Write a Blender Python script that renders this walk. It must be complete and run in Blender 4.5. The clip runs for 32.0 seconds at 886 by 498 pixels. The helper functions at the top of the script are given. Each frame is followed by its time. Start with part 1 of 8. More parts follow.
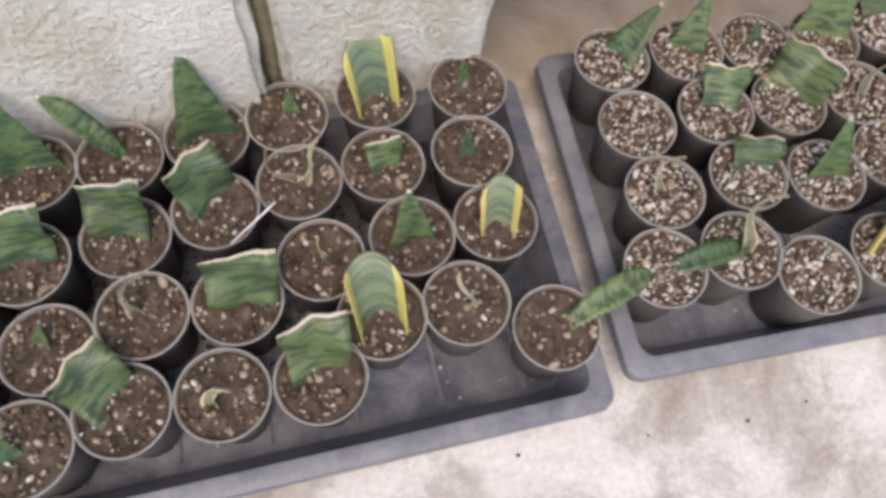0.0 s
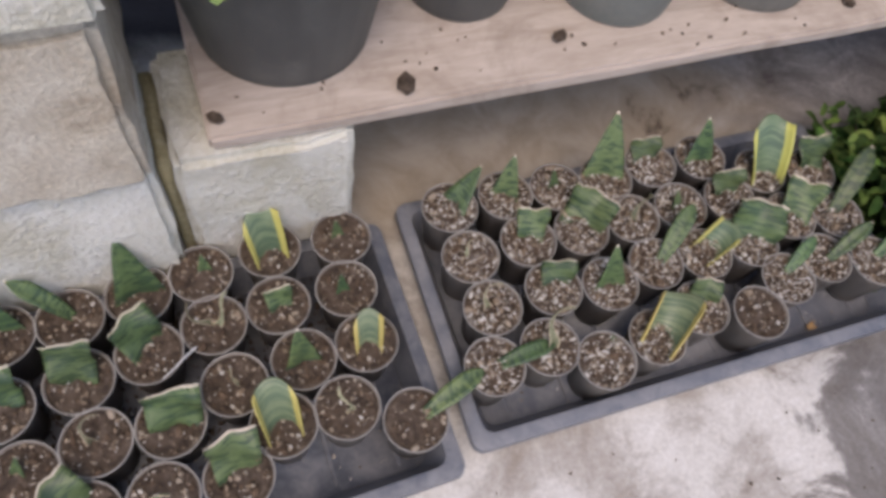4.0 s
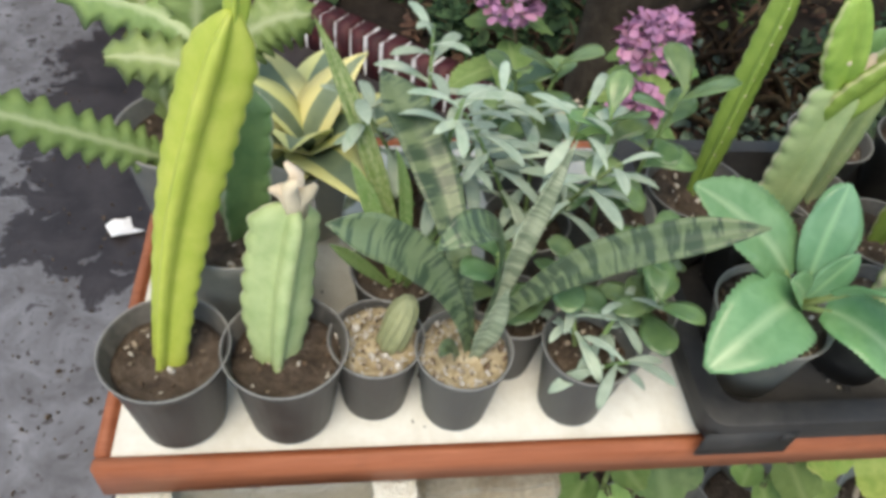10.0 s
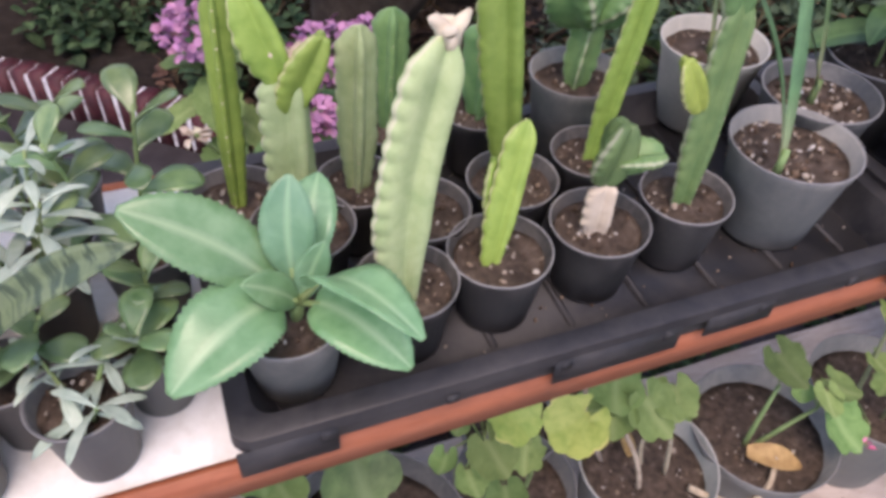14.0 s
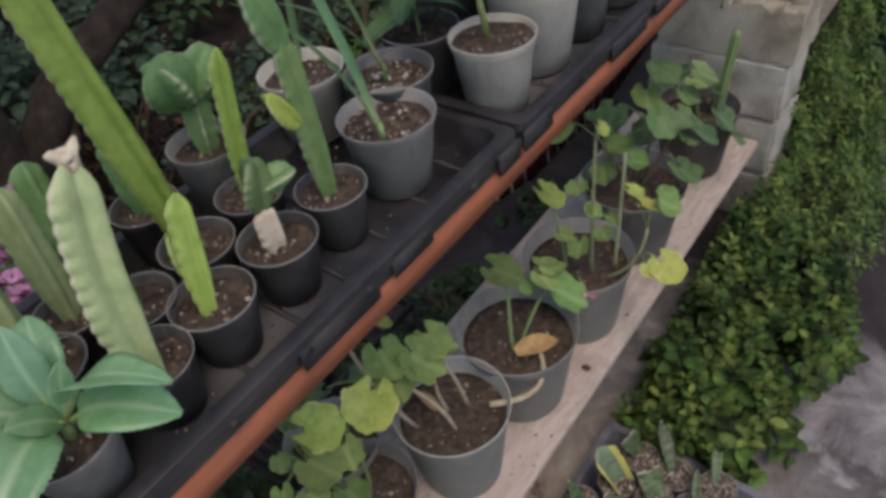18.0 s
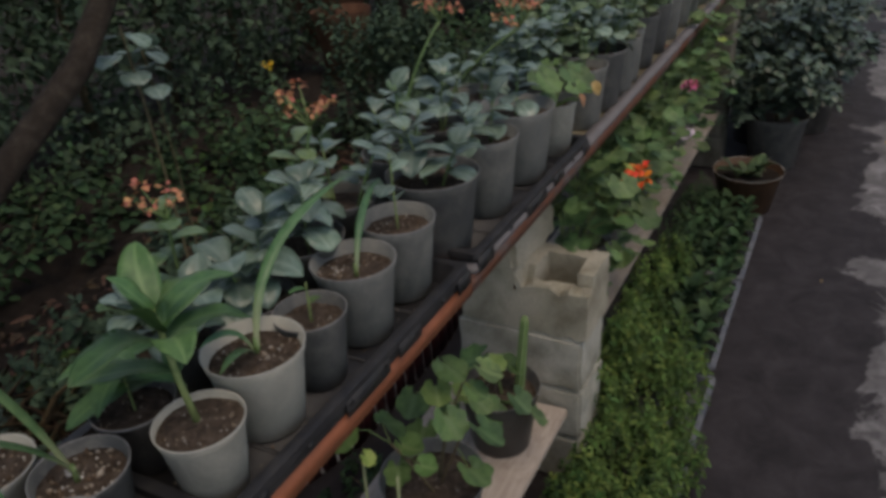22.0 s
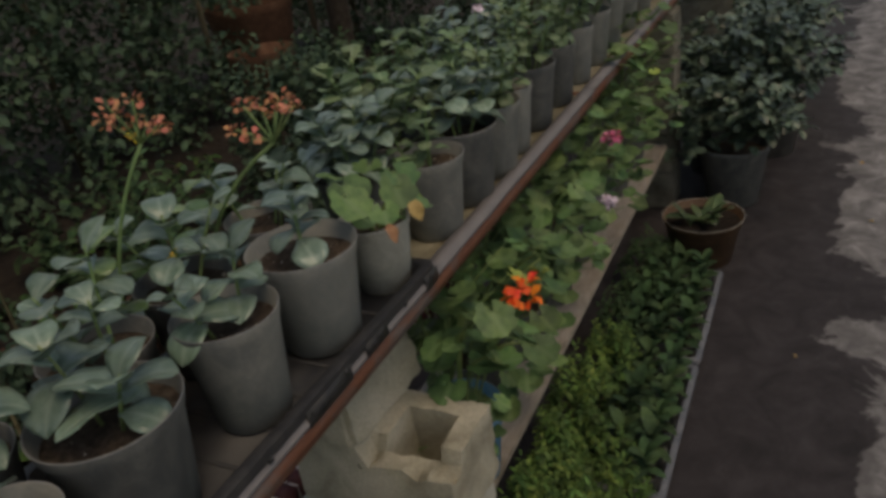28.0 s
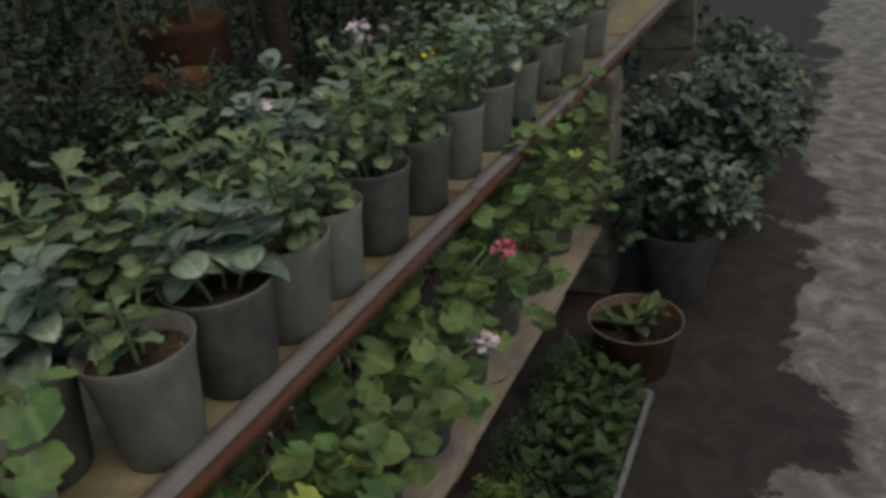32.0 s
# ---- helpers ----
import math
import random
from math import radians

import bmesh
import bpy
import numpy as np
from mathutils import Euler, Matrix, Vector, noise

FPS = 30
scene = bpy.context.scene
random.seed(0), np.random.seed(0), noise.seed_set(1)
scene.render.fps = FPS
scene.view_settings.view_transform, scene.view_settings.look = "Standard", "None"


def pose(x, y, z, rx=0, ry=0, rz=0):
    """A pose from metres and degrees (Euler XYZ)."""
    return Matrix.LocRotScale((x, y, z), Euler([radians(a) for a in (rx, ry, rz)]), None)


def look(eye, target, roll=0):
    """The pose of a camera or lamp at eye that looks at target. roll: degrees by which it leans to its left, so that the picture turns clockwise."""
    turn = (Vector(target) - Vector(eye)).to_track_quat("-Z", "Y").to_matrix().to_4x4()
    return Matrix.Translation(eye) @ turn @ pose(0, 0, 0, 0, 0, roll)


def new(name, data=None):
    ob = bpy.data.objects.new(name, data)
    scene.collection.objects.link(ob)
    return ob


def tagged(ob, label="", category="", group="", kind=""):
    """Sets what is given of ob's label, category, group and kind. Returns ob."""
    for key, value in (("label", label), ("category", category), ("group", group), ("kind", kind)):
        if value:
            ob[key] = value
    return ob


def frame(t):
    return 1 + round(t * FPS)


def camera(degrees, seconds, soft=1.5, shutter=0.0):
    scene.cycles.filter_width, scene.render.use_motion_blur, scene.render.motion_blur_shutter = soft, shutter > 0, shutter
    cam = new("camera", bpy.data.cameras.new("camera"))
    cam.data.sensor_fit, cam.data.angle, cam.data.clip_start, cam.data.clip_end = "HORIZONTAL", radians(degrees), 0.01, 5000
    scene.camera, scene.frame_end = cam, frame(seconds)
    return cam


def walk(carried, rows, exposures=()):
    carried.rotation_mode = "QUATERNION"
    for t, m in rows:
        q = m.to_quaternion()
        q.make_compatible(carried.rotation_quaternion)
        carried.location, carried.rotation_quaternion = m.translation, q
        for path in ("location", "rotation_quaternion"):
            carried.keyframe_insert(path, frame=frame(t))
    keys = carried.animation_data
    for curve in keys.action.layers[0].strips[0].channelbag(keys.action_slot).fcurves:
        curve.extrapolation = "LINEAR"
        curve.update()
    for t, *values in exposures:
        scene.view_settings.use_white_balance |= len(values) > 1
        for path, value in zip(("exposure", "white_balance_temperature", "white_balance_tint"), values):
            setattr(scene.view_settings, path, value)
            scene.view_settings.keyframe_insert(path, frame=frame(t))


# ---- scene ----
cam = camera(61.6, 32.0, soft=3.8)
PATH = [
    (0, (0.559, 0.713, 0.817), (0.848, 1.438, -1.024), 10.7),
    (0.5, (0.6, 0.703, 0.827), (0.942, 1.425, -1.006), 12.6),
    (1, (0.632, 0.702, 0.838), (1.035, 1.429, -0.981), 14.3),
    (1.5, (0.655, 0.695, 0.846), (1.112, 1.424, -0.959), 16.5),
    (2, (0.69, 0.693, 0.869), (1.183, 1.407, -0.933), 17.6),
    (2.5, (0.719, 0.679, 0.88), (1.265, 1.41, -0.9), 18.4),
    (4.5, (0.544, 0.653, 1.236), (1.013, 1.564, -0.482), 13.1),
    (5, (0.511, 0.605, 1.379), (0.926, 1.638, -0.283), 10.8),
    (5.5, (0.469, 0.547, 1.478), (0.89, 1.607, -0.165), 10.4),
    (6, (0.454, 0.506, 1.588), (0.858, 1.652, -0.001), 9.3),
    (6.5, (0.39, 0.489, 1.651), (0.613, 1.724, 0.094), 6.9),
    (7, (0.333, 0.519, 1.702), (0.522, 1.809, 0.185), 8.7),
    (7.5, (0.277, 0.587, 1.738), (0.519, 1.95, 0.294), 10.9),
    (8, (0.252, 0.649, 1.739), (0.561, 1.998, 0.295), 9.5),
    (8.5, (0.234, 0.714, 1.744), (0.55, 2.078, 0.315), 10.2),
    (9, (0.244, 0.803, 1.735), (0.509, 2.164, 0.294), 9.3),
    (9.5, (0.269, 0.899, 1.735), (0.544, 2.264, 0.298), 8.4),
    (10, (0.275, 0.973, 1.714), (0.533, 2.301, 0.24), 7.8),
    (10.5, (0.281, 1.015, 1.705), (0.526, 2.331, 0.218), 7.2),
    (11, (0.294, 1.049, 1.702), (0.532, 2.361, 0.211), 6.6),
    (11.5, (0.312, 1.059, 1.696), (0.571, 2.35, 0.191), 6.3),
    (12, (0.351, 1.057, 1.695), (0.689, 2.349, 0.206), 5.9),
    (12.5, (0.398, 1.081, 1.694), (0.824, 2.362, 0.218), 6.7),
    (13, (0.437, 1.069, 1.709), (0.897, 2.362, 0.255), 7.8),
    (13.5, (0.532, 0.962, 1.73), (1.027, 2.341, 0.369), 6.0),
    (14, (0.592, 0.917, 1.719), (1.152, 2.217, 0.306), 3.9),
    (14.5, (0.598, 0.945, 1.7), (1.225, 2.19, 0.266), -1.1),
    (15, (0.596, 0.938, 1.711), (1.308, 2.161, 0.297), -2.3),
    (15.5, (0.581, 0.919, 1.734), (1.4, 2.039, 0.293), -2.3),
    (17.5, (0.474, 0.786, 1.778), (1.568, 1.781, 0.432), -8.4),
    (18, (0.562, 0.746, 1.792), (1.664, 1.748, 0.457), -9.6),
    (18.5, (0.645, 0.699, 1.79), (1.758, 1.743, 0.497), -10.1),
    (19, (0.728, 0.653, 1.795), (1.839, 1.722, 0.521), -8.8),
    (19.5, (0.806, 0.649, 1.803), (1.974, 1.667, 0.538), -8.6),
    (20, (0.884, 0.686, 1.803), (2.091, 1.678, 0.554), -8.7),
    (20.5, (0.938, 0.679, 1.847), (2.189, 1.683, 0.652), -11.1),
    (21, (0.908, 0.636, 1.914), (2.301, 1.604, 0.855), -7.5),
    (21.5, (0.886, 0.601, 1.951), (2.356, 1.53, 0.963), -6.4),
    (22, (0.864, 0.607, 1.966), (2.391, 1.49, 1.023), -5.1),
    (22.5, (0.861, 0.607, 1.978), (2.446, 1.429, 1.076), -3.7),
    (23, (0.888, 0.601, 1.972), (2.486, 1.394, 1.066), -3.8),
    (23.5, (0.957, 0.6, 1.959), (2.524, 1.456, 1.058), -5.4),
    (24, (1.07, 0.588, 1.963), (2.607, 1.498, 1.065), -3.6),
    (24.5, (1.179, 0.561, 1.966), (2.706, 1.508, 1.088), -2.5),
    (26.5, (1.413, 0.465, 1.921), (2.941, 1.44, 1.074), -8.5),
    (27, (1.512, 0.5, 1.933), (3.044, 1.454, 1.071), -9.4),
    (27.5, (1.606, 0.535, 1.933), (3.147, 1.446, 1.041), -9.0),
    (28, (1.693, 0.552, 1.926), (3.241, 1.425, 1.01), -9.3),
    (28.5, (1.782, 0.538, 1.919), (3.328, 1.43, 1.016), -10.1),
    (29, (1.916, 0.527, 1.901), (3.434, 1.458, 0.989), -8.0),
    (29.5, (2.031, 0.505, 1.902), (3.516, 1.507, 1.013), -8.0),
    (30, (2.137, 0.491, 1.892), (3.587, 1.52, 0.975), -7.9),
    (30.5, (2.194, 0.464, 1.892), (3.649, 1.502, 0.995), -8.1),
    (31, (2.311, 0.485, 1.887), (3.83, 1.412, 0.973), -7.0),
    (31.5, (2.411, 0.501, 1.899), (3.968, 1.369, 0.993), -7.6),
    (32, (2.474, 0.507, 1.908), (4.066, 1.327, 1.019), -5.7),
]
EXPOSURES = [(0.0, 1.58, 8050, 18), (2.5, 1.39, 7950, 18), (4.5, 1.16, 7650, 20), (6.0, 0.90, 7650, 17), (7.5, 1.07, 7950, 10), (9.0, 1.44, 8650, 3), (10.5, 1.51, 8350, 9), (12.0, 1.53, 7950, 22), (13.0, 1.58, 7650, 26),
             (14.0, 1.64, 7650, 30), (15.0, 1.74, 7650, 27), (15.5, 1.49, 7750, 25), (17.5, 0.86, 7850, 22), (19.0, 0.60, 7950, 15), (20.0, 0.46, 8050, 14), (21.0, 0.22, 8150, 12), (23.0, 0.13, 8550, 17), (26.5, 0.0, 9350, 13), (28.0, 0.0, 9750, 12), (32.0, 0.05, 9750, 4)]
walk(cam, [(t, look(eye, target, roll)) for t, eye, target, roll in PATH], EXPOSURES)

# ---- world and light ----
world = bpy.data.worlds.new("sky")
scene.world = world
world.use_nodes = True
wn = world.node_tree.nodes
sky = wn.new("ShaderNodeTexSky")
sky.sky_type, sky.sun_disc, sky.sun_elevation, sky.sun_rotation = "NISHITA", False, radians(65), radians(203)
world.node_tree.links.new(sky.outputs[0], wn["Background"].inputs[0])
wn["Background"].inputs[1].default_value = 0.125
sun = new("sun", bpy.data.lights.new("sun", "SUN"))
sun.data.energy, sun.data.angle, sun.data.color = 0.75, radians(35), (1.0, 0.96, 0.90)
sun.matrix_basis = look((0, 0, 10), (1.8, 4.3, 0))

# ---- materials ----
def mat(name, rough=0.6, metal=0.0, spec=0.4):
    m = bpy.data.materials.new(name)
    m.use_nodes = True
    b = m.node_tree.nodes["Principled BSDF"]
    b.inputs["Roughness"].default_value, b.inputs["Metallic"].default_value = rough, metal
    b.inputs["Specular IOR Level"].default_value = spec
    return m, m.node_tree.nodes, m.node_tree.links, b


def noise_tex(n, l, co, scale, detail=6.0, rough=0.6, dist=0.0):
    t = n.new("ShaderNodeTexNoise")
    t.inputs["Scale"].default_value, t.inputs["Detail"].default_value = scale, detail
    t.inputs["Roughness"].default_value, t.inputs["Distortion"].default_value = rough, dist
    l.new(co, t.inputs["Vector"])
    return t.outputs["Fac"]


def ramp(n, l, fac, stops, ease="LINEAR"):
    r = n.new("ShaderNodeValToRGB")
    r.color_ramp.interpolation = ease
    e = r.color_ramp.elements
    while len(e) < len(stops):
        e.new(0.5)
    for el, (p, c) in zip(e, stops):
        el.position, el.color = p, (*c, 1) if len(c) == 3 else c
    l.new(fac, r.inputs[0])
    return r.outputs[0]


def mixc(n, l, fac, a, b, kind="MIX"):
    m = n.new("ShaderNodeMix")
    m.data_type, m.blend_type = "RGBA", kind
    for sock, v in ((m.inputs[0], fac), (m.inputs[6], a), (m.inputs[7], b)):
        if isinstance(v, (int, float)):
            sock.default_value = v
        elif isinstance(v, tuple):
            sock.default_value = (*v, 1)
        else:
            l.new(v, sock)
    return m.outputs[2]


def calc(n, l, op, a, b=0.0, c=0.0):
    m = n.new("ShaderNodeMath")
    m.operation = op
    for sock, v in zip(m.inputs, (a, b, c)):
        if isinstance(v, (int, float)):
            sock.default_value = v
        else:
            l.new(v, sock)
    return m.outputs[0]


def bump(n, l, b, fac, strength=0.3, dist=0.01):
    k = n.new("ShaderNodeBump")
    k.inputs["Strength"].default_value, k.inputs["Distance"].default_value = strength, dist
    l.new(fac, k.inputs["Height"])
    l.new(k.outputs[0], b.inputs["Normal"])


def coords(n, kind="Object"):
    return n.new("ShaderNodeTexCoord").outputs[kind]


def world_co(n):
    return n.new("ShaderNodeNewGeometry").outputs["Position"]


def rough_stuff(name, c1, c2, c3, scale=8.0, rough=0.85, fine=120.0, strength=0.4, dist=0.004, spec=0.3, vary=0.0):
    """A mottled surface: three colours at one scale, grain at a finer one."""
    m, n, l, b = mat(name, rough, 0, spec)
    co = world_co(n)
    big = noise_tex(n, l, co, scale, 5, 0.6, 0.4)
    small = noise_tex(n, l, co, fine, 4, 0.7)
    col = ramp(n, l, big, [(0.3, c1), (0.52, c2), (0.72, c3)])
    col = mixc(n, l, 0.5, col, ramp(n, l, small, [(0.3, (0.35, 0.35, 0.35)), (0.7, (0.75, 0.75, 0.75))]), "OVERLAY")
    if vary:
        o = n.new("ShaderNodeObjectInfo").outputs["Random"]
        hsv = n.new("ShaderNodeHueSaturation")
        l.new(calc(n, l, "MULTIPLY_ADD", o, vary, 1 - vary / 2), hsv.inputs["Value"])
        l.new(col, hsv.inputs["Color"])
        col = hsv.outputs[0]
    l.new(col, b.inputs["Base Color"])
    bump(n, l, b, calc(n, l, "MULTIPLY_ADD", big, 0.6, small), strength, dist)
    return m


M = {}
M["block"] = rough_stuff("concrete_block", (0.48, 0.45, 0.34), (0.72, 0.71, 0.63), (0.83, 0.82, 0.76), 6, 0.95, 110, 1.0, 0.009, vary=0.10)
M["block_old"] = rough_stuff("stained_block", (0.24, 0.17, 0.11), (0.46, 0.41, 0.33), (0.60, 0.56, 0.48), 8, 0.95, 150, 0.8, 0.008, vary=0.2)
M["block_tan"] = rough_stuff("tan_concrete_block", (0.22, 0.20, 0.15), (0.40, 0.37, 0.29), (0.52, 0.48, 0.39), 6, 0.95, 150, 0.8, 0.007)
# pale block concrete with the shade at the middle support put into its colour
M["block_shaded"] = rough_stuff("shaded_concrete_block", (0.26, 0.25, 0.20), (0.44, 0.43, 0.37), (0.54, 0.53, 0.47), 6, 0.95, 130, 0.8, 0.007)
# darkened copy: the dimness of the far, leaf-covered supports is put into the colour
M["block_dim"] = rough_stuff("dim_block", (0.08, 0.075, 0.055), (0.16, 0.15, 0.12), (0.24, 0.22, 0.18), 8, 0.95, 150, 0.8, 0.008)
M["soil"] = rough_stuff("soil", (0.040, 0.029, 0.022), (0.096, 0.070, 0.053), (0.165, 0.127, 0.098), 60, 0.95, 240, 1.0, 0.006)
M["bed"] = rough_stuff("bed_soil", (0.012, 0.008, 0.006), (0.026, 0.018, 0.013), (0.048, 0.035, 0.025), 14, 0.95, 90, 1.0, 0.02)
M["moss"] = rough_stuff("mossy_mortar", (0.16, 0.13, 0.06), (0.28, 0.24, 0.14), (0.38, 0.34, 0.23), 12, 0.95, 120, 0.7, 0.005)
M["gravel"] = rough_stuff("fine_gravel", (0.28, 0.21, 0.12), (0.47, 0.39, 0.26), (0.58, 0.51, 0.38), 110, 0.9, 400, 0.8, 0.003)
M["brick"] = rough_stuff("maroon_brick", (0.030, 0.008, 0.011), (0.060, 0.014, 0.018), (0.095, 0.027, 0.028), 20, 0.55, 160, 0.4, 0.003, vary=0.3)
M["mortar"] = rough_stuff("white_mortar", (0.13, 0.075, 0.08), (0.70, 0.69, 0.71), (0.82, 0.81, 0.83), 24, 0.9, 160, 0.4, 0.003)
M["terracotta"] = rough_stuff("terracotta", (0.075, 0.034, 0.020), (0.12, 0.055, 0.032), (0.16, 0.085, 0.052), 14, 0.85, 150, 0.3, 0.002)
M["bark"] = rough_stuff("bark", (0.022, 0.016, 0.012), (0.042, 0.032, 0.024), (0.072, 0.058, 0.045), 24, 0.95, 120, 1.0, 0.008)
M["brown_pot"] = rough_stuff("brown_glazed_clay", (0.035, 0.019, 0.012), (0.075, 0.040, 0.022), (0.12, 0.068, 0.038), 12, 0.6, 150, 0.2, 0.002)



def mixed_grit(name, lift):
    """Loose potting grit: brown bark, tan sand and white perlite grain by grain."""
    m, n, l, b = mat(name, 0.9, 0, 0.3)
    i = n.new("ShaderNodeNewGeometry").outputs["Random Per Island"]
    i = calc(n, l, "ADD", i, lift)
    l.new(ramp(n, l, i, [(0.0, (0.070, 0.045, 0.030)), (0.38, (0.14, 0.095, 0.064)), (0.55, (0.25, 0.19, 0.135)), (0.72, (0.37, 0.31, 0.245)), (0.88, (0.49, 0.45, 0.39)), (1.0, (0.58, 0.55, 0.51))]), b.inputs["Base Color"])
    bump(n, l, b, noise_tex(n, l, world_co(n), 500, 3), 0.4, 0.001)
    return m


M["grit"] = mixed_grit("potting_grit", 0.0)
M["grit_pale"] = mixed_grit("perlite_grit", 0.22)
M["chips"] = mixed_grit("bark_chips", -0.28)


def plastic(name, col, dust, rough=0.5, amount=0.5, vary=0.3):
    """Moulded plastic with dust and water marks."""
    m, n, l, b = mat(name, rough, 0, 0.4)
    co = world_co(n)
    big = noise_tex(n, l, co, 16, 6, 0.65, 0.6)
    small = noise_tex(n, l, co, 130, 3, 0.7)
    k = calc(n, l, "MULTIPLY", ramp(n, l, calc(n, l, "MULTIPLY_ADD", small, 0.35, big), [(0.55, (0, 0, 0)), (0.85, (1, 1, 1))]), amount)
    o = n.new("ShaderNodeObjectInfo").outputs["Random"]
    hsv = n.new("ShaderNodeHueSaturation")
    hsv.inputs["Color"].default_value = (*col, 1)
    l.new(calc(n, l, "MULTIPLY_ADD", o, vary, 1 - vary / 2), hsv.inputs["Value"])
    # dried water runs down the walls
    runs = n.new("ShaderNodeVectorMath")
    runs.operation = "MULTIPLY"
    l.new(co, runs.inputs[0])
    runs.inputs[1].default_value = (70, 70, 5)
    streak = noise_tex(n, l, runs.outputs[0], 1.0, 3, 0.6)
    k = calc(n, l, "MAXIMUM", k, calc(n, l, "MULTIPLY", ramp(n, l, streak, [(0.52, (0, 0, 0)), (0.72, (1, 1, 1))]), amount * 0.75))
    l.new(mixc(n, l, k, hsv.outputs[0], dust), b.inputs["Base Color"])
    l.new(calc(n, l, "MULTIPLY_ADD", k, 0.4, rough), b.inputs["Roughness"])
    bump(n, l, b, small, 0.06, 0.002)
    return m


M["black"] = plastic("black_plastic", (0.014, 0.0145, 0.017), (0.095, 0.09, 0.085), 0.45, 0.30)
M["pot_black"] = plastic("thin_black_pot_plastic", (0.034, 0.033, 0.032), (0.17, 0.155, 0.14), 0.45, 0.55)
M["black_dusty"] = plastic("dusty_black_plastic", (0.125, 0.105, 0.090), (0.25, 0.215, 0.18), 0.5, 0.6)
# rims paler than their pots: thin plastic with the lip's highlight put into colour
M["rim"] = plastic("highlit_grey_rim", (0.19, 0.19, 0.19), (0.34, 0.33, 0.31), 0.45, 0.6)
M["rim_thin"] = plastic("thin_highlit_rim", (0.27, 0.26, 0.25), (0.42, 0.40, 0.37), 0.5, 0.6)
M["rim_pale"] = plastic("pale_dusty_rim", (0.42, 0.41, 0.37), (0.56, 0.54, 0.48), 0.6, 0.6)
M["tray"] = plastic("dark_grey_plastic", (0.090, 0.100, 0.120), (0.25, 0.25, 0.26), 0.34, 0.6)
M["grey"] = plastic("grey_plastic", (0.17, 0.175, 0.165), (0.33, 0.32, 0.28), 0.55, 0.6)
M["grey_dark"] = plastic("charcoal_plastic", (0.075, 0.08, 0.08), (0.21, 0.205, 0.185), 0.5, 0.6)
M["grey_light"] = plastic("dusty_grey_plastic", (0.36, 0.35, 0.30), (0.54, 0.52, 0.44), 0.65, 0.7)
M["grey_green"] = plastic("grey_green_plastic", (0.20, 0.23, 0.22), (0.36, 0.36, 0.33), 0.55, 0.5)
M["blue"] = plastic("blue_plastic", (0.03, 0.20, 0.36), (0.25, 0.35, 0.40), 0.5, 0.4)
M["dirty_board"] = plastic("soiled_laminate", (0.15, 0.125, 0.075), (0.30, 0.27, 0.19), 0.5, 0.7, 0.0)
M["rim_cap"] = plastic("weathered_grey_capping", (0.15, 0.142, 0.148), (0.23, 0.21, 0.21), 0.7, 0.6, 0.0)
M["white_board"] = plastic("white_laminate", (0.74, 0.72, 0.66), (0.42, 0.36, 0.26), 0.4, 0.35, 0.0)


def wood(name, dark, light, stretch, rough=0.8, strength=0.3, stain=(0.2, 0.16, 0.12), amount=0.4):
    m, n, l, b = mat(name, rough, 0, 0.3)
    mp = n.new("ShaderNodeMapping")
    l.new(world_co(n), mp.inputs[0])
    mp.inputs["Scale"].default_value = stretch
    g = noise_tex(n, l, mp.outputs[0], 9, 7, 0.6, 1.2)
    f = noise_tex(n, l, mp.outputs[0], 60, 3, 0.6)
    s = noise_tex(n, l, world_co(n), 6, 5, 0.7, 0.5)
    col = ramp(n, l, calc(n, l, "MULTIPLY_ADD", f, 0.3, calc(n, l, "MULTIPLY", g, 0.8)), [(0.35, dark), (0.7, light)])
    k = calc(n, l, "MULTIPLY", ramp(n, l, s, [(0.5, (0, 0, 0)), (0.68, (1, 1, 1))]), amount)
    l.new(mixc(n, l, k, col, stain), b.inputs["Base Color"])
    bump(n, l, b, calc(n, l, "MULTIPLY_ADD", f, 0.5, g), strength, 0.003)
    return m


M["plank"] = wood("weathered_plank", (0.36, 0.295, 0.245), (0.52, 0.45, 0.395), (0.7, 4.0, 4.0), strength=0.15, stain=(0.27, 0.215, 0.17), amount=0.7)
M["plank_grey"] = wood("grey_plank", (0.24, 0.20, 0.165), (0.40, 0.345, 0.295), (1.0, 6.0, 6.0), amount=0.6)
M["edge"] = wood("red_brown_lipping", (0.26, 0.078, 0.036), (0.37, 0.125, 0.065), (0.6, 8.0, 8.0), 0.55, 0.15, (0.12, 0.05, 0.03), 0.5)
M["edge_worn"] = wood("worn_brown_lipping", (0.13, 0.048, 0.030), (0.25, 0.100, 0.062), (0.6, 8.0, 8.0), 0.7, 0.4, (0.16, 0.14, 0.13), 0.8)


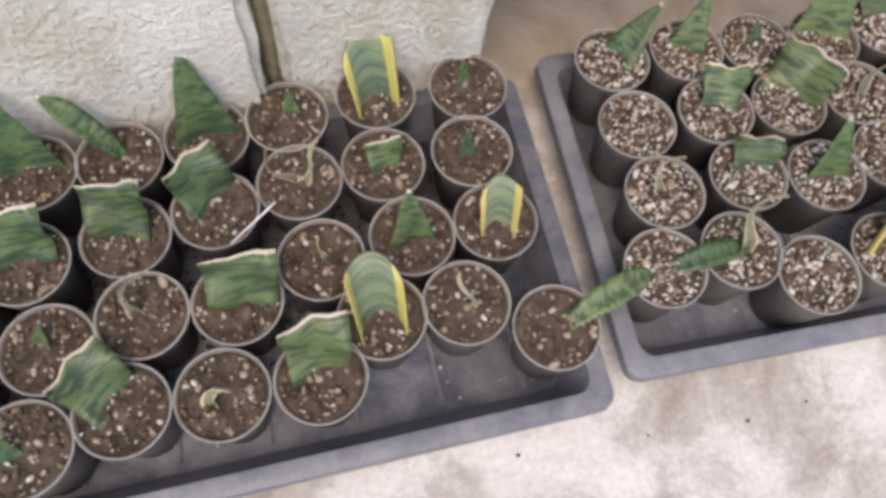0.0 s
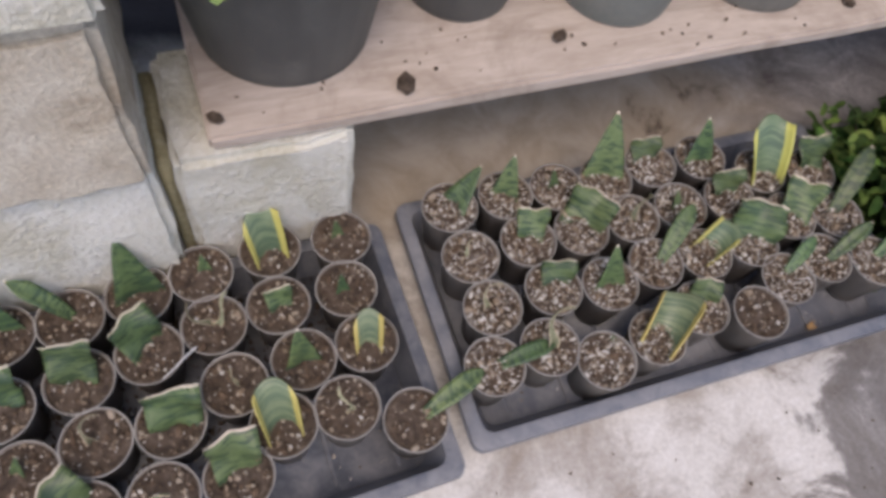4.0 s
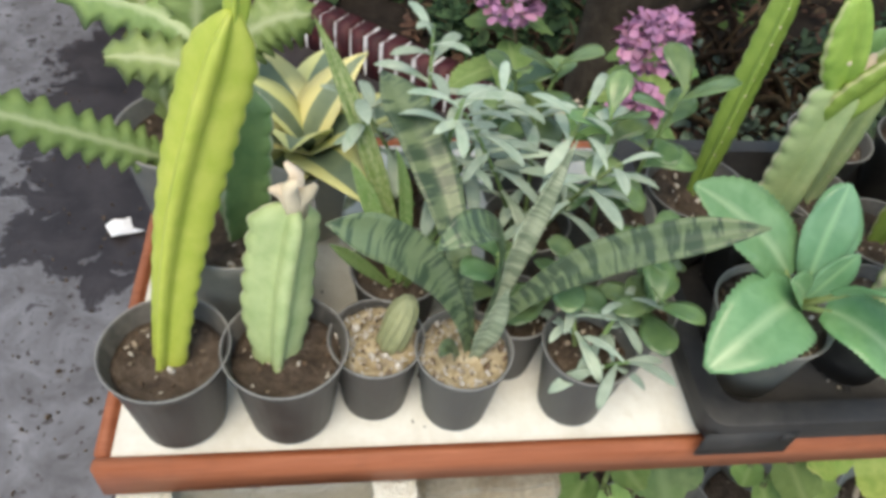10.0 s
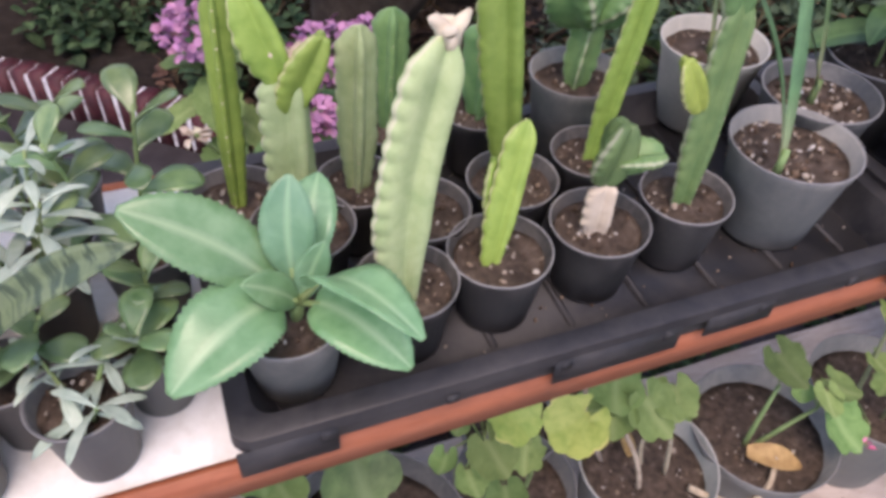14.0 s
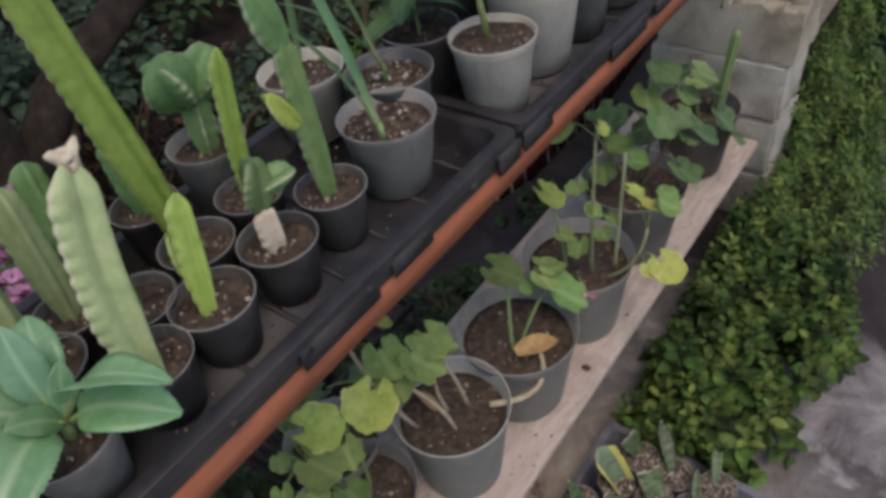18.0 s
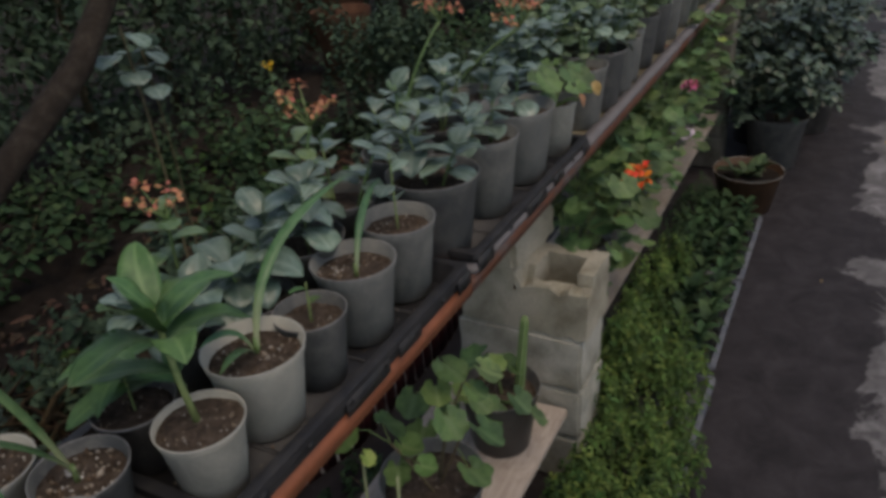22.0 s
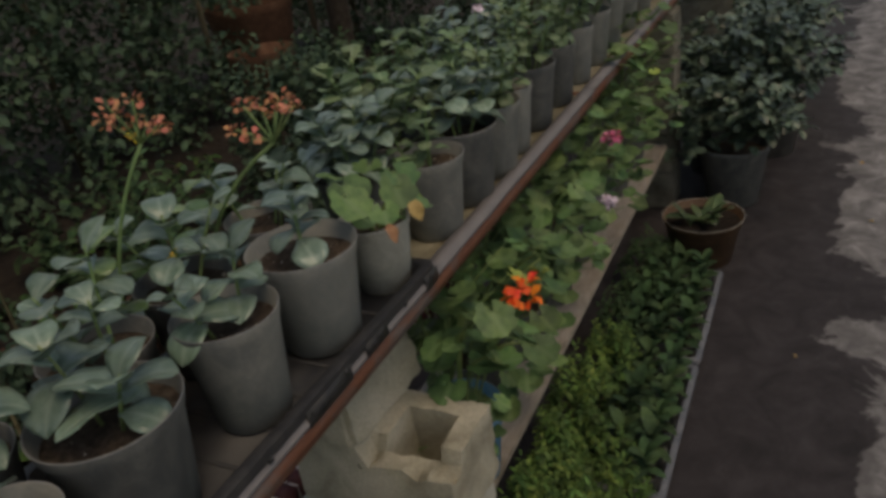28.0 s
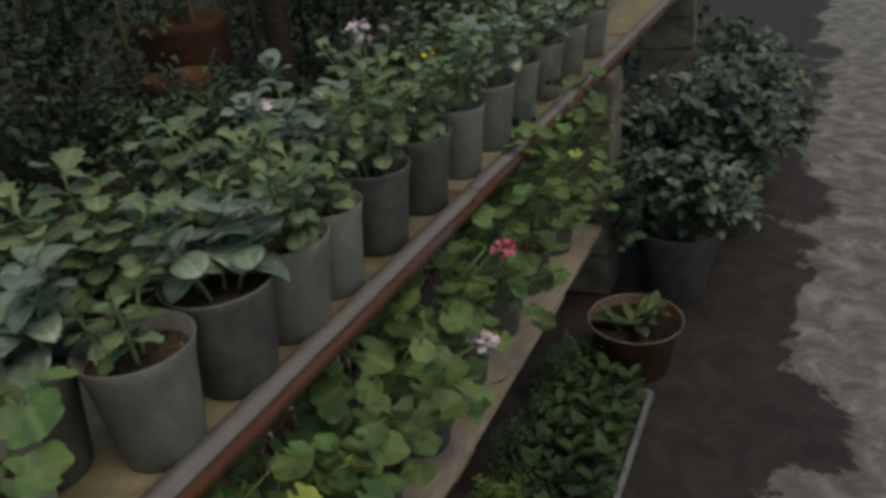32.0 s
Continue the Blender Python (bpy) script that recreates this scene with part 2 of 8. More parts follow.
def floor_mat():
    """Worn concrete: pale and patchy in front, damp dark on the walkway, dark under and behind the bench, wet grey past
    its end.
    """
    m, n, l, b = mat("worn_concrete", 0.7, 0, 0.4)
    co = world_co(n)
    big = noise_tex(n, l, co, 1.7, 7, 0.62, 0.5)
    mid = noise_tex(n, l, co, 7, 7, 0.68, 0.5)
    fine = noise_tex(n, l, co, 140, 4, 0.7)
    col = ramp(n, l, mid, [(0.33, (0.27, 0.235, 0.20)), (0.47, (0.40, 0.375, 0.345)), (0.53, (0.50, 0.48, 0.45)), (0.66, (0.58, 0.56, 0.53))])
    col = mixc(n, l, 0.35, col, ramp(n, l, fine, [(0.3, (0.3, 0.3, 0.3)), (0.7, (0.8, 0.8, 0.8))]), "OVERLAY")
    xyz = n.new("ShaderNodeSeparateXYZ")
    l.new(co, xyz.inputs[0])
    x, y = xyz.outputs[0], xyz.outputs[1]
    ragged = calc(n, l, "MULTIPLY_ADD", calc(n, l, "SUBTRACT", mid, 0.5), 1.3, calc(n, l, "MULTIPLY", calc(n, l, "SUBTRACT", big, 0.5), 0.8))
    wander = calc(n, l, "MULTIPLY_ADD", calc(n, l, "SUBTRACT", big, 0.5), 1.5, calc(n, l, "MULTIPLY", calc(n, l, "SUBTRACT", mid, 0.5), 0.35))

    def step(v, lo, hi, k=1.0, wander=wander):
        r = n.new("ShaderNodeMapRange")
        r.interpolation_type = "SMOOTHSTEP"
        l.new(calc(n, l, "MULTIPLY_ADD", wander, k, v), r.inputs[0])
        r.inputs[1].default_value, r.inputs[2].default_value = lo, hi
        return r.outputs[0]

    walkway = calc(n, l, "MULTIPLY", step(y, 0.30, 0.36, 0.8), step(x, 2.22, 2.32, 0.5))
    # behind y 1.62 the floor takes the same near-black colour as the walkway
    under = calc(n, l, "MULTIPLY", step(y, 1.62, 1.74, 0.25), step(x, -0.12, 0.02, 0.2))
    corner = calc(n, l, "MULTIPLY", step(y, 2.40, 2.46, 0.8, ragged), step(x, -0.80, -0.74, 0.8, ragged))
    # a damp stain at the corner of the second floor tray
    ox, oy = calc(n, l, "SUBTRACT", x, 1.62), calc(n, l, "SUBTRACT", y, 0.66)
    far = calc(n, l, "SQRT", calc(n, l, "MULTIPLY_ADD", ox, ox, calc(n, l, "MULTIPLY", oy, oy)))
    stain = calc(n, l, "MULTIPLY", calc(n, l, "SUBTRACT", 1.0, step(far, 0.20, 0.30, 0.7, ragged)), 0.6)
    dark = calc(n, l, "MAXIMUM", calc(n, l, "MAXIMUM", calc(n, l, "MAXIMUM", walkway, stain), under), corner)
    left = calc(n, l, "SUBTRACT", 1.0, step(x, -0.08, 0.04, 0.2))
    grey = calc(n, l, "MULTIPLY", left, calc(n, l, "MULTIPLY", step(y, 1.45, 1.58, 1.1, ragged), step(x, -2.4, -1.9, 2.0, ragged)))
    wet_grey = ramp(n, l, mid, [(0.36, (0.095, 0.092, 0.100)), (0.46, (0.128, 0.125, 0.137)), (0.55, (0.155, 0.155, 0.172)), (0.66, (0.21, 0.21, 0.232))])
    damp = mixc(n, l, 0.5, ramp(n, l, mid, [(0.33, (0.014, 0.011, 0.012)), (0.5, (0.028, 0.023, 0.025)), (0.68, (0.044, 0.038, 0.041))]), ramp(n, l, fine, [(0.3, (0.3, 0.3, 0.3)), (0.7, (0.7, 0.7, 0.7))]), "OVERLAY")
    brown = ramp(n, l, mid, [(0.34, (0.10, 0.075, 0.055)), (0.42, (0.27, 0.225, 0.175)), (0.65, (0.40, 0.35, 0.29))])
    col = mixc(n, l, calc(n, l, "MULTIPLY", step(y, 1.15, 1.32, 0.3), step(x, 0.70, 0.85, 0.2)), col, brown)
    # greyer concrete past x 1.4: the lower light there is put into its colour
    col = mixc(n, l, step(x, 1.40, 2.0, 1.0), col, mixc(n, l, 0.5, ramp(n, l, mid, [(0.33, (0.085, 0.08, 0.082)), (0.48, (0.15, 0.143, 0.143)), (0.66, (0.29, 0.28, 0.278))]), ramp(n, l, fine, [(0.3, (0.3, 0.3, 0.3)), (0.7, (0.7, 0.7, 0.7))]), "OVERLAY"))
    specks = ramp(n, l, noise_tex(n, l, co, 34, 4, 0.6, 0.3), [(0.60, (0, 0, 0)), (0.64, (1, 1, 1))])
    wet_grey = mixc(n, l, specks, wet_grey, (0.05, 0.042, 0.04))
    # bluish sky reflection on the wet floor, multiplied into the concrete colour
    sky_tint = calc(n, l, "SUBTRACT", 1.0, step(x, -0.30, 0.10, 1.2, ragged))
    col = mixc(n, l, sky_tint, col, mixc(n, l, 1.0, col, (0.84, 0.91, 1.08), "MULTIPLY"))
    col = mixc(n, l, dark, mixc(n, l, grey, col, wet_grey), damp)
    l.new(col, b.inputs["Base Color"])
    l.new(calc(n, l, "MULTIPLY_ADD", grey, -0.40, calc(n, l, "MULTIPLY_ADD", dark, -0.08, 0.85)), b.inputs["Roughness"])
    bump(n, l, b, calc(n, l, "MULTIPLY_ADD", mid, 1.2, fine), 0.3, 0.004)
    return m


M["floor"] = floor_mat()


def leaf_mat(name, dark, light, rib=None, patch=0.0, band=None, edge=None, top=None, bands=22.0, across=0.8, rough=0.45, vary=0.35, edge_width=0.2, spec=0.4, foot=None):
    """Leaf skin: mottled green, lighter midrib, cross bands or a coloured margin along the leaf's own UV."""
    m, n, l, b = mat(name, rough, 0, spec)
    uv = coords(n, "UV")
    co = coords(n, "Object")
    xyz = n.new("ShaderNodeSeparateXYZ")
    l.new(uv, xyz.inputs[0])
    u, v = xyz.outputs[0], xyz.outputs[1]
    nz = noise_tex(n, l, world_co(n), 55, 5, 0.6, 0.3)
    col = ramp(n, l, nz, [(0.3, dark), (0.7, light)])
    off = calc(n, l, "ABSOLUTE", calc(n, l, "SUBTRACT", u, 0.5))
    if patch:
        big = noise_tex(n, l, world_co(n), 13, 3, 0.6)
        col = mixc(n, l, 1.0, col, ramp(n, l, big, [(0.35, (1 - patch, 1 - patch, 1 - patch * 0.9)), (0.65, (1 + patch, 1 + patch * 0.9, 1 + patch * 0.3))]), "MULTIPLY")
    if band:
        mp = n.new("ShaderNodeCombineXYZ")
        l.new(calc(n, l, "MULTIPLY", u, across), mp.inputs[0])
        l.new(calc(n, l, "MULTIPLY", v, bands), mp.inputs[1])
        o = n.new("ShaderNodeObjectInfo").outputs["Random"]
        l.new(calc(n, l, "MULTIPLY", o, 40.0), mp.inputs[2])
        w = noise_tex(n, l, mp.outputs[0], 1.0, 3, 0.55, 0.6)
        col = mixc(n, l, ramp(n, l, w, [(0.47, (0, 0, 0)), (0.57, (1, 1, 1))]), col, band)
    if rib:
        k = n.new("ShaderNodeMapRange")
        l.new(off, k.inputs[0])
        k.inputs[1].default_value, k.inputs[2].default_value, k.inputs[3].default_value, k.inputs[4].default_value = 0.0, 0.10, 1.0, 0.0
        col = mixc(n, l, k.outputs[0], col, rib)
    if edge:
        k = n.new("ShaderNodeMapRange")
        l.new(calc(n, l, "MULTIPLY_ADD", nz, 0.06, off), k.inputs[0])
        k.inputs[1].default_value, k.inputs[2].default_value = 0.5 - edge_width, 0.52 - edge_width
        col = mixc(n, l, k.outputs[0], col, edge)
    if foot:
        k = n.new("ShaderNodeMapRange")
        l.new(v, k.inputs[0])
        k.inputs[1].default_value, k.inputs[2].default_value, k.inputs[3].default_value, k.inputs[4].default_value = 0.06, 0.30, 1.0, 0.0
        col = mixc(n, l, k.outputs[0], col, foot)
    if top:
        k = n.new("ShaderNodeMapRange")
        l.new(calc(n, l, "MULTIPLY_ADD", nz, 0.05, v), k.inputs[0])
        k.inputs[1].default_value, k.inputs[2].default_value = 0.985, 0.995
        col = mixc(n, l, k.outputs[0], col, top)
    o = n.new("ShaderNodeObjectInfo").outputs["Random"]
    i = n.new("ShaderNodeNewGeometry").outputs["Random Per Island"]
    hsv = n.new("ShaderNodeHueSaturation")
    l.new(col, hsv.inputs["Color"])
    l.new(calc(n, l, "MULTIPLY_ADD", calc(n, l, "FRACT", calc(n, l, "ADD", o, i)), vary * 2, 1 - vary), hsv.inputs["Value"])
    l.new(calc(n, l, "MULTIPLY_ADD", calc(n, l, "FRACT", calc(n, l, "MULTIPLY_ADD", o, 7.3, i)), 0.05, 0.475), hsv.inputs["Hue"])
    l.new(hsv.outputs[0], b.inputs["Base Color"])
    b.inputs["Subsurface Weight"].default_value = 0.0
    bump(n, l, b, nz, 0.15, 0.002)
    return m


L = {
    "snake": leaf_mat("snake_plant_leaf", (0.05, 0.085, 0.05), (0.08, 0.14, 0.07), band=(0.19, 0.26, 0.15), rough=0.4),
    "cut": leaf_mat("cut_leaf", (0.066, 0.115, 0.046), (0.108, 0.160, 0.068), band=(0.034, 0.066, 0.036), top=(0.55, 0.50, 0.40), bands=17.0, across=2.2, rough=0.45, vary=0.25),
    "snake_pale": leaf_mat("banded_pale_leaf", (0.125, 0.170, 0.115), (0.18, 0.23, 0.15), band=(0.30, 0.35, 0.25), bands=55.0, across=0.5, rough=0.4, vary=0.15),
    "snake_band": leaf_mat("dark_banded_leaf", (0.110, 0.165, 0.085), (0.155, 0.215, 0.115), band=(0.045, 0.078, 0.046), bands=34.0, across=1.0, rough=0.35, vary=0.12),
    "spotted": leaf_mat("white_spotted_leaf", (0.085, 0.17, 0.045), (0.13, 0.23, 0.065), band=(0.20, 0.28, 0.12), bands=60.0, across=9.0, rough=0.4, vary=0.15),
    "snake_yellow": leaf_mat("yellow_edged_leaf", (0.12, 0.17, 0.10), (0.17, 0.22, 0.13), band=(0.075, 0.12, 0.075), edge=(0.47, 0.43, 0.13), edge_width=0.17, rough=0.4, vary=0.15),
    "snake_dry": leaf_mat("withered_leaf", (0.12, 0.14, 0.08), (0.26, 0.26, 0.17), edge=(0.5, 0.42, 0.3), edge_width=0.1, rough=0.6),
    "agave": leaf_mat("variegated_leaf", (0.13, 0.18, 0.12), (0.20, 0.25, 0.16), edge=(0.62, 0.58, 0.27), edge_width=0.27, vary=0.15),
    "cactus": leaf_mat("cactus_skin", (0.16, 0.27, 0.05), (0.26, 0.38, 0.085), edge=(0.38, 0.40, 0.20), edge_width=0.05, rough=0.45, vary=0.22),
    "cactus_pale": leaf_mat("pale_cactus_skin", (0.25, 0.33, 0.15), (0.38, 0.45, 0.23), edge=(0.44, 0.44, 0.29), edge_width=0.05, rough=0.5, vary=0.12),
    "cactus_dark": leaf_mat("dark_cactus_skin", (0.085, 0.18, 0.065), (0.16, 0.27, 0.10), edge=(0.30, 0.34, 0.22), edge_width=0.05, rough=0.5),
    "cactus_yellow": leaf_mat("yellow_green_cactus_skin", (0.26, 0.36, 0.05), (0.38, 0.45, 0.09), edge=(0.46, 0.47, 0.22), edge_width=0.05, rough=0.45, vary=0.1),
    "kalanchoe": leaf_mat("kalanchoe_leaf", (0.098, 0.240, 0.110), (0.165, 0.330, 0.170), rib=(0.24, 0.40, 0.22), rough=0.32, vary=0.14, spec=0.5),
    "blue": leaf_mat("blue_grey_leaf", (0.22, 0.31, 0.235), (0.40, 0.48, 0.385), rough=0.6, vary=0.2),
    "silver": leaf_mat("silvery_round_leaf", (0.090, 0.150, 0.112), (0.195, 0.270, 0.215), rib=(0.22, 0.29, 0.235), rough=0.30, vary=0.3, spec=0.6),
    "jade": leaf_mat("jade_leaf", (0.070, 0.140, 0.054), (0.165, 0.250, 0.105), rough=0.3, vary=0.3, spec=0.6),
    "geranium": leaf_mat("geranium_leaf", (0.092, 0.170, 0.052), (0.160, 0.255, 0.088), rib=(0.19, 0.28, 0.11), rough=0.75, spec=0.25, vary=0.35),
    "geranium_dark": leaf_mat("deep_geranium_leaf", (0.058, 0.122, 0.048), (0.118, 0.200, 0.080), rib=(0.13, 0.21, 0.09), rough=0.6, vary=0.35, patch=0.3),
    "geranium_yellow": leaf_mat("yellowing_leaf", (0.19, 0.28, 0.055), (0.33, 0.38, 0.10), edge=(0.40, 0.40, 0.13), edge_width=0.10, rough=0.6, vary=0.15),
    "aloe": leaf_mat("strap_leaf", (0.060, 0.15, 0.06), (0.115, 0.23, 0.10), foot=(0.27, 0.31, 0.17), rough=0.4),
    "broad": leaf_mat("broad_leaf", (0.045, 0.105, 0.036), (0.090, 0.175, 0.060), rib=(0.12, 0.21, 0.08), rough=0.45),
    "bush": leaf_mat("small_green_leaf", (0.026, 0.062, 0.021), (0.054, 0.108, 0.036), rough=0.8, spec=0.2, vary=0.4, patch=0.6),
    "bush_light": leaf_mat("fresh_green_leaf", (0.032, 0.074, 0.020), (0.074, 0.130, 0.038), rough=0.8, vary=0.45, patch=0.7, spec=0.2),
    "bush_feather": leaf_mat("feathery_green_leaf", (0.046, 0.098, 0.030), (0.100, 0.168, 0.056), rough=0.7, vary=0.4, patch=0.5, spec=0.2),
    "bush_young": leaf_mat("young_yellow_green_leaf", (0.075, 0.135, 0.030), (0.15, 0.21, 0.050), rough=0.6, vary=0.35, spec=0.25),
    "bush_dark": leaf_mat("dark_green_leaf", (0.028, 0.058, 0.030), (0.055, 0.100, 0.054), rough=0.85, spec=0.12, vary=0.25, patch=0.4),
    "fishbone": leaf_mat("fishbone_cactus_skin", (0.13, 0.205, 0.065), (0.205, 0.29, 0.10), rib=(0.34, 0.40, 0.22), rough=0.45, vary=0.15),
    "mum": leaf_mat("lobed_green_leaf", (0.075, 0.135, 0.062), (0.155, 0.225, 0.115), rib=(0.19, 0.25, 0.15), rough=0.5, vary=0.35),
    "hedge": leaf_mat("soft_blue_green_leaf", (0.044, 0.078, 0.052), (0.085, 0.134, 0.090), rough=0.85, spec=0.1, vary=0.14, patch=0.3),
    "shrub": leaf_mat("grey_green_small_leaf", (0.040, 0.072, 0.054), (0.105, 0.150, 0.122), rough=0.36, vary=0.45, patch=0.4),
    "dry": leaf_mat("dry_brown_leaf", (0.26, 0.14, 0.06), (0.46, 0.28, 0.13), rough=0.7, vary=0.3),
    "litter": leaf_mat("brown_leaf_litter", (0.045, 0.026, 0.016), (0.13, 0.080, 0.048), rough=0.9, vary=0.5),
    "stem": leaf_mat("woody_stem", (0.075, 0.060, 0.035), (0.15, 0.12, 0.07), rough=0.8, vary=0.25),
    "stem_bare": leaf_mat("bare_woody_stem", (0.30, 0.25, 0.17), (0.50, 0.43, 0.32), rough=0.85, vary=0.15),
    "stem_pale": leaf_mat("pale_green_stem", (0.22, 0.25, 0.13), (0.34, 0.36, 0.20), rough=0.7, vary=0.15),
    "stem_green": leaf_mat("green_stem", (0.12, 0.20, 0.07), (0.22, 0.30, 0.12), rough=0.6, vary=0.2),
    "pink": leaf_mat("pink_petal", (0.34, 0.14, 0.27), (0.48, 0.25, 0.40), rough=0.7, vary=0.25),
    "hot_pink": leaf_mat("bright_pink_petal", (0.70, 0.12, 0.30), (0.80, 0.28, 0.42), rough=0.7, vary=0.15),
    "white_petal": leaf_mat("pale_petal", (0.60, 0.45, 0.58), (0.78, 0.68, 0.76), rough=0.7, vary=0.1),
    "orange": leaf_mat("orange_petal", (0.80, 0.10, 0.02), (0.90, 0.19, 0.04), rough=0.7, vary=0.12),
    "coral": leaf_mat("coral_floret", (0.48, 0.16, 0.09), (0.58, 0.27, 0.15), rough=0.7, vary=0.2),
    "yellow": leaf_mat("yellow_petal", (0.70, 0.45, 0.03), (0.80, 0.58, 0.05), rough=0.7, vary=0.1),
    "paper": leaf_mat("white_paper", (0.7, 0.7, 0.72), (0.8, 0.8, 0.82), rough=0.8, vary=0.05),
    "callus": leaf_mat("pale_cut", (0.48, 0.41, 0.30), (0.62, 0.55, 0.43), rough=0.9, vary=0.2),
}

# ---- mesh helpers ----
def to_mesh(name, bm, material, smooth=True):
    me = bpy.data.meshes.new(name)
    bm.normal_update()
    bm.to_mesh(me)
    bm.free()
    if material:
        me.materials.append(material)
    if smooth:
        me.shade_smooth()
        if smooth == "sharp":
            me.set_sharp_from_angle(angle=radians(32))
    return me


def place(name, mesh, parent=None, m=None, label=""):
    ob = new(name, mesh)
    ob.parent = parent
    if m is not None:
        ob.matrix_basis = m
    return tagged(ob, label)


def part(name, bm, material, parent, label="", smooth=True, m=None):
    """One mesh object under a thing or under a part."""
    return place(name, to_mesh(name, bm, material, smooth), parent, m, label)


def thing(name, m, label, category, group="", kind=""):
    ob = new(name)
    ob.empty_display_size = 0.03
    ob.matrix_basis = m
    return tagged(ob, label, category, group, kind)


def box(bm, x0, x1, y0, y1, z0, z1, bevel=0.004, jitter=0.0, cuts=0):
    b = bmesh.new()
    bmesh.ops.create_cube(b, size=1)
    bmesh.ops.transform(b, matrix=Matrix.Translation(((x0 + x1) / 2, (y0 + y1) / 2, (z0 + z1) / 2)) @ Matrix.Diagonal((x1 - x0, y1 - y0, z1 - z0, 1)), verts=b.verts)
    if bevel:
        bmesh.ops.bevel(b, geom=b.edges, offset=bevel, segments=2, affect="EDGES", clamp_overlap=True)
    if cuts:
        bmesh.ops.subdivide_edges(b, edges=[e for e in b.edges if e.calc_length() > 0.05], cuts=cuts, use_grid_fill=True)
    if jitter:
        for v in b.verts:
            v.co += noise.noise_vector(v.co * 23) * jitter + noise.noise_vector(v.co * 90) * jitter * 0.5
    join(bm, b)


def join(bm, b):
    me = bpy.data.meshes.new("tmp")
    b.to_mesh(me)
    b.free()
    bm.from_mesh(me)
    bpy.data.meshes.remove(me)


def lathe(bm, profile, n=28, wobble=0.0):
    rings = []
    for r, z in profile:
        if r < 1e-5:
            rings.append([bm.verts.new((0, 0, z))])
        else:
            rings.append([bm.verts.new((r * math.cos(a) * (1 + wobble * math.sin(2 * a + 1)), r * math.sin(a), z)) for a in (2 * math.pi * i / n for i in range(n))])
    for a, b in zip(rings, rings[1:]):
        for i in range(n):
            j = (i + 1) % n
            if len(a) == 1 and len(b) == 1:
                continue
            if len(a) == 1:
                bm.faces.new((a[0], b[j], b[i]))
            elif len(b) == 1:
                bm.faces.new((a[i], a[j], b[0]))
            else:
                bm.faces.new((a[i], a[j], b[j], b[i]))


def tube(bm, pts, radii, n=7):
    """A tapered round bar through points."""
    pts = [Vector(p) for p in pts]
    rings = []
    for k, p in enumerate(pts):
        d = (pts[min(k + 1, len(pts) - 1)] - pts[max(k - 1, 0)]).normalized()
        s = d.orthogonal().normalized() if k == 0 else (s - d * s.dot(d)).normalized()
        t = d.cross(s)
        r = radii[k] if hasattr(radii, "__len__") else radii
        rings.append([bm.verts.new(p + (s * math.cos(a) + t * math.sin(a)) * r) for a in (2 * math.pi * i / n for i in range(n))])
    for a, b in zip(rings, rings[1:]):
        for i in range(n):
            bm.faces.new((a[i], a[(i + 1) % n], b[(i + 1) % n], b[i]))
    bm.faces.new(rings[0][::-1])
    bm.faces.new(rings[-1])


def bez(a, b, c, n=8):
    a, b, c = Vector(a), Vector(b), Vector(c)
    return [a * (1 - t) ** 2 + b * 2 * t * (1 - t) + c * t * t for t in (i / n for i in range(n + 1))]


OUTLINES = {
    "oval": lambda v: math.sin(math.pi * min(1, v * 0.92 + 0.08)) ** 0.75,
    "lance": lambda v: math.sin(math.pi * (0.12 + 0.88 * v) ** 0.85) ** 0.9,
    "spoon": lambda v: 0.25 + 0.75 * math.sin(math.pi * 0.5 * min(1, v / 0.62)) ** 2 if v < 0.62 else math.sqrt(max(0, 1 - ((v - 0.62) / 0.385) ** 2)),
    "strap": lambda v: (0.42 + 0.58 * min(1, v * 2.6)) * (1 if v < 0.6 else max(0.03, 1 - ((v - 0.6) / 0.4) ** 1.6)),
    "snake": lambda v: (0.45 + 0.55 * min(1, v * 2.2)) * (1 if v < 0.72 else max(0.03, 1 - ((v - 0.72) / 0.28) ** 1.8)),
    "wedge": lambda v: (1 - v) ** 0.8 * 0.95 + 0.03,
    "curl": lambda v: (0.9 if v < 0.22 else max(0.28, 0.9 - 2.2 * (v - 0.22))) * (1 if v < 0.9 else 0.6),
    "sword": lambda v: (0.26 + 0.74 * min(1, v / 0.55) ** 1.4) * (1 if v < 0.78 else max(0.05, 1 - ((v - 0.78) / 0.22) ** 2.2)),
    "blunt": lambda v: math.sin(math.pi * min(1, 0.10 + 0.90 * v) ** 1.15) ** 0.62 if v < 0.985 else 0.12,
    "square": lambda v: 0.78 + 0.22 * v if v < 0.97 else 0.95,
}


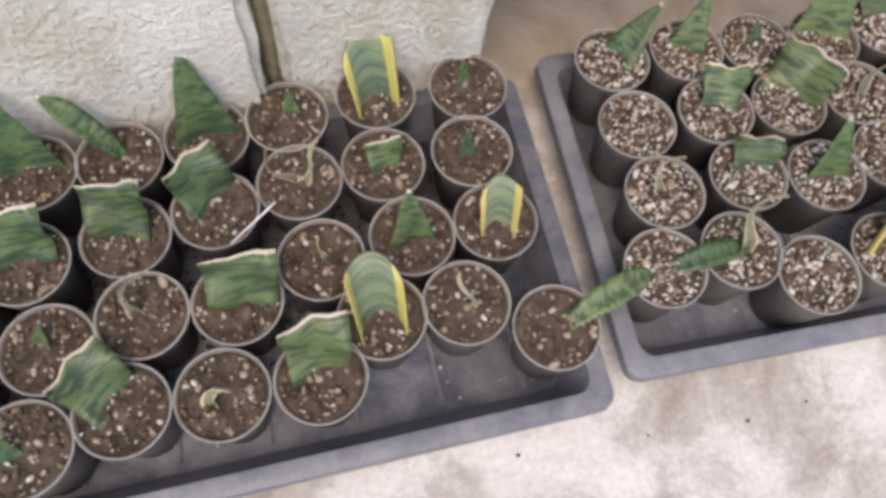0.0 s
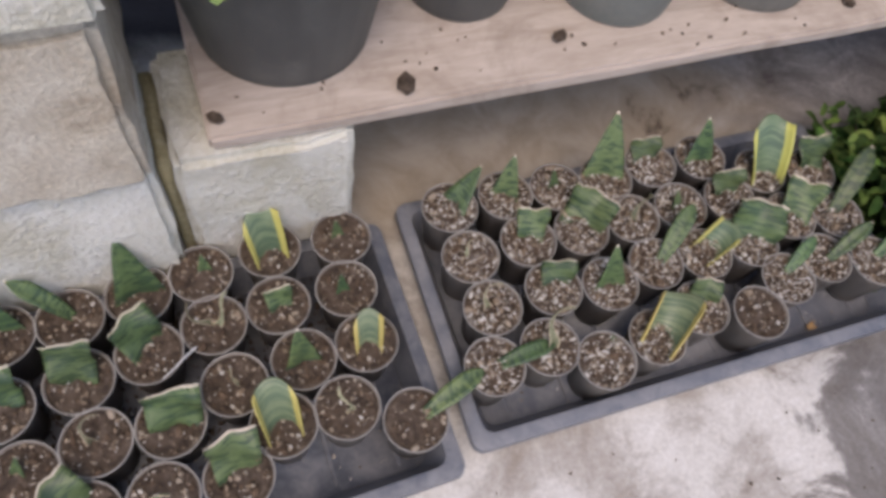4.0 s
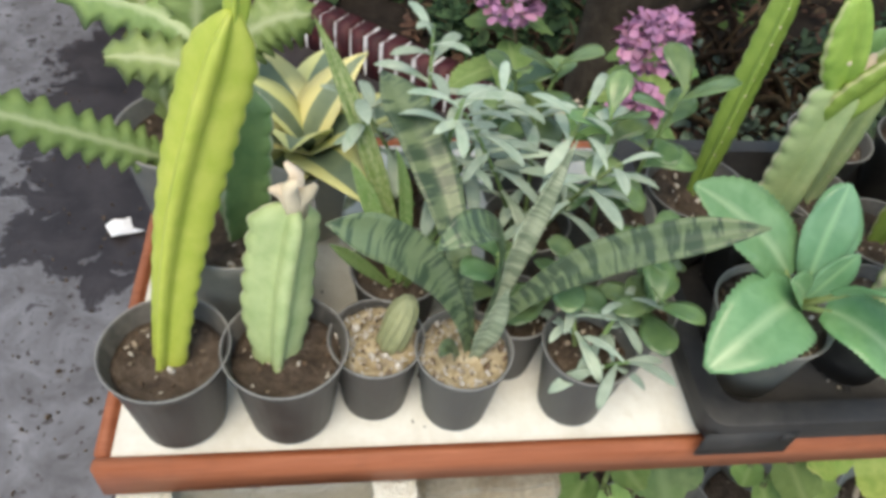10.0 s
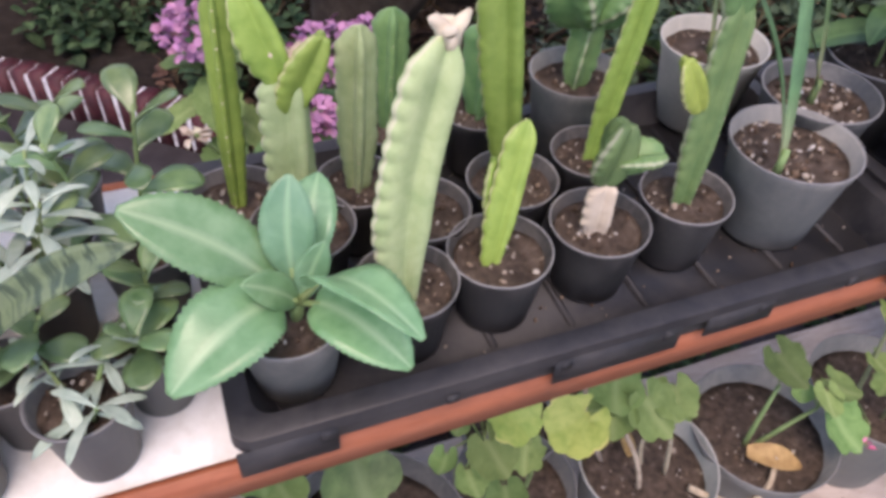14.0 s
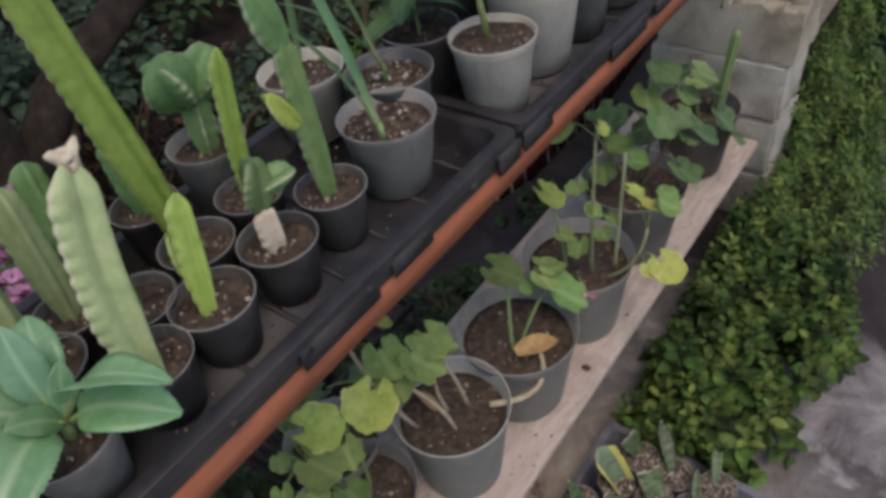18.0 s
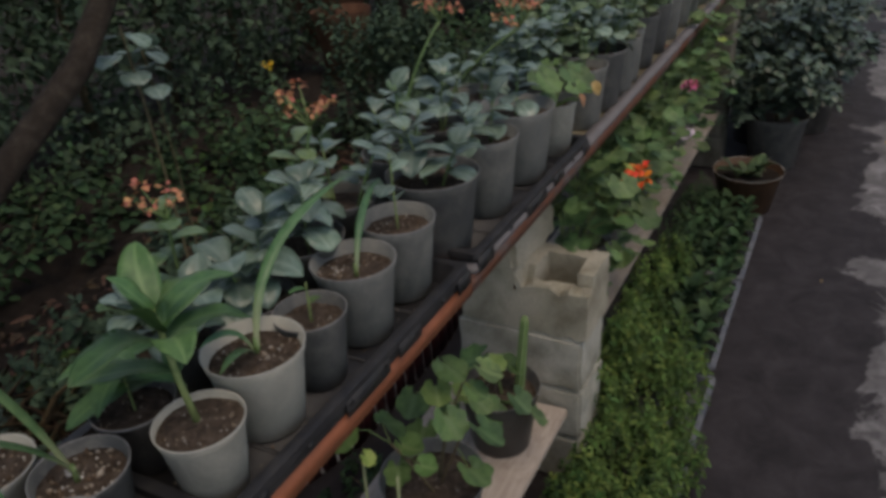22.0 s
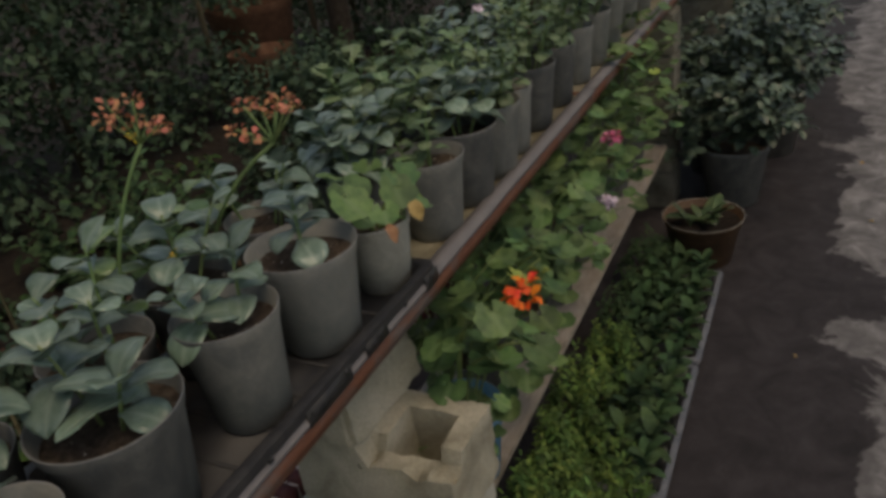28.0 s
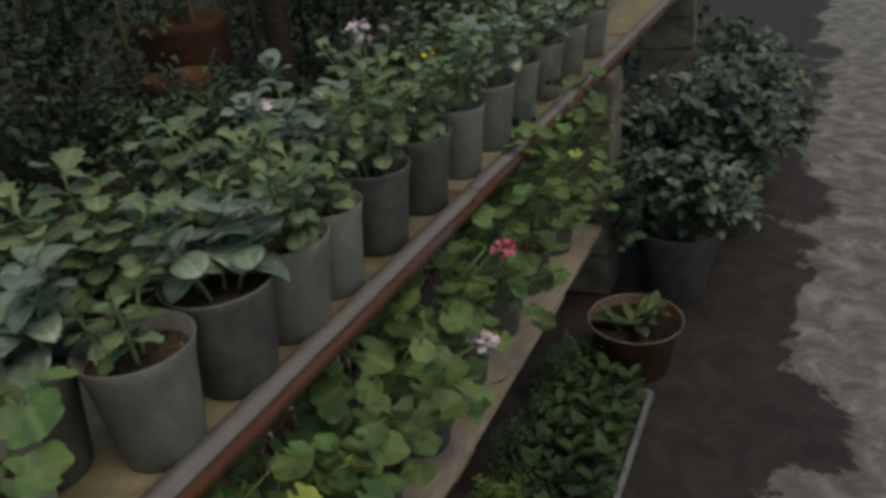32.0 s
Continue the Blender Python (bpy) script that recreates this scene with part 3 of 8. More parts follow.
def leaf_mesh(name, material, outline="oval", width=0.5, bend=0.3, fold=0.25, thick=0.0, wave=0.0, teeth=0, nv=9, nu=4, twist=0.0, seed=0, ragged=0.0):
    """A leaf of length 1 along +Y, facing +Z: bent downward, folded along its rib, with UV across and along."""
    f = OUTLINES[outline]
    rnd = random.Random(seed)
    ph = rnd.random() * 6
    bm = bmesh.new()
    uvl = bm.loops.layers.uv.new("UVMap")
    uvs = {}

    def sheet(off):
        rows = []
        ang, y, z = 0.0, 0.0, 0.0
        for i in range(nv + 1):
            v = i / nv
            if i:
                ang = bend * v * 1.6
                y += math.cos(ang) / nv
                z -= math.sin(ang) / nv
            w = f(v) * width / 2
            if teeth and 0.1 < v < 0.98:
                w *= 1 + (0.07 if i % 2 else -0.05) * teeth
            row = []
            for j in range(nu + 1):
                u = j / nu * 2 - 1
                x = u * w
                h = abs(u) * w * fold + wave * math.sin(v * 9 + ph + u * 1.5) * abs(u) * w
                a = twist * v
                cut_y = ragged * v ** 4 * (math.sin(u * 2.3 + ph) + 0.6 * math.sin(u * 6.1 + ph * 2))
                t = off * thick * (1 - 0.75 * abs(u) ** 3) * (1 - 0.6 * v ** 3)
                p = bm.verts.new((x * math.cos(a), y + cut_y + (h + t) * math.sin(ang), z + (h + t) * math.cos(ang) + x * math.sin(a)))
                uvs[p] = ((u + 1) / 2, v)
                row.append(p)
            rows.append(row)
        return rows

    def fill(rows, flip):
        for a, b in zip(rows, rows[1:]):
            for j in range(nu):
                q = (a[j], a[j + 1], b[j + 1], b[j])
                bm.faces.new(q[::-1] if flip else q)

    top = sheet(0.5)
    fill(top, False)
    if thick:
        low = sheet(-0.5)
        fill(low, True)
        rim_t = [r[0] for r in top] + top[-1][1:] + [r[-1] for r in top[::-1]][1:]
        rim_l = [r[0] for r in low] + low[-1][1:] + [r[-1] for r in low[::-1]][1:]
        for k in range(len(rim_t) - 1):
            bm.faces.new((rim_t[k], rim_t[k + 1], rim_l[k + 1], rim_l[k]))
    for face in bm.faces:
        for lp in face.loops:
            lp[uvl].uv = uvs[lp.vert]
    return to_mesh(name, bm, material)


def ribbon_mesh(name, material, pts, width, outline="snake", fold=0.3, up=(0, 0, 1), thick=0.02, teeth=0.0, wave=0.0, nu=6, seed=0):
    """A leaf along a line of points: folded along its rib, as wide as its outline says, facing roughly up."""
    f = OUTLINES[outline]
    pts = [Vector(p) for p in pts]
    m = len(pts) - 1
    up = Vector(up).normalized()
    bm = bmesh.new()
    uvl = bm.loops.layers.uv.new("UVMap")
    uvs, sheets = {}, []
    for side in (0.5, -0.5):
        rows = []
        for k, p in enumerate(pts):
            v = k / m
            d = (pts[min(k + 1, m)] - pts[max(k - 1, 0)]).normalized()
            s_ = d.cross(up).normalized()
            nrm = s_.cross(d)
            w = f(v) * width / 2
            if teeth and 0.12 < v < 0.97:
                w *= 1 + teeth * (1 if k % 2 else -1)
            row = []
            for j in range(nu + 1):
                u = j / nu * 2 - 1
                h = abs(u) * w * fold + wave * math.sin(v * 11 + seed + u * 1.4) * abs(u) * w + side * thick * width * (1 - 0.8 * abs(u) ** 3)
                q = bm.verts.new(p + s_ * u * w + nrm * h)
                uvs[q] = ((u + 1) / 2, v)
                row.append(q)
            rows.append(row)
        sheets.append(rows)
    for rows, flip in zip(sheets, (False, True)):
        for a, b in zip(rows, rows[1:]):
            for j in range(nu):
                q = (a[j], a[j + 1], b[j + 1], b[j])
                bm.faces.new(q[::-1] if flip else q)
    a, b = ([r[0] for r in rows] + rows[-1][1:] + [r[-1] for r in rows[::-1]][1:] for rows in sheets)
    for k in range(len(a) - 1):
        bm.faces.new((a[k], a[k + 1], b[k + 1], b[k]))
    bmesh.ops.recalc_face_normals(bm, faces=bm.faces)
    for face in bm.faces:
        for lp in face.loops:
            lp[uvl].uv = uvs[lp.vert]
    return to_mesh(name, bm, material)


def curled_mesh(name, material, radius, arc, seed=0, nu=14, nv=7, thick=0.02):
    """A standing piece of leaf rolled into an open half tube: height 1 along +Y, its two margins curling towards +Z."""
    rnd = random.Random(seed)
    tilt, flare = rnd.uniform(-0.12, 0.12), rnd.uniform(0.0, 0.25)
    bm = bmesh.new()
    uvl = bm.loops.layers.uv.new("UVMap")
    uvs, sheets = {}, []
    for off in (0.5, -0.5):
        rows = []
        for i in range(nv + 1):
            v = i / nv
            row = []
            for j in range(nu + 1):
                u = j / nu * 2 - 1
                ph = u * arc * (1 - 0.12 * v)
                r = radius * (0.85 + flare * v) + off * thick
                y = v * (1 + tilt * u + 0.06 * math.sin(u * 4 + seed)) - 0.10 * u * u * v
                q = bm.verts.new((r * math.sin(ph), y, radius - r * math.cos(ph) - 0.25 * v * v))
                uvs[q] = ((u + 1) / 2, v)
                row.append(q)
            rows.append(row)
        sheets.append(rows)
    for rows in sheets:
        for a, b in zip(rows, rows[1:]):
            for j in range(nu):
                bm.faces.new((a[j], a[j + 1], b[j + 1], b[j]))
    a, b = ([r[0] for r in rows] + rows[-1][1:] + [r[-1] for r in rows[::-1]][1:] for rows in sheets)
    for k in range(len(a) - 1):
        bm.faces.new((a[k], a[k + 1], b[k + 1], b[k]))
    bmesh.ops.recalc_face_normals(bm, faces=bm.faces)
    for face in bm.faces:
        for lp in face.loops:
            lp[uvl].uv = uvs[lp.vert]
    return to_mesh(name, bm, material)


def arc_leaf(t, a, b, c, width, material, outline="snake", n=18, **kw):
    """A leaf part from a to c, bowed towards b, all in the world; t stands unturned."""
    o = t.matrix_basis.translation
    pts = [p - o for p in bez(a, b, c, n)]
    return place("leaf", ribbon_mesh("leaf", L[material], pts, width, outline, seed=len(t.children), **kw), t)


def round_leaf_mesh(name, material, lobes=7, cup=0.25, seed=0, n=42, notch=0.16):
    """A lobed round leaf with its stalk at the origin, spread along +Y, facing +Z; diameter 1."""
    rnd = random.Random(seed)
    sizes = [rnd.uniform(0.90, 1.08) for _ in range(lobes + 2)]
    bm = bmesh.new()
    uvl = bm.loops.layers.uv.new("UVMap")
    c = bm.verts.new((0, 0.10, 0))
    uvs = {c: (0.5, 0.1)}
    rings = []
    for k in (0.4, 0.78, 1.0):
        ring = []
        for i in range(n + 1):
            a = radians(-166 + 332 * i / n)
            ph = (a / (2 * math.pi) + 0.5) * lobes
            lobe = abs(math.cos(math.pi * (ph - lobes / 2))) ** 0.55
            size = sizes[int(ph + 0.5)]
            r = 0.5 * k * (1 - notch * k * k * (1 - lobe)) * (1 + (size - 1) * k) * (1 + 0.012 * k * math.sin(a * 19 + seed))
            x, y = r * math.sin(a), 0.42 + r * math.cos(a)
            z = cup * (k ** 1.6) * 0.30 + 0.05 * k * k * (lobe - 0.7) + 0.06 * k * math.sin(a * 1.3 + seed) + 0.03 * k * math.sin(a * 2.6 + seed * 2)
            p = bm.verts.new((x, y - 0.05, z))
            uvs[p] = (0.5 + 0.42 * k * math.sin(a), 0.5 + 0.4 * k * math.cos(a))
            ring.append(p)
        rings.append(ring)
    for i in range(n):
        bm.faces.new((c, rings[0][i + 1], rings[0][i]))
        for p, q in zip(rings, rings[1:]):
            bm.faces.new((p[i], p[i + 1], q[i + 1], q[i]))
    for face in bm.faces:
        face.normal_update()
        if face.normal.z < 0:
            face.normal_flip()
        for lp in face.loops:
            lp[uvl].uv = uvs[lp.vert]
    return to_mesh(name, bm, material)


def stem_mesh(name, material, pts, widths, ribs=3, depth=0.55, scallop=0.08, waves=9, n_per=12, twist=0.4, sharp=1.5, turn=0.0, front=1.0):
    """A ribbed cactus stem: star-shaped sections along a bent line, each rib a wing with a finely scalloped edge."""
    pts = [Vector(p) for p in pts]
    m = len(pts)
    n = ribs * n_per
    bm = bmesh.new()
    uvl = bm.loops.layers.uv.new("UVMap")
    uvs, rings = {}, []
    for k, p in enumerate(pts):
        v = k / (m - 1)
        d = (pts[min(k + 1, m - 1)] - pts[max(k - 1, 0)]).normalized()
        s = (Vector((1, 0, 0)) - d * d.x).normalized()
        t = d.cross(s)
        w = widths[k] if hasattr(widths, "__len__") else widths
        ring = []
        for i in range(n):
            a = 2 * math.pi * i / n
            c = abs(math.cos(a * ribs / 2))
            rib = int(a * ribs / (2 * math.pi) + 0.5) % ribs
            r = w / 2 * ((1 - depth) + depth * c ** sharp * (front if rib == 0 else 1.0))
            r *= 1 + scallop * (0.12 if rib == 0 and front < 1 else 1.0) * c ** 9 * (1.5 * abs(math.sin(math.pi * (v * waves + rib * 0.37))) - 0.9) * (1.0 if v < 0.97 else 0.3)
            a2 = a + twist * v + turn
            q = bm.verts.new(p + (s * math.cos(a2) + t * math.sin(a2)) * r)
            uvs[q] = (0.97 if c > 0.99 and (rib or front == 1.0) else 0.5 + 0.40 * c, v)
            ring.append(q)
        rings.append(ring)
    for a, b in zip(rings, rings[1:]):
        for i in range(n):
            bm.faces.new((a[i], a[(i + 1) % n], b[(i + 1) % n], b[i]))
    bm.faces.new(rings[0][::-1])
    bm.faces.new(rings[-1])
    for face in bm.faces:
        for lp in face.loops:
            lp[uvl].uv = uvs[lp.vert]
    return to_mesh(name, bm, material)


def scatter_mesh(name, material, proto, mats):
    """Many copies of one small mesh joined in one."""
    pv = np.array([v.co for v in proto.vertices])
    pf = [tuple(p.vertices) for p in proto.polygons]
    puv = np.zeros((len(proto.loops), 2), dtype=np.float32)
    if proto.uv_layers:
        flat = np.zeros(len(proto.loops) * 2, dtype=np.float32)
        proto.uv_layers[0].data.foreach_get("uv", flat)
        puv = flat.reshape(-1, 2)
    verts, faces = [], []
    for k, m in enumerate(mats):
        a = np.array(m)
        verts.append(pv @ a[:3, :3].T + a[:3, 3])
        o = k * len(pv)
        faces += [tuple(i + o for i in f) for f in pf]
    me = bpy.data.meshes.new(name)
    me.from_pydata(np.concatenate(verts).tolist(), [], faces)
    uv = me.uv_layers.new(name="UVMap")
    uv.data.foreach_set("uv", np.tile(puv, (len(mats), 1)).ravel())
    me.materials.append(material)
    me.shade_smooth()
    return me


def aim(p, az, el, s, roll=0.0):
    """The matrix of a leaf at p that points at azimuth az and elevation el (degrees), scaled by s."""
    return Matrix.Translation(p) @ Matrix.Rotation(radians(az - 90), 4, "Z") @ Matrix.Rotation(radians(el), 4, "X") @ Matrix.Rotation(radians(roll), 4, "Y") @ Matrix.Scale(s, 4)


R = random.Random(7)

# ---- ground ----
KERB = [(-2.6, 5.6), (-1.2, 4.55), (-0.26, 3.92), (0.17, 3.64), (0.67, 3.24), (1.2, 2.80), (1.66, 2.45), (2.09, 2.18), (2.55, 2.06), (3.2, 2.05), (4.0, 2.14), (4.9, 2.21), (5.7, 2.24), (7.5, 2.3), (11.0, 2.4)]


def kerb_line(step):
    out, carry = [], 0.0
    for (a, b), (c, d) in zip(KERB, KERB[1:]):
        ln = math.hypot(c - a, d - b)
        s = carry
        while s < ln:
            out.append((a + (c - a) * s / ln, b + (d - b) * s / ln, math.degrees(math.atan2(d - b, c - a))))
            s += step
        carry = s - ln
    return out


def kerb_y(x):
    for (a, b), (c, d) in zip(KERB, KERB[1:]):
        if a <= x <= c:
            return b + (d - b) * (x - a) / (c - a)
    return KERB[0][1] if x < KERB[0][0] else KERB[-1][1]


bm = bmesh.new()
box(bm, -600, 600, -600, 600, -0.5, -0.06, 0)
place("ground", to_mesh("ground", bm, M["bed"], False))
tagged(bpy.data.objects["ground"], "bare dark earth reaching to the horizon", "ground", kind="structure")

bm = bmesh.new()
lo = [(-9.0, -9.0), (16.0, -9.0)]
ring = [(x, y) for x, y in KERB]
outline = lo + [(16.0, 2.5), (11.0, 2.4)] + ring[::-1][1:] + [(-9.0, 6.5)]
top = [bm.verts.new((x, y, 0.0)) for x, y in outline]
low = [bm.verts.new((x, y, -0.08)) for x, y in outline]
bm.faces.new(top)
bm.faces.new(low[::-1])
for i in range(len(top)):
    j = (i + 1) % len(top)
    bm.faces.new((top[i], low[i], low[j], top[j]))
bmesh.ops.triangulate(bm, faces=bm.faces)
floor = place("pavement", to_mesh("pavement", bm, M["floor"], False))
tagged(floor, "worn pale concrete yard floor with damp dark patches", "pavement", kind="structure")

# garden bed behind the kerb: uneven soil
bm = bmesh.new()
nx, ny = 110, 44
grid = []
for i in range(nx + 1):
    x = -3.0 + 14.0 * i / nx
    y0 = kerb_y(x) + 0.05
    row = []
    for j in range(ny + 1):
        y = y0 + (9.0 - y0) * (j / ny) ** 1.5
        z = 0.05 + 0.05 * noise.noise((x * 2.1, y * 2.1, 0)) + 0.02 * noise.noise((x * 9, y * 9, 3))
        row.append(bm.verts.new((x, y, z)))
    grid.append(row)
for i in range(nx):
    for j in range(ny):
        bm.faces.new((grid[i][j], grid[i + 1][j], grid[i + 1][j + 1], grid[i][j + 1]))
bed = place("garden_bed", to_mesh("garden_bed", bm, M["bed"]))
tagged(bed, "planted garden bed of uneven dark soil", "ground", kind="structure")


# ---- concrete blocks, planks and boards ----
def hollow_grid(bm, a, b, c, wall, cells, seed):
    """One connected shell round open cells: a fine grid in plan, raised from base to top."""
    long = a >= b
    spans = []
    for k in range(cells):
        lo, hi = (-1 + 2 * k / cells), (-1 + 2 * (k + 1) / cells)
        e = (a if long else b)
        lo, hi = lo * e + (wall if k == 0 else wall / 2), hi * e - (wall if k == cells - 1 else wall / 2)
        spans.append((lo, hi, -b + wall, b - wall) if long else (-a + wall, a - wall, lo, hi))
    cut = lambda e, extra: sorted({round(q, 5) for q in [-e + 2 * e * i / 14 for i in range(15)] + extra if min([abs(q - x) for x in extra if x != q] or [1]) > 0.007})
    xs = cut(a, [v for s_ in spans for v in s_[:2]] + [-a, a])
    ys = cut(b, [v for s_ in spans for v in s_[2:]] + [-b, b])
    zs = [-c + 2 * c * i / 9 for i in range(10)]
    solid = lambda i, j: 0 <= i < len(xs) - 1 and 0 <= j < len(ys) - 1 and not any(s_[0] < (xs[i] + xs[i + 1]) / 2 < s_[1] and s_[2] < (ys[j] + ys[j + 1]) / 2 < s_[3] for s_ in spans)
    vs = {}

    def v(i, j, k):
        if (i, j, k) not in vs:
            vs[i, j, k] = bm.verts.new((xs[i], ys[j], zs[k]))
        return vs[i, j, k]

    for i in range(len(xs) - 1):
        for j in range(len(ys) - 1):
            if not solid(i, j):
                continue
            bm.faces.new((v(i, j, 9), v(i + 1, j, 9), v(i + 1, j + 1, 9), v(i, j + 1, 9)))
            bm.faces.new((v(i, j + 1, 0), v(i + 1, j + 1, 0), v(i + 1, j, 0), v(i, j, 0)))
            for di, dj, p, q in ((-1, 0, (i, j + 1), (i, j)), (1, 0, (i + 1, j), (i + 1, j + 1)), (0, -1, (i, j), (i + 1, j)), (0, 1, (i + 1, j + 1), (i, j + 1))):
                if not solid(i + di, j + dj):
                    for k in range(9):
                        bm.faces.new((v(*p, k), v(*q, k), v(*q, k + 1), v(*p, k + 1)))
    for q in bm.verts:
        w = noise.noise_vector(q.co * 23 + Vector((seed, 0, 0))) * 0.0035 + noise.noise_vector(q.co * 90) * 0.0034
        if seed and q.co.z > c * 0.4 and q.co.y < 0.02:
            w.z -= (0.040 + 0.05 * abs(noise.noise(q.co * 31))) * (1.0 if q.co.x < -a + wall + 0.01 else 0.22)
        if q.co.z > c - 0.001:
            w.z -= 0.006 * abs(noise.noise(q.co * 40))
        if abs(q.co.z) > c - 0.001 or abs(abs(q.co.x) - a) < 0.001 and abs(abs(q.co.y) - b) < 0.001:
            w += noise.noise_vector(q.co * 160) * 0.004
        q.co += w


def block(x0, x1, y0, y1, z0, z1, cells=2, axis="z", material="block", rz=0.0, seed=0, label="rough grey hollow concrete block in the bench support", wall=0.032):
    """A hollow block: outer walls and webs round open cells that run along the axis."""
    cx, cy, cz = (x0 + x1) / 2, (y0 + y1) / 2, (z0 + z1) / 2
    a, b, c = (x1 - x0) / 2, (y1 - y0) / 2, (z1 - z0) / 2
    bm = bmesh.new()
    j = 0.0035
    if axis == "z":
        hollow_grid(bm, a, b, c, wall, cells, seed)
    else:
        box(bm, -a, a, -b, b, -c, c, 0.010, j * 1.7, 7)
    ob = place("concrete_block", to_mesh("concrete_block", bm, M[material], "sharp"))
    ob.matrix_basis = pose(cx, cy, cz, 0, 0, rz)
    return tagged(ob, label, "block", "blocks of the bench")


# left support, course by course
block(0.005, 0.517, 1.202, 1.40, 0.0, 0.33, 2, "x", "block", label="long pale concrete block on the floor under the bench corner")
block(0.535, 0.770, 1.225, 1.42, 0.0, 0.305, 1, "x", "block", label="square pale concrete block carrying the end of the plank shelf")
bm = bmesh.new()
box(bm, 0.5175, 0.5345, 1.232, 1.39, 0.0, 0.300, 0.003, 0.003, 4)
tagged(place("mortar_joint", to_mesh("mortar_joint", bm, M["moss"])), "yellowish mossy mortar joint between two floor blocks", "mortar")
block(0.030, 0.265, 1.190, 1.55, 0.334, 0.565, 2, "x", "block_old", label="brown-stained broken concrete block laid on its side")
block(0.315, 0.515, 1.186, 1.55, 0.334, 0.585, 2, "x", "block_old", label="stained concrete block laid end-on with a worn face")
bm = bmesh.new()
box(bm, 0.2655, 0.3145, 1.200, 1.5, 0.334, 0.575, 0.006, 0.004, 5)
tagged(place("mortar_stub", to_mesh("mortar_stub", bm, M["block_old"], "sharp")), "rough stub of mortar between two stained blocks", "mortar")
block(0.040, 0.527, 1.178, 1.39, 0.592, 0.818, 2, "x", "block", label="long pale concrete block under the top plank")
block(0.088, 0.334, 1.183, 1.305, 0.853, 1.100, 1, "z", "block", label="pale concrete block standing open-topped under the white board", wall=0.038)
block(0.345, 0.500, 1.285, 1.62, 0.853, 0.985, 2, "x", "block_old", label="narrow grey block behind the open one on the plank")
block(0.345, 0.478, 1.310, 1.62, 0.988, 1.100, 2, "x", "block_old", label="narrow grey block stacked under the white board")
# far support at the back of the first board
for yy in (1.62,):
    for k in range(4):
        block(0.06, 0.46, yy, yy + 0.19, 0.0 + 0.21 * k, 0.206 + 0.21 * k, 2, "x", "block_old", label="grey block in the hidden rear support of the bench")

# middle support
for k in range(3):
    block(2.675, 2.905, 1.195, 1.62, 0.2 * k, 0.2 * k + 0.197, 1, "x", "block_shaded", label="pale block in the middle support of the bench")
block(2.680, 2.905, 1.180, 1.60, 0.602, 0.815, 2, "z", "block_tan", 0, 3, "weathered hollow block lying with its cells open upward", 0.052)
bm = bmesh.new()
box(bm, -0.155, 0.155, -0.11, 0.11, -0.142, 0.140, 0.012, 0.008, 6)
for v in bm.verts:
    up = (v.co.z + 0.142) / 0.282
    if v.co.x > 0:
        v.co.x *= 1 - 0.30 * up + 0.06 * noise.noise(v.co * 30)
    if v.co.y < 0:
        v.co.y += 0.012 * noise.noise(v.co * 28) + 0.02 * up
frag = place("broken_block", to_mesh("broken_block", bm, M["block_tan"], "sharp"))
frag.matrix_basis = pose(2.825, 1.50, 0.952, 0, 0, -3)
tagged(frag, "broken slanting piece of concrete block wedged under the board", "block")
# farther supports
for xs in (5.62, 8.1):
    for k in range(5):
        block(xs, xs + 0.22, 1.24, 1.62, 0.218 * k, 0.218 * k + 0.214, 1, "x", "block_dim", label="darkened block in a far support of the bench")


def plank(x0, x1, y0, y1, z0, z1, label, material="plank", rz=0.0):
    cx, cy = (x0 + x1) / 2, (y0 + y1) / 2
    bm = bmesh.new()
    box(bm, x0 - cx, x1 - cx, y0 - cy, y1 - cy, 0, z1 - z0, 0.005, 0.0028, 10)
    ob = place("plank", to_mesh("plank", bm, M[material], "sharp"), None, pose(cx, cy, z0, 0, 0, rz))
    return tagged(ob, label, "plank", "planks of the bench")


plank(0.040, 0.552, 1.176, 1.50, 0.822, 0.850, "short weathered wooden plank with a chipped end on the blocks")
plank(0.585, 2.665, 1.235, 1.66, 0.308, 0.335, "long dusty pinkish plank used as the low shelf")
for yy in ((0.62, 0.0), (1.65, 0.0), (2.35, 0.0)):
    block(yy[0], yy[0] + 0.2, 1.46, 1.64, 0.0, 0.305, 1, "x", "block_old", label="block holding up the back of the low shelf")
plank(2.92, 5.60, 1.268, 1.66, 0.372, 0.402, "long grey-brown plank continuing the low shelf", "plank_grey")
for xs in (3.0, 4.2, 5.35):
    block(xs, xs + 0.2, 1.44, 1.63, 0.0, 0.185, 1, "x", "block_old", label="block holding up the back of the low shelf")
    block(xs, xs + 0.2, 1.44, 1.63, 0.188, 0.37, 1, "x", "block_old", label="block holding up the back of the low shelf")


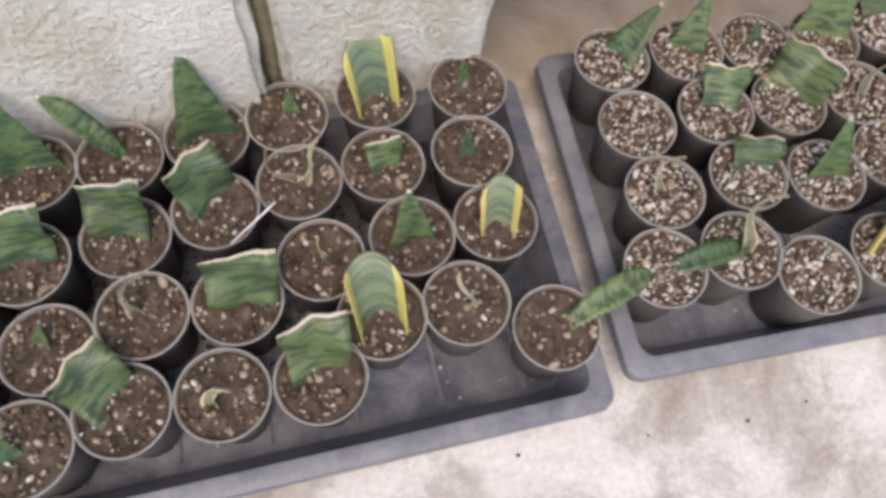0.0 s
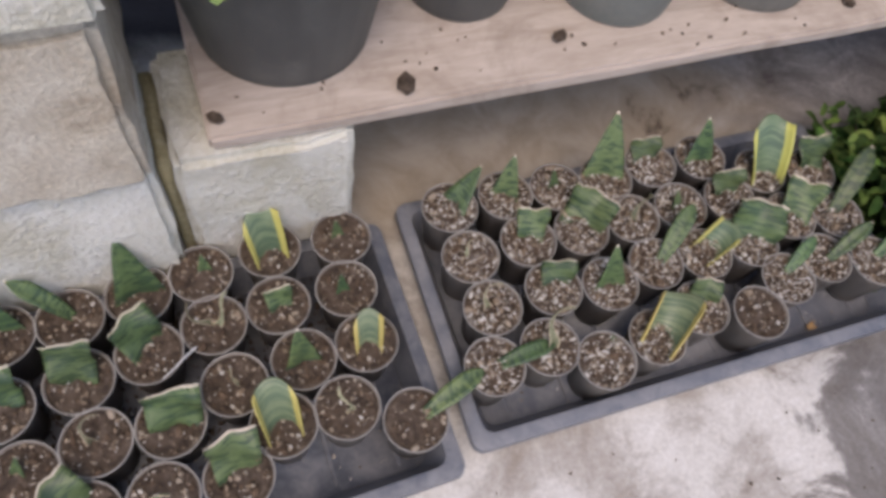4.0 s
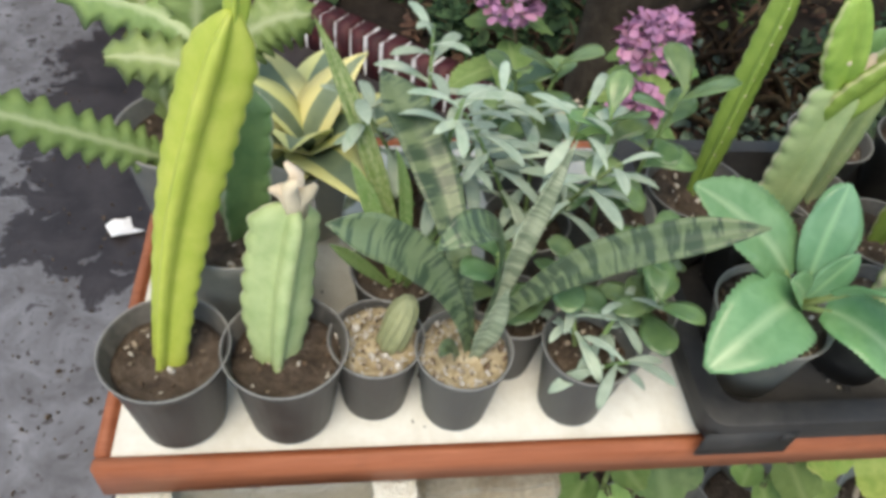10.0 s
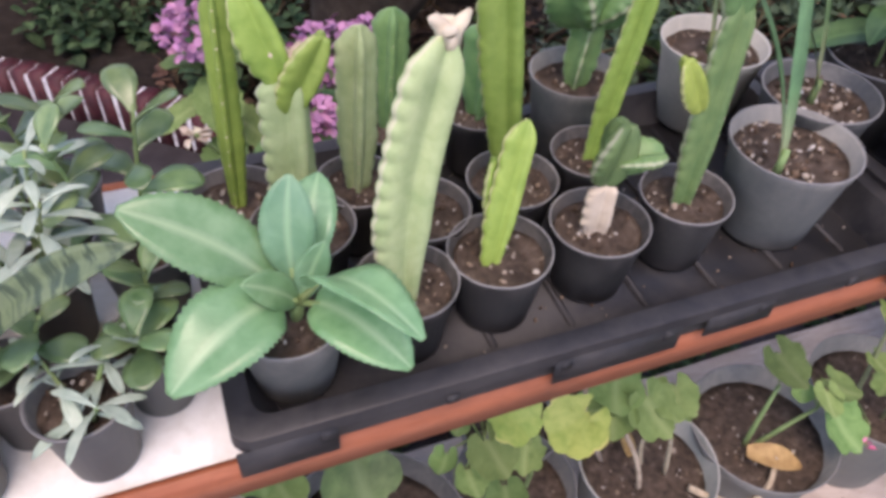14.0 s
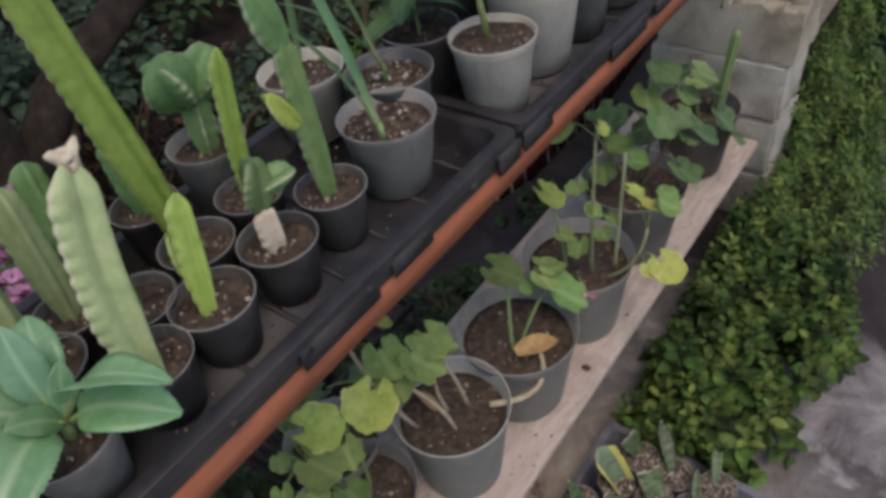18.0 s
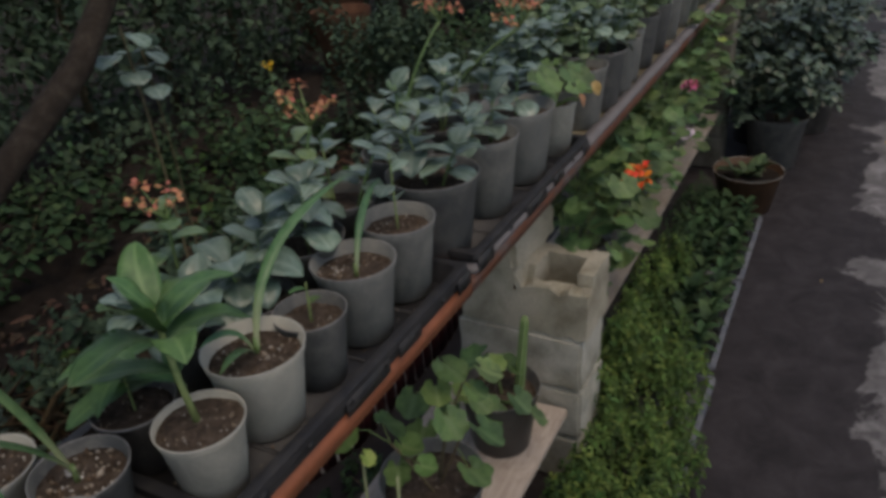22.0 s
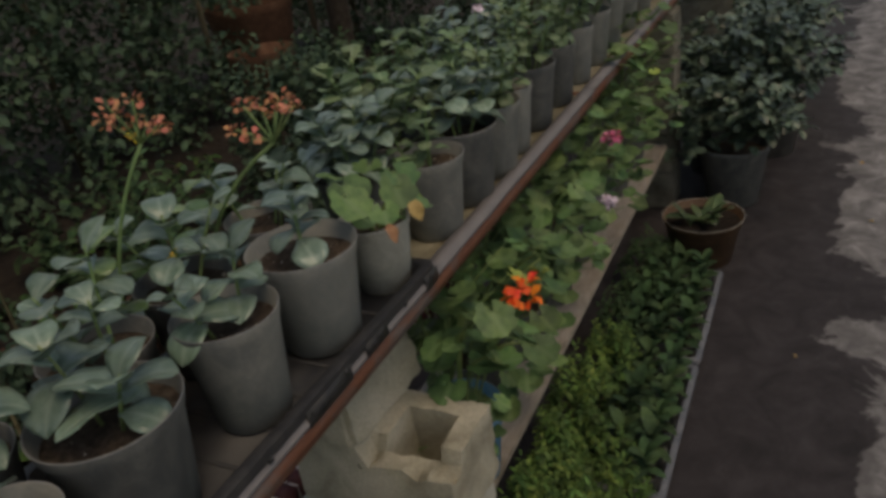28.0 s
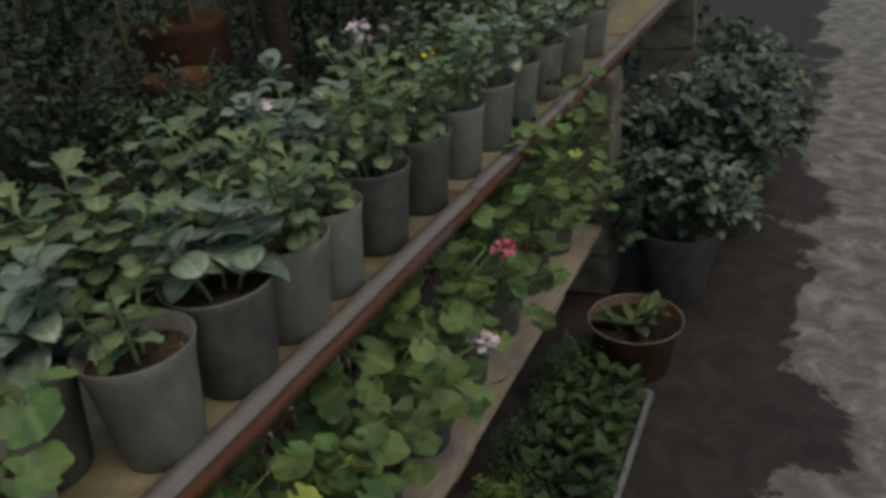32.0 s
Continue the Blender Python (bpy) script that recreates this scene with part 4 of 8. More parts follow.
def board(x0, x1, y0, y1, z1, worn=False, thick=0.044):
    t = thing("bench_board", pose(x0, y0, z1 - thick), "soiled board with a worn brown edge, laid as bench top" if worn else "white laminate board with red-brown edge, laid as bench top", "board", "boards of the bench")
    w, d = x1 - x0, y1 - y0
    bm = bmesh.new()
    box(bm, 0.013, w - 0.013, 0.013, d - 0.013, 0.002, thick - 0.002, 0.001)
    part("panel", bm, M["dirty_board" if worn else "white_board"], t, "soiled brownish laminate face" if worn else "white laminate face with dust and soil marks")
    e = M["edge_worn"] if worn else M["edge"]
    for nm, q in (("front_edge", (0, w, 0, 0.012)), ("back_edge", (0, w, d - 0.012, d)), ("left_edge", (0, 0.012, 0.0125, d - 0.0125)), ("right_edge", (w - 0.012, w, 0.0125, d - 0.0125))):
        bm = bmesh.new()
        box(bm, q[0], q[1], q[2], q[3], 0, thick, 0.002, 0.0008, 8)
        part(nm, bm, e, t)
    if worn:
        bm = bmesh.new()
        box(bm, 0.0, w, -0.009, 0.034, thick + 0.0005, thick + 0.018, 0.004, 0.0018, 14)
        part("front_capping", bm, M["rim_cap"], t, "grey weathered capping strip")
    return t


board(0.076, 2.095, 1.252, 1.66, 1.150)
board(2.100, 4.150, 1.254, 1.66, 1.150, True)
board(4.155, 6.20, 1.256, 1.66, 1.150, True)
board(6.205, 8.30, 1.256, 1.66, 1.150, True)


def tray(x0, x1, y0, y1, z, h, material, label, category="tray", rz=0.0, name="plant_tray", cuts=True):
    """A shallow moulded tray with a rolled rim, slanted sides and notches in the lip."""
    w, d = x1 - x0, y1 - y0
    t = thing(name, pose((x0 + x1) / 2, (y0 + y1) / 2, z, 0, 0, rz), label, category, "plant trays")
    prof = [(0.030, 0.003), (0.010, h * 0.9), (0.009, h - 0.001), (-0.009, h), (-0.0115, h - 0.0015), (-0.0125, h - 0.016), (-0.0065, h - 0.017)] + ([(-0.0045, 0.004), (-0.0015, 0.004)] if cuts else [(-0.0085, h - 0.005)])
    bm = bmesh.new()
    rings = []
    for ins, zz in prof:
        a, b, r = w / 2 - 0.013 - ins, d / 2 - 0.013 - ins, 0.018
        ring = []
        for cx, cy, a0 in ((a - r, b - r, 0), (-a + r, b - r, 90), (-a + r, -b + r, 180), (a - r, -b + r, 270)):
            for k in range(5):
                q = radians(a0 + 22.5 * k)
                ring.append(bm.verts.new((cx + r * math.cos(q), cy + r * math.sin(q), zz)))
        rings.append(ring)
    for p, q in zip(rings, rings[1:]):
        for i in range(len(p)):
            j = (i + 1) % len(p)
            bm.faces.new((p[i], p[j], q[j], q[i]))
    part("rim", bm, M[material], t, "", "sharp")
    bm = bmesh.new()
    box(bm, -w / 2 + 0.040, w / 2 - 0.040, -d / 2 + 0.040, d / 2 - 0.040, 0.001, 0.006, 0.001)
    k = 8
    for i in range(k):
        x = -w / 2 + 0.08 + (w - 0.16) * i / (k - 1)
        box(bm, x - 0.004, x + 0.004, -d / 2 + 0.05, d / 2 - 0.05, 0.0055, 0.0095, 0.0015)
    part("base", bm, M[material], t)
    if cuts:
        for x0_, x1_, drop in ((0.002, 0.085, 0.009), (0.285, 0.42, 0.007), (w - 0.30, w - 0.22, 0.002), (w - 0.06, w - 0.002, 0.009)):
            bm = bmesh.new()
            box(bm, x0_ - w / 2, x1_ - w / 2, -d / 2 - 0.0005, -d / 2 + 0.0025, -drop + 0.006, h - 0.013, 0.001)
            part("skirt", bm, M[material], t)
        for s in (-1, 1):
            for i in range(int(w / 0.11)):
                x = -w / 2 + 0.07 + 0.11 * i
                bm = bmesh.new()
                box(bm, x, x + 0.012, s * (d / 2 + 0.0005) - 0.001, s * (d / 2 + 0.0005) + 0.001, h - 0.026, h - 0.014, 0.0006)
                part("lip_tab", bm, M[material], t)
    return t


tray(0.005, 0.818, 0.795, 1.215, 0.0, 0.06, "tray", "wide dark grey plastic tray of snake plant cuttings on concrete", rz=1.5, cuts=False)
tray(0.842, 1.655, 0.825, 1.245, 0.0, 0.06, "tray", "wide dark grey plastic tray crowded with gritty cutting pots", rz=-0.4, cuts=False)
for x0, x1 in ((0.566, 1.316), (1.322, 2.078), (2.112, 2.885)):
    tray(x0, x1, 1.2440, 1.61, 1.1505, 0.045, "black", "black nursery tray with a notched rim on the white board")

# brick kerb round the garden bed
kerb = thing("brick_kerb", pose(0, 0, 0), "curved kerb of dark red bricks with white mortar joints", "kerb", kind="structure")
bm = bmesh.new()
pts = kerb_line(0.2)
rows = []
for x, y, a in pts:
    nx_, ny_ = -math.sin(radians(a)), math.cos(radians(a))
    rows.append([bm.verts.new((x + nx_ * s * 0.043, y + ny_ * s * 0.043, z)) for s, z in ((-1, -0.03), (-1, 0.166), (1, 0.166), (1, -0.03))])
for a, b in zip(rows, rows[1:]):
    for i in range(3):
        bm.faces.new((a[i], a[i + 1], b[i + 1], b[i]))
part("mortar", bm, M["mortar"], kerb, "white mortar", False)
bm = bmesh.new()
box(bm, -0.0325, 0.0325, -0.048, 0.048, -0.02, 0.174, 0.005, 0.0014, 1)
brick = to_mesh("brick", bm, M["brick"])
KERB_BRICKS = [(x, y, a) for x, y, a in kerb_line(0.074) if -1.5 < x < 8.0]
for x, y, a in KERB_BRICKS:
    place("brick", brick, kerb, pose(x, y, R.uniform(-0.003, 0.003), R.uniform(-1.5, 1.5), R.uniform(-1, 1), a + R.uniform(-1.5, 1.5)))

# ---- leaf shapes ----
def variants(n, f):
    return [f(i) for i in range(n)]


LM = {
    "wedge": variants(2, lambda i: leaf_mesh("leaf", L["cut"], "wedge", 0.62, 0.12, 0.25, 0.03, 0.05, nu=4, seed=i)),
    "square": variants(4, lambda i: leaf_mesh("leaf", L["cut"], "square", 0.74 + 0.10 * i, 0.25, 0.22 + 0.1 * (i % 2), 0.03, 0.30, nu=8, seed=i, ragged=0.05)),
    "yellow": variants(3, lambda i: curled_mesh("leaf", L["snake_yellow"], 0.34 - 0.03 * i, radians(118 - 14 * i), i)),
    "curl": variants(3, lambda i: ribbon_mesh("leaf", L["snake_dry"], [(0.22 * math.sin(v * 5.2 + i * 1.9) * v, v * (1 - 0.25 * v), 0.20 * math.sin(v * 4.1 + i) * v) for v in (k / 18 for k in range(19))], 0.20, "curl", 0.9, (0.3, 0, 1), 0.08, wave=0.4, nu=4, seed=i)),
    "blade": variants(2, lambda i: leaf_mesh("leaf", L["cut"], "snake", 0.24, 0.3, 0.35, 0.02, 0.06, nv=12, seed=i)),
    "agave": variants(2, lambda i: leaf_mesh("leaf", L["agave"], "lance", 0.46, 0.45, 0.4, 0.03, 0.02, nv=10, seed=i)),
    "spoon": variants(2, lambda i: leaf_mesh("leaf", L["blue"], "spoon", 0.225, 0.5, 0.35, 0.06, 0.0, nv=9, seed=i)),
    "silver": variants(3, lambda i: leaf_mesh("leaf", L["silver"], "spoon" if i == 1 else "oval", 0.84, 0.35 + 0.25 * i, 0.22, 0.035, 0.08, nv=9, seed=i)),
    "jade": variants(2, lambda i: leaf_mesh("leaf", L["jade"], "spoon", 0.60, 0.25 + 0.2 * i, 0.2, 0.06, 0.0, nv=9, seed=i)),
    "broad": variants(2, lambda i: leaf_mesh("leaf", L["broad"], "oval", 0.42, 0.5, 0.25, 0.0, 0.06, nv=9, seed=i)),
    "hydrangea": variants(2, lambda i: leaf_mesh("leaf", L["geranium"], "oval", 0.70, 0.45, 0.15, 0.0, 0.10, teeth=1, nv=16, nu=4, seed=i)),
    "broad_dark": variants(2, lambda i: leaf_mesh("leaf", L["bush_dark"], "oval", 0.5, 0.5, 0.25, 0.0, 0.06, nv=7, seed=i)),
    "gera": variants(4, lambda i: round_leaf_mesh("leaf", L["geranium"], 7 - i % 2 * 2, 0.25 + 0.15 * i, i, notch=0.14 + 0.05 * (i % 3))),
    "gera_y": variants(1, lambda i: round_leaf_mesh("leaf", L["geranium_yellow"], 7, 0.3, 5, notch=0.14)),
    "nast": variants(4, lambda i: round_leaf_mesh("leaf", L["geranium_dark"], 5 + i % 2 * 2, 0.1 + 0.12 * i, i + 3, notch=0.15 + 0.05 * (i % 3))),
    "mum": variants(3, lambda i: leaf_mesh("leaf", L["mum"], "spoon", 0.72, 0.45 + 0.2 * i, 0.2, 0.02, 0.12, teeth=3.2, nv=10, nu=4, seed=i)),
    "small": variants(1, lambda i: leaf_mesh("leaf", L["bush"], "oval", 0.62, 0.3, 0.3, 0.0, 0.0, nv=4, nu=2, seed=i)),
    "tiny": variants(1, lambda i: leaf_mesh("leaf", L["hedge"], "oval", 0.55, 0.5, 0.3, 0.0, 0.0, nv=3, nu=2, seed=i)),
    "feather": variants(1, lambda i: leaf_mesh("leaf", L["bush"], "oval", 0.40, 0.5, 0.3, 0.0, 0.0, nv=4, nu=2, seed=i)),
    "round_small": variants(1, lambda i: leaf_mesh("leaf", L["bush"], "spoon", 0.7, 0.4, 0.2, 0.0, 0.0, nv=5, nu=2, seed=i)),
    "petal": variants(1, lambda i: leaf_mesh("petal", L["pink"], "spoon", 0.8, 0.4, 0.2, 0.0, 0.0, nv=3, nu=2, seed=i)),
    "dry": variants(1, lambda i: leaf_mesh("leaf", L["dry"], "lance", 0.36, 0.5, 0.5, 0.0, 0.15, nv=10, nu=4, seed=i)),
}


def pick(k):
    return R.choice(LM[k])


# ---- pots ----
POT_CACHE = {}


def pot_meshes(r, h, material, soil, fill, n=30, rb=0.72):
    key = (round(r, 3), round(h, 3), material, soil, round(fill, 2))
    if key not in POT_CACHE:
        b = r * rb
        s = h * fill
        rs = r * 0.985 - 0.0022 if fill > 0.87 else b + (r * 0.955 - b) * 0.86 * fill / 0.82 - 0.003
        bm = bmesh.new()
        lathe(bm, [(b * 0.5, 0.002), (b - 0.003, 0.0), (b, 0.003), (b + (r * 0.955 - b) * 0.90, h * 0.86), (r * 0.965, h * 0.885), (r * 0.985, h * 0.95), (r, h - 0.0025), (r - 0.001, h), (r - 0.0022, h - 0.001), (rs, s - 0.004), (rs * 0.9, s - 0.006)], n)
        wall = to_mesh("pot", bm, M[material])
        bm = bmesh.new()
        lathe(bm, [(0, s + 0.002)] + [(rs * k, s + 0.002 * math.cos(k * 5)) for k in (0.15, 0.3, 0.45, 0.6, 0.75, 0.88, 1.0)] + [(rs - 0.004, s - 0.012)], 22)
        for v in bm.verts:
            v.co.z += 0.0035 * noise.noise(v.co * 120) + 0.003 * noise.noise(v.co * 45)
        POT_CACHE[key] = (wall, to_mesh("soil", bm, M[soil]), rs, s)
    return POT_CACHE[key]


RIMS = {}


def rim_mesh(r, h, material):
    """The rolled lip of a pot."""
    key = (round(r, 3), round(h, 3), material)
    if key not in RIMS:
        bm = bmesh.new()
        k = 0.55 if r < 0.055 else 0.8
        lathe(bm, [(r - 0.0004, h - 0.0022 * k), (r + 0.0006 * k, h - 0.0018 * k), (r + 0.0007 * k, h + 0.0004), (r - 0.0004 * k, h + 0.0010 * k), (r - 0.0016 * k, h + 0.0004), (r - 0.0021 * k, h - 0.003 * k)], 40, 0.010)
        RIMS[key] = to_mesh("rim", bm, M["terracotta" if material == "rim_pale" and r > 0.25 else material])
    return RIMS[key]


bm = bmesh.new()
bmesh.ops.create_icosphere(bm, subdivisions=1, radius=0.5)
for v in bm.verts:
    v.co = v.co * (0.8 + 0.4 * abs(noise.noise(v.co * 3)))
PEBBLE = to_mesh("pebble", bm, None)


def grit(parent, rs, s, n, size=0.003, material="grit", label="pale perlite and grit"):
    mats = []
    for _ in range(n):
        a, q = R.random() * 6.283, rs * 0.96 * math.sqrt(R.random())
        k = 1.9 if R.random() < 0.12 else 1.0
        mats.append(Matrix.Translation((q * math.cos(a), q * math.sin(a), s + 0.0015)) @ Matrix.Scale(k, 4) @ Euler((R.random() * 3, R.random() * 3, R.random() * 3)).to_matrix().to_4x4() @ Matrix.Diagonal((size * R.uniform(0.5, 1.4), size * R.uniform(0.5, 1.4), size * R.uniform(0.4, 0.9), 1)))
    ob = place("grit", scatter_mesh("grit", M[material], PEBBLE, mats), parent, None, label)
    return tagged(ob, kind="stuff")


def potted(name, x, y, z, r, h, material, label, category, group="", soil="soil", fill=0.84, n_grit=40, size=0.004, tilt=(0, 0), rz=None):
    """A pot with its soil at a place; returns the thing, its soil radius and height."""
    t = thing(name, pose(x, y, z, tilt[0], tilt[1], R.uniform(0, 360) if rz is None else rz), label, category, group)
    wall, sm, rs, s = pot_meshes(r, h, "pot_black" if material == "black" else material, soil, fill)
    pot = place("pot", wall, t)
    earth = place("soil", sm, t)
    place("rim", rim_mesh(r, h, "rim_thin" if material == "black_dusty" else "rim_pale" if material in ("grey_light", "grey_green", "brown_pot", "terracotta") else "rim"), pot)
    if n_grit:
        grit(earth, rs, s, n_grit, size, "grit_pale" if soil == "gravel" else "grit")
    return t, rs, s


# ---- floor trays: rows of cuttings ----
CUT_LABEL = {
    "wedge": "small black pot with a pointed snake plant leaf cutting",
    "square": "small black pot with a square-cut snake plant leaf",
    "yellow": "small black pot with a yellow-edged snake plant cutting",
    "curl": "small black pot with a withered curling leaf cutting",
    "vee": "small black pot with a pale split leaf cutting",
    "blade": "small black pot with a leaning banded leaf cutting",
    "stub": "small black pot with a short snake plant stub",
    "none": "small black pot of plain dark soil with no plant",
}


def cutting(x, y, kind, gritty, ln=0.07, az=None, el=80, yaw=0):
    z = 0.0105
    t, rs, s = potted("cutting_pot", x, y, z, 0.0445, 0.098, "black_dusty", CUT_LABEL[kind], "potted cutting", "cutting pots in floor trays", "soil", 0.955, 0, rz=0)
    grit(t, rs, s, 300 if gritty else 100, 0.0040 if gritty else 0.0040, "grit_pale" if gritty else "grit")
    grit(t, rs, s, 16, 0.0085, "chips", "brown bark chips")
    if kind == "none":
        return
    az = R.uniform(60, 120) if az is None else az
    k = "wedge" if kind == "stub" else kind
    if kind == "stub":
        ln = 0.04
    if kind in ("square", "yellow"):
        ln *= (0.80 if x > 1.35 else 0.75) if gritty else 0.9
    m = aim((R.uniform(-0.008, 0.008), R.uniform(-0.008, 0.008), s - (0.020 if kind in ("square", "yellow", "wedge") else 0.006)), az, el, ln + (0.014 if kind in ("square", "yellow", "wedge") else 0)) @ Matrix.Rotation(radians(yaw), 4, "Y")
    if kind == "vee":
        # a split leaf with two dried, spread lobes
        for a in (35, 145):
            place("leaf", LM["curl"][a > 90], t, aim((0, 0, s - 0.012), a, 52, 0.072), "pale dried leaf lobe")
        return
    place("leaf", pick(k), t, m)


for x, y, kind, ln, az, el in (
        (0.268, 1.151, "wedge", 0.12, 100, 82), (0.355, 1.153, "blade", 0.11, 150, 65), (0.446, 1.166, "wedge", 0.115, 100, 80), (0.533, 1.177, "stub", 0.05, 90, 80),
        (0.634, 1.19, "yellow", 0.085, 100, 78), (0.740, 1.185, "stub", 0.05, 95, 80), (0.259, 1.05, "square", 0.075, 95, 80), (0.357, 1.062, "square", 0.08, 85, 75),
        (0.447, 1.077, "square", 0.07, 120, 70), (0.536, 1.095, "vee", 0.06, 90, 60), (0.627, 1.101, "square", 0.045, 95, 75), (0.726, 1.102, "stub", 0.05, 90, 75),
        (0.280, 0.958, "stub", 0.04, 60, 70), (0.368, 0.976, "curl", 0.075, 70, 85), (0.459, 0.973, "square", 0.075, 85, 75), (0.546, 1.003, "curl", 0.05, 150, 80),
        (0.642, 1.013, "wedge", 0.085, 95, 85), (0.732, 1.014, "yellow", 0.06, 80, 72), (0.345, 0.887, "square", 0.07, 130, 55), (0.436, 0.884, "curl", 0.08, 40, 85),
        (0.528, 0.882, "square", 0.075, 90, 72), (0.596, 0.932, "yellow", 0.075, 95, 70), (0.682, 0.931, "curl", 0.07, 75, 85), (0.766, 0.889, "blade", 0.12, 20, 22),
        (0.258, 0.868, "stub", 0.05, 110, 60), (0.083, 1.112, "curl", 0.06, 90, 85), (0.181, 1.116, "square", 0.06, 100, 60), (0.085, 1.025, "stub", 0.05, 90, 70), (0.180, 1.022, "stub", 0.05, 90, 70), (0.080, 0.93, "square", 0.06, 90, 70), (0.172, 0.93, "stub", 0.05, 90, 70), (0.085, 0.84, "curl", 0.06, 90, 80), (0.172, 0.838, "square", 0.06, 70, 70)):
    cutting(x, y, kind, False, ln, az, el)
for x, y, kind, ln, az, el in (
        (0.918, 1.195, "wedge", 0.085, 30, 55), (1.013, 1.195, "wedge", 0.08, 60, 70), (1.102, 1.19, "stub", 0.06, 90, 70), (1.190, 1.183, "wedge", 0.12, 70, 68), (1.280, 1.192, "square", 0.06, 80, 65), (1.375, 1.185, "wedge", 0.09, 80, 75), (1.470, 1.134, "yellow", 0.12, 80, 70), (1.562, 1.110, "square", 0.08, 80, 65),
        (0.921, 1.104, "curl", 0.05, 100, 80), (1.019, 1.107, "square", 0.075, 70, 60), (1.111, 1.104, "square", 0.085, 40, 55), (1.203, 1.103, "curl", 0.08, 60, 70), (1.294, 1.104, "stub", 0.06, 100, 70), (1.387, 1.098, "square", 0.06, 80, 70), (1.476, 1.040, "square", 0.09, 50, 60), (1.562, 1.021, "blade", 0.14, 40, 45),
        (0.925, 1.016, "curl", 0.075, 60, 85), (1.027, 1.021, "square", 0.06, 70, 60), (1.117, 1.005, "wedge", 0.085, 85, 75), (1.205, 1.018, "blade", 0.12, 40, 40), (1.293, 1.013, "yellow", 0.08, 20, 40), (1.383, 1.012, "square", 0.09, 60, 55), (1.493, 0.953, "blade", 0.10, 20, 45),
        (0.897, 0.930, "blade", 0.11, 5, 20), (0.986, 0.935, "curl", 0.10, 60, 75), (1.060, 0.893, "square", 0.04, 30, 30), (1.152, 0.905, "yellow", 0.10, 40, 40), (1.242, 0.929, "square", 0.06, 60, 60), (1.333, 0.897, "none", 0, 0, 0), (1.410, 0.937, "blade", 0.09, 30, 35), (1.580, 0.925, "blade", 0.11, 20, 40)):
    cutting(x, y, kind, kind != "none", ln, az, el)

# thin white stick stuck in one pot
bm = bmesh.new()
tube(bm, [(0.449, 1.035, 0.096), (0.512, 1.046, 0.165)], [0.0011, 0.0009], 6)
tagged(place("white_stick", to_mesh("white_stick", bm, L["paper"])), "thin white stick poked slantwise into a cutting pot", "stick")

# fallen leaf and crumbs in the tray
for x, y, z, az, s, nm in ((0.37, 0.815, 0.012, 20, 0.035, "yellowed fallen leaf lying in the floor tray"), (0.30, 1.0, 0.012, 70, 0.03, "small yellow leaf lying between cutting pots"), (1.47, 0.87, 0.012, 10, 0.035, "brown fallen leaf lying in the floor tray"), (0.80, 1.0, 0.012, 90, 0.06, "dry brown leaf stuck to the floor tray")):
    ob = place("fallen_leaf", LM["dry"][0], None, aim((x, y, z), az, 0, s))
    tagged(ob, nm, "leaf")


# ---- cacti and succulents on the white board ----
BT = 1.1505          # board top
TT = 1.1605          # ribbed base of the black trays


def line(p, q, n=14, sag=0.0, side=(0, 0, 0)):
    p, q, w = Vector(p), Vector(q), Vector(side)
    return [p.lerp(q, i / n) + w * math.sin(math.pi * i / n) for i in range(n + 1)]


def spines(parent, pts, width, waves, turn, twist, ribs, front, size=0.0048):
    """White areole tufts in the notches of the ribs."""
    mats = []
    for rib in range(ribs):
        j = 0
        while j < waves + 1:
            v = (j - rib * 0.37) / waves
            j += 1
            if not 0.03 < v < 0.97 or R.random() < 0.25:
                continue
            k = int(v * (len(pts) - 1))
            a = 2 * math.pi * rib / ribs + twist * v + turn
            d = Vector((math.cos(a), math.sin(a), 0))
            mats.append(Matrix.Translation(pts[k] + d * width[k] * 0.455 * (0.62 if rib == 0 and front < 1 else 1)) @ Matrix.Scale(size * R.uniform(0.35, 0.65), 4))
    ob = place("areole_cover", scatter_mesh("areole_cover", L["callus"], PEBBLE, mats), parent, None, "pale areoles")
    return tagged(ob, kind="stuff")


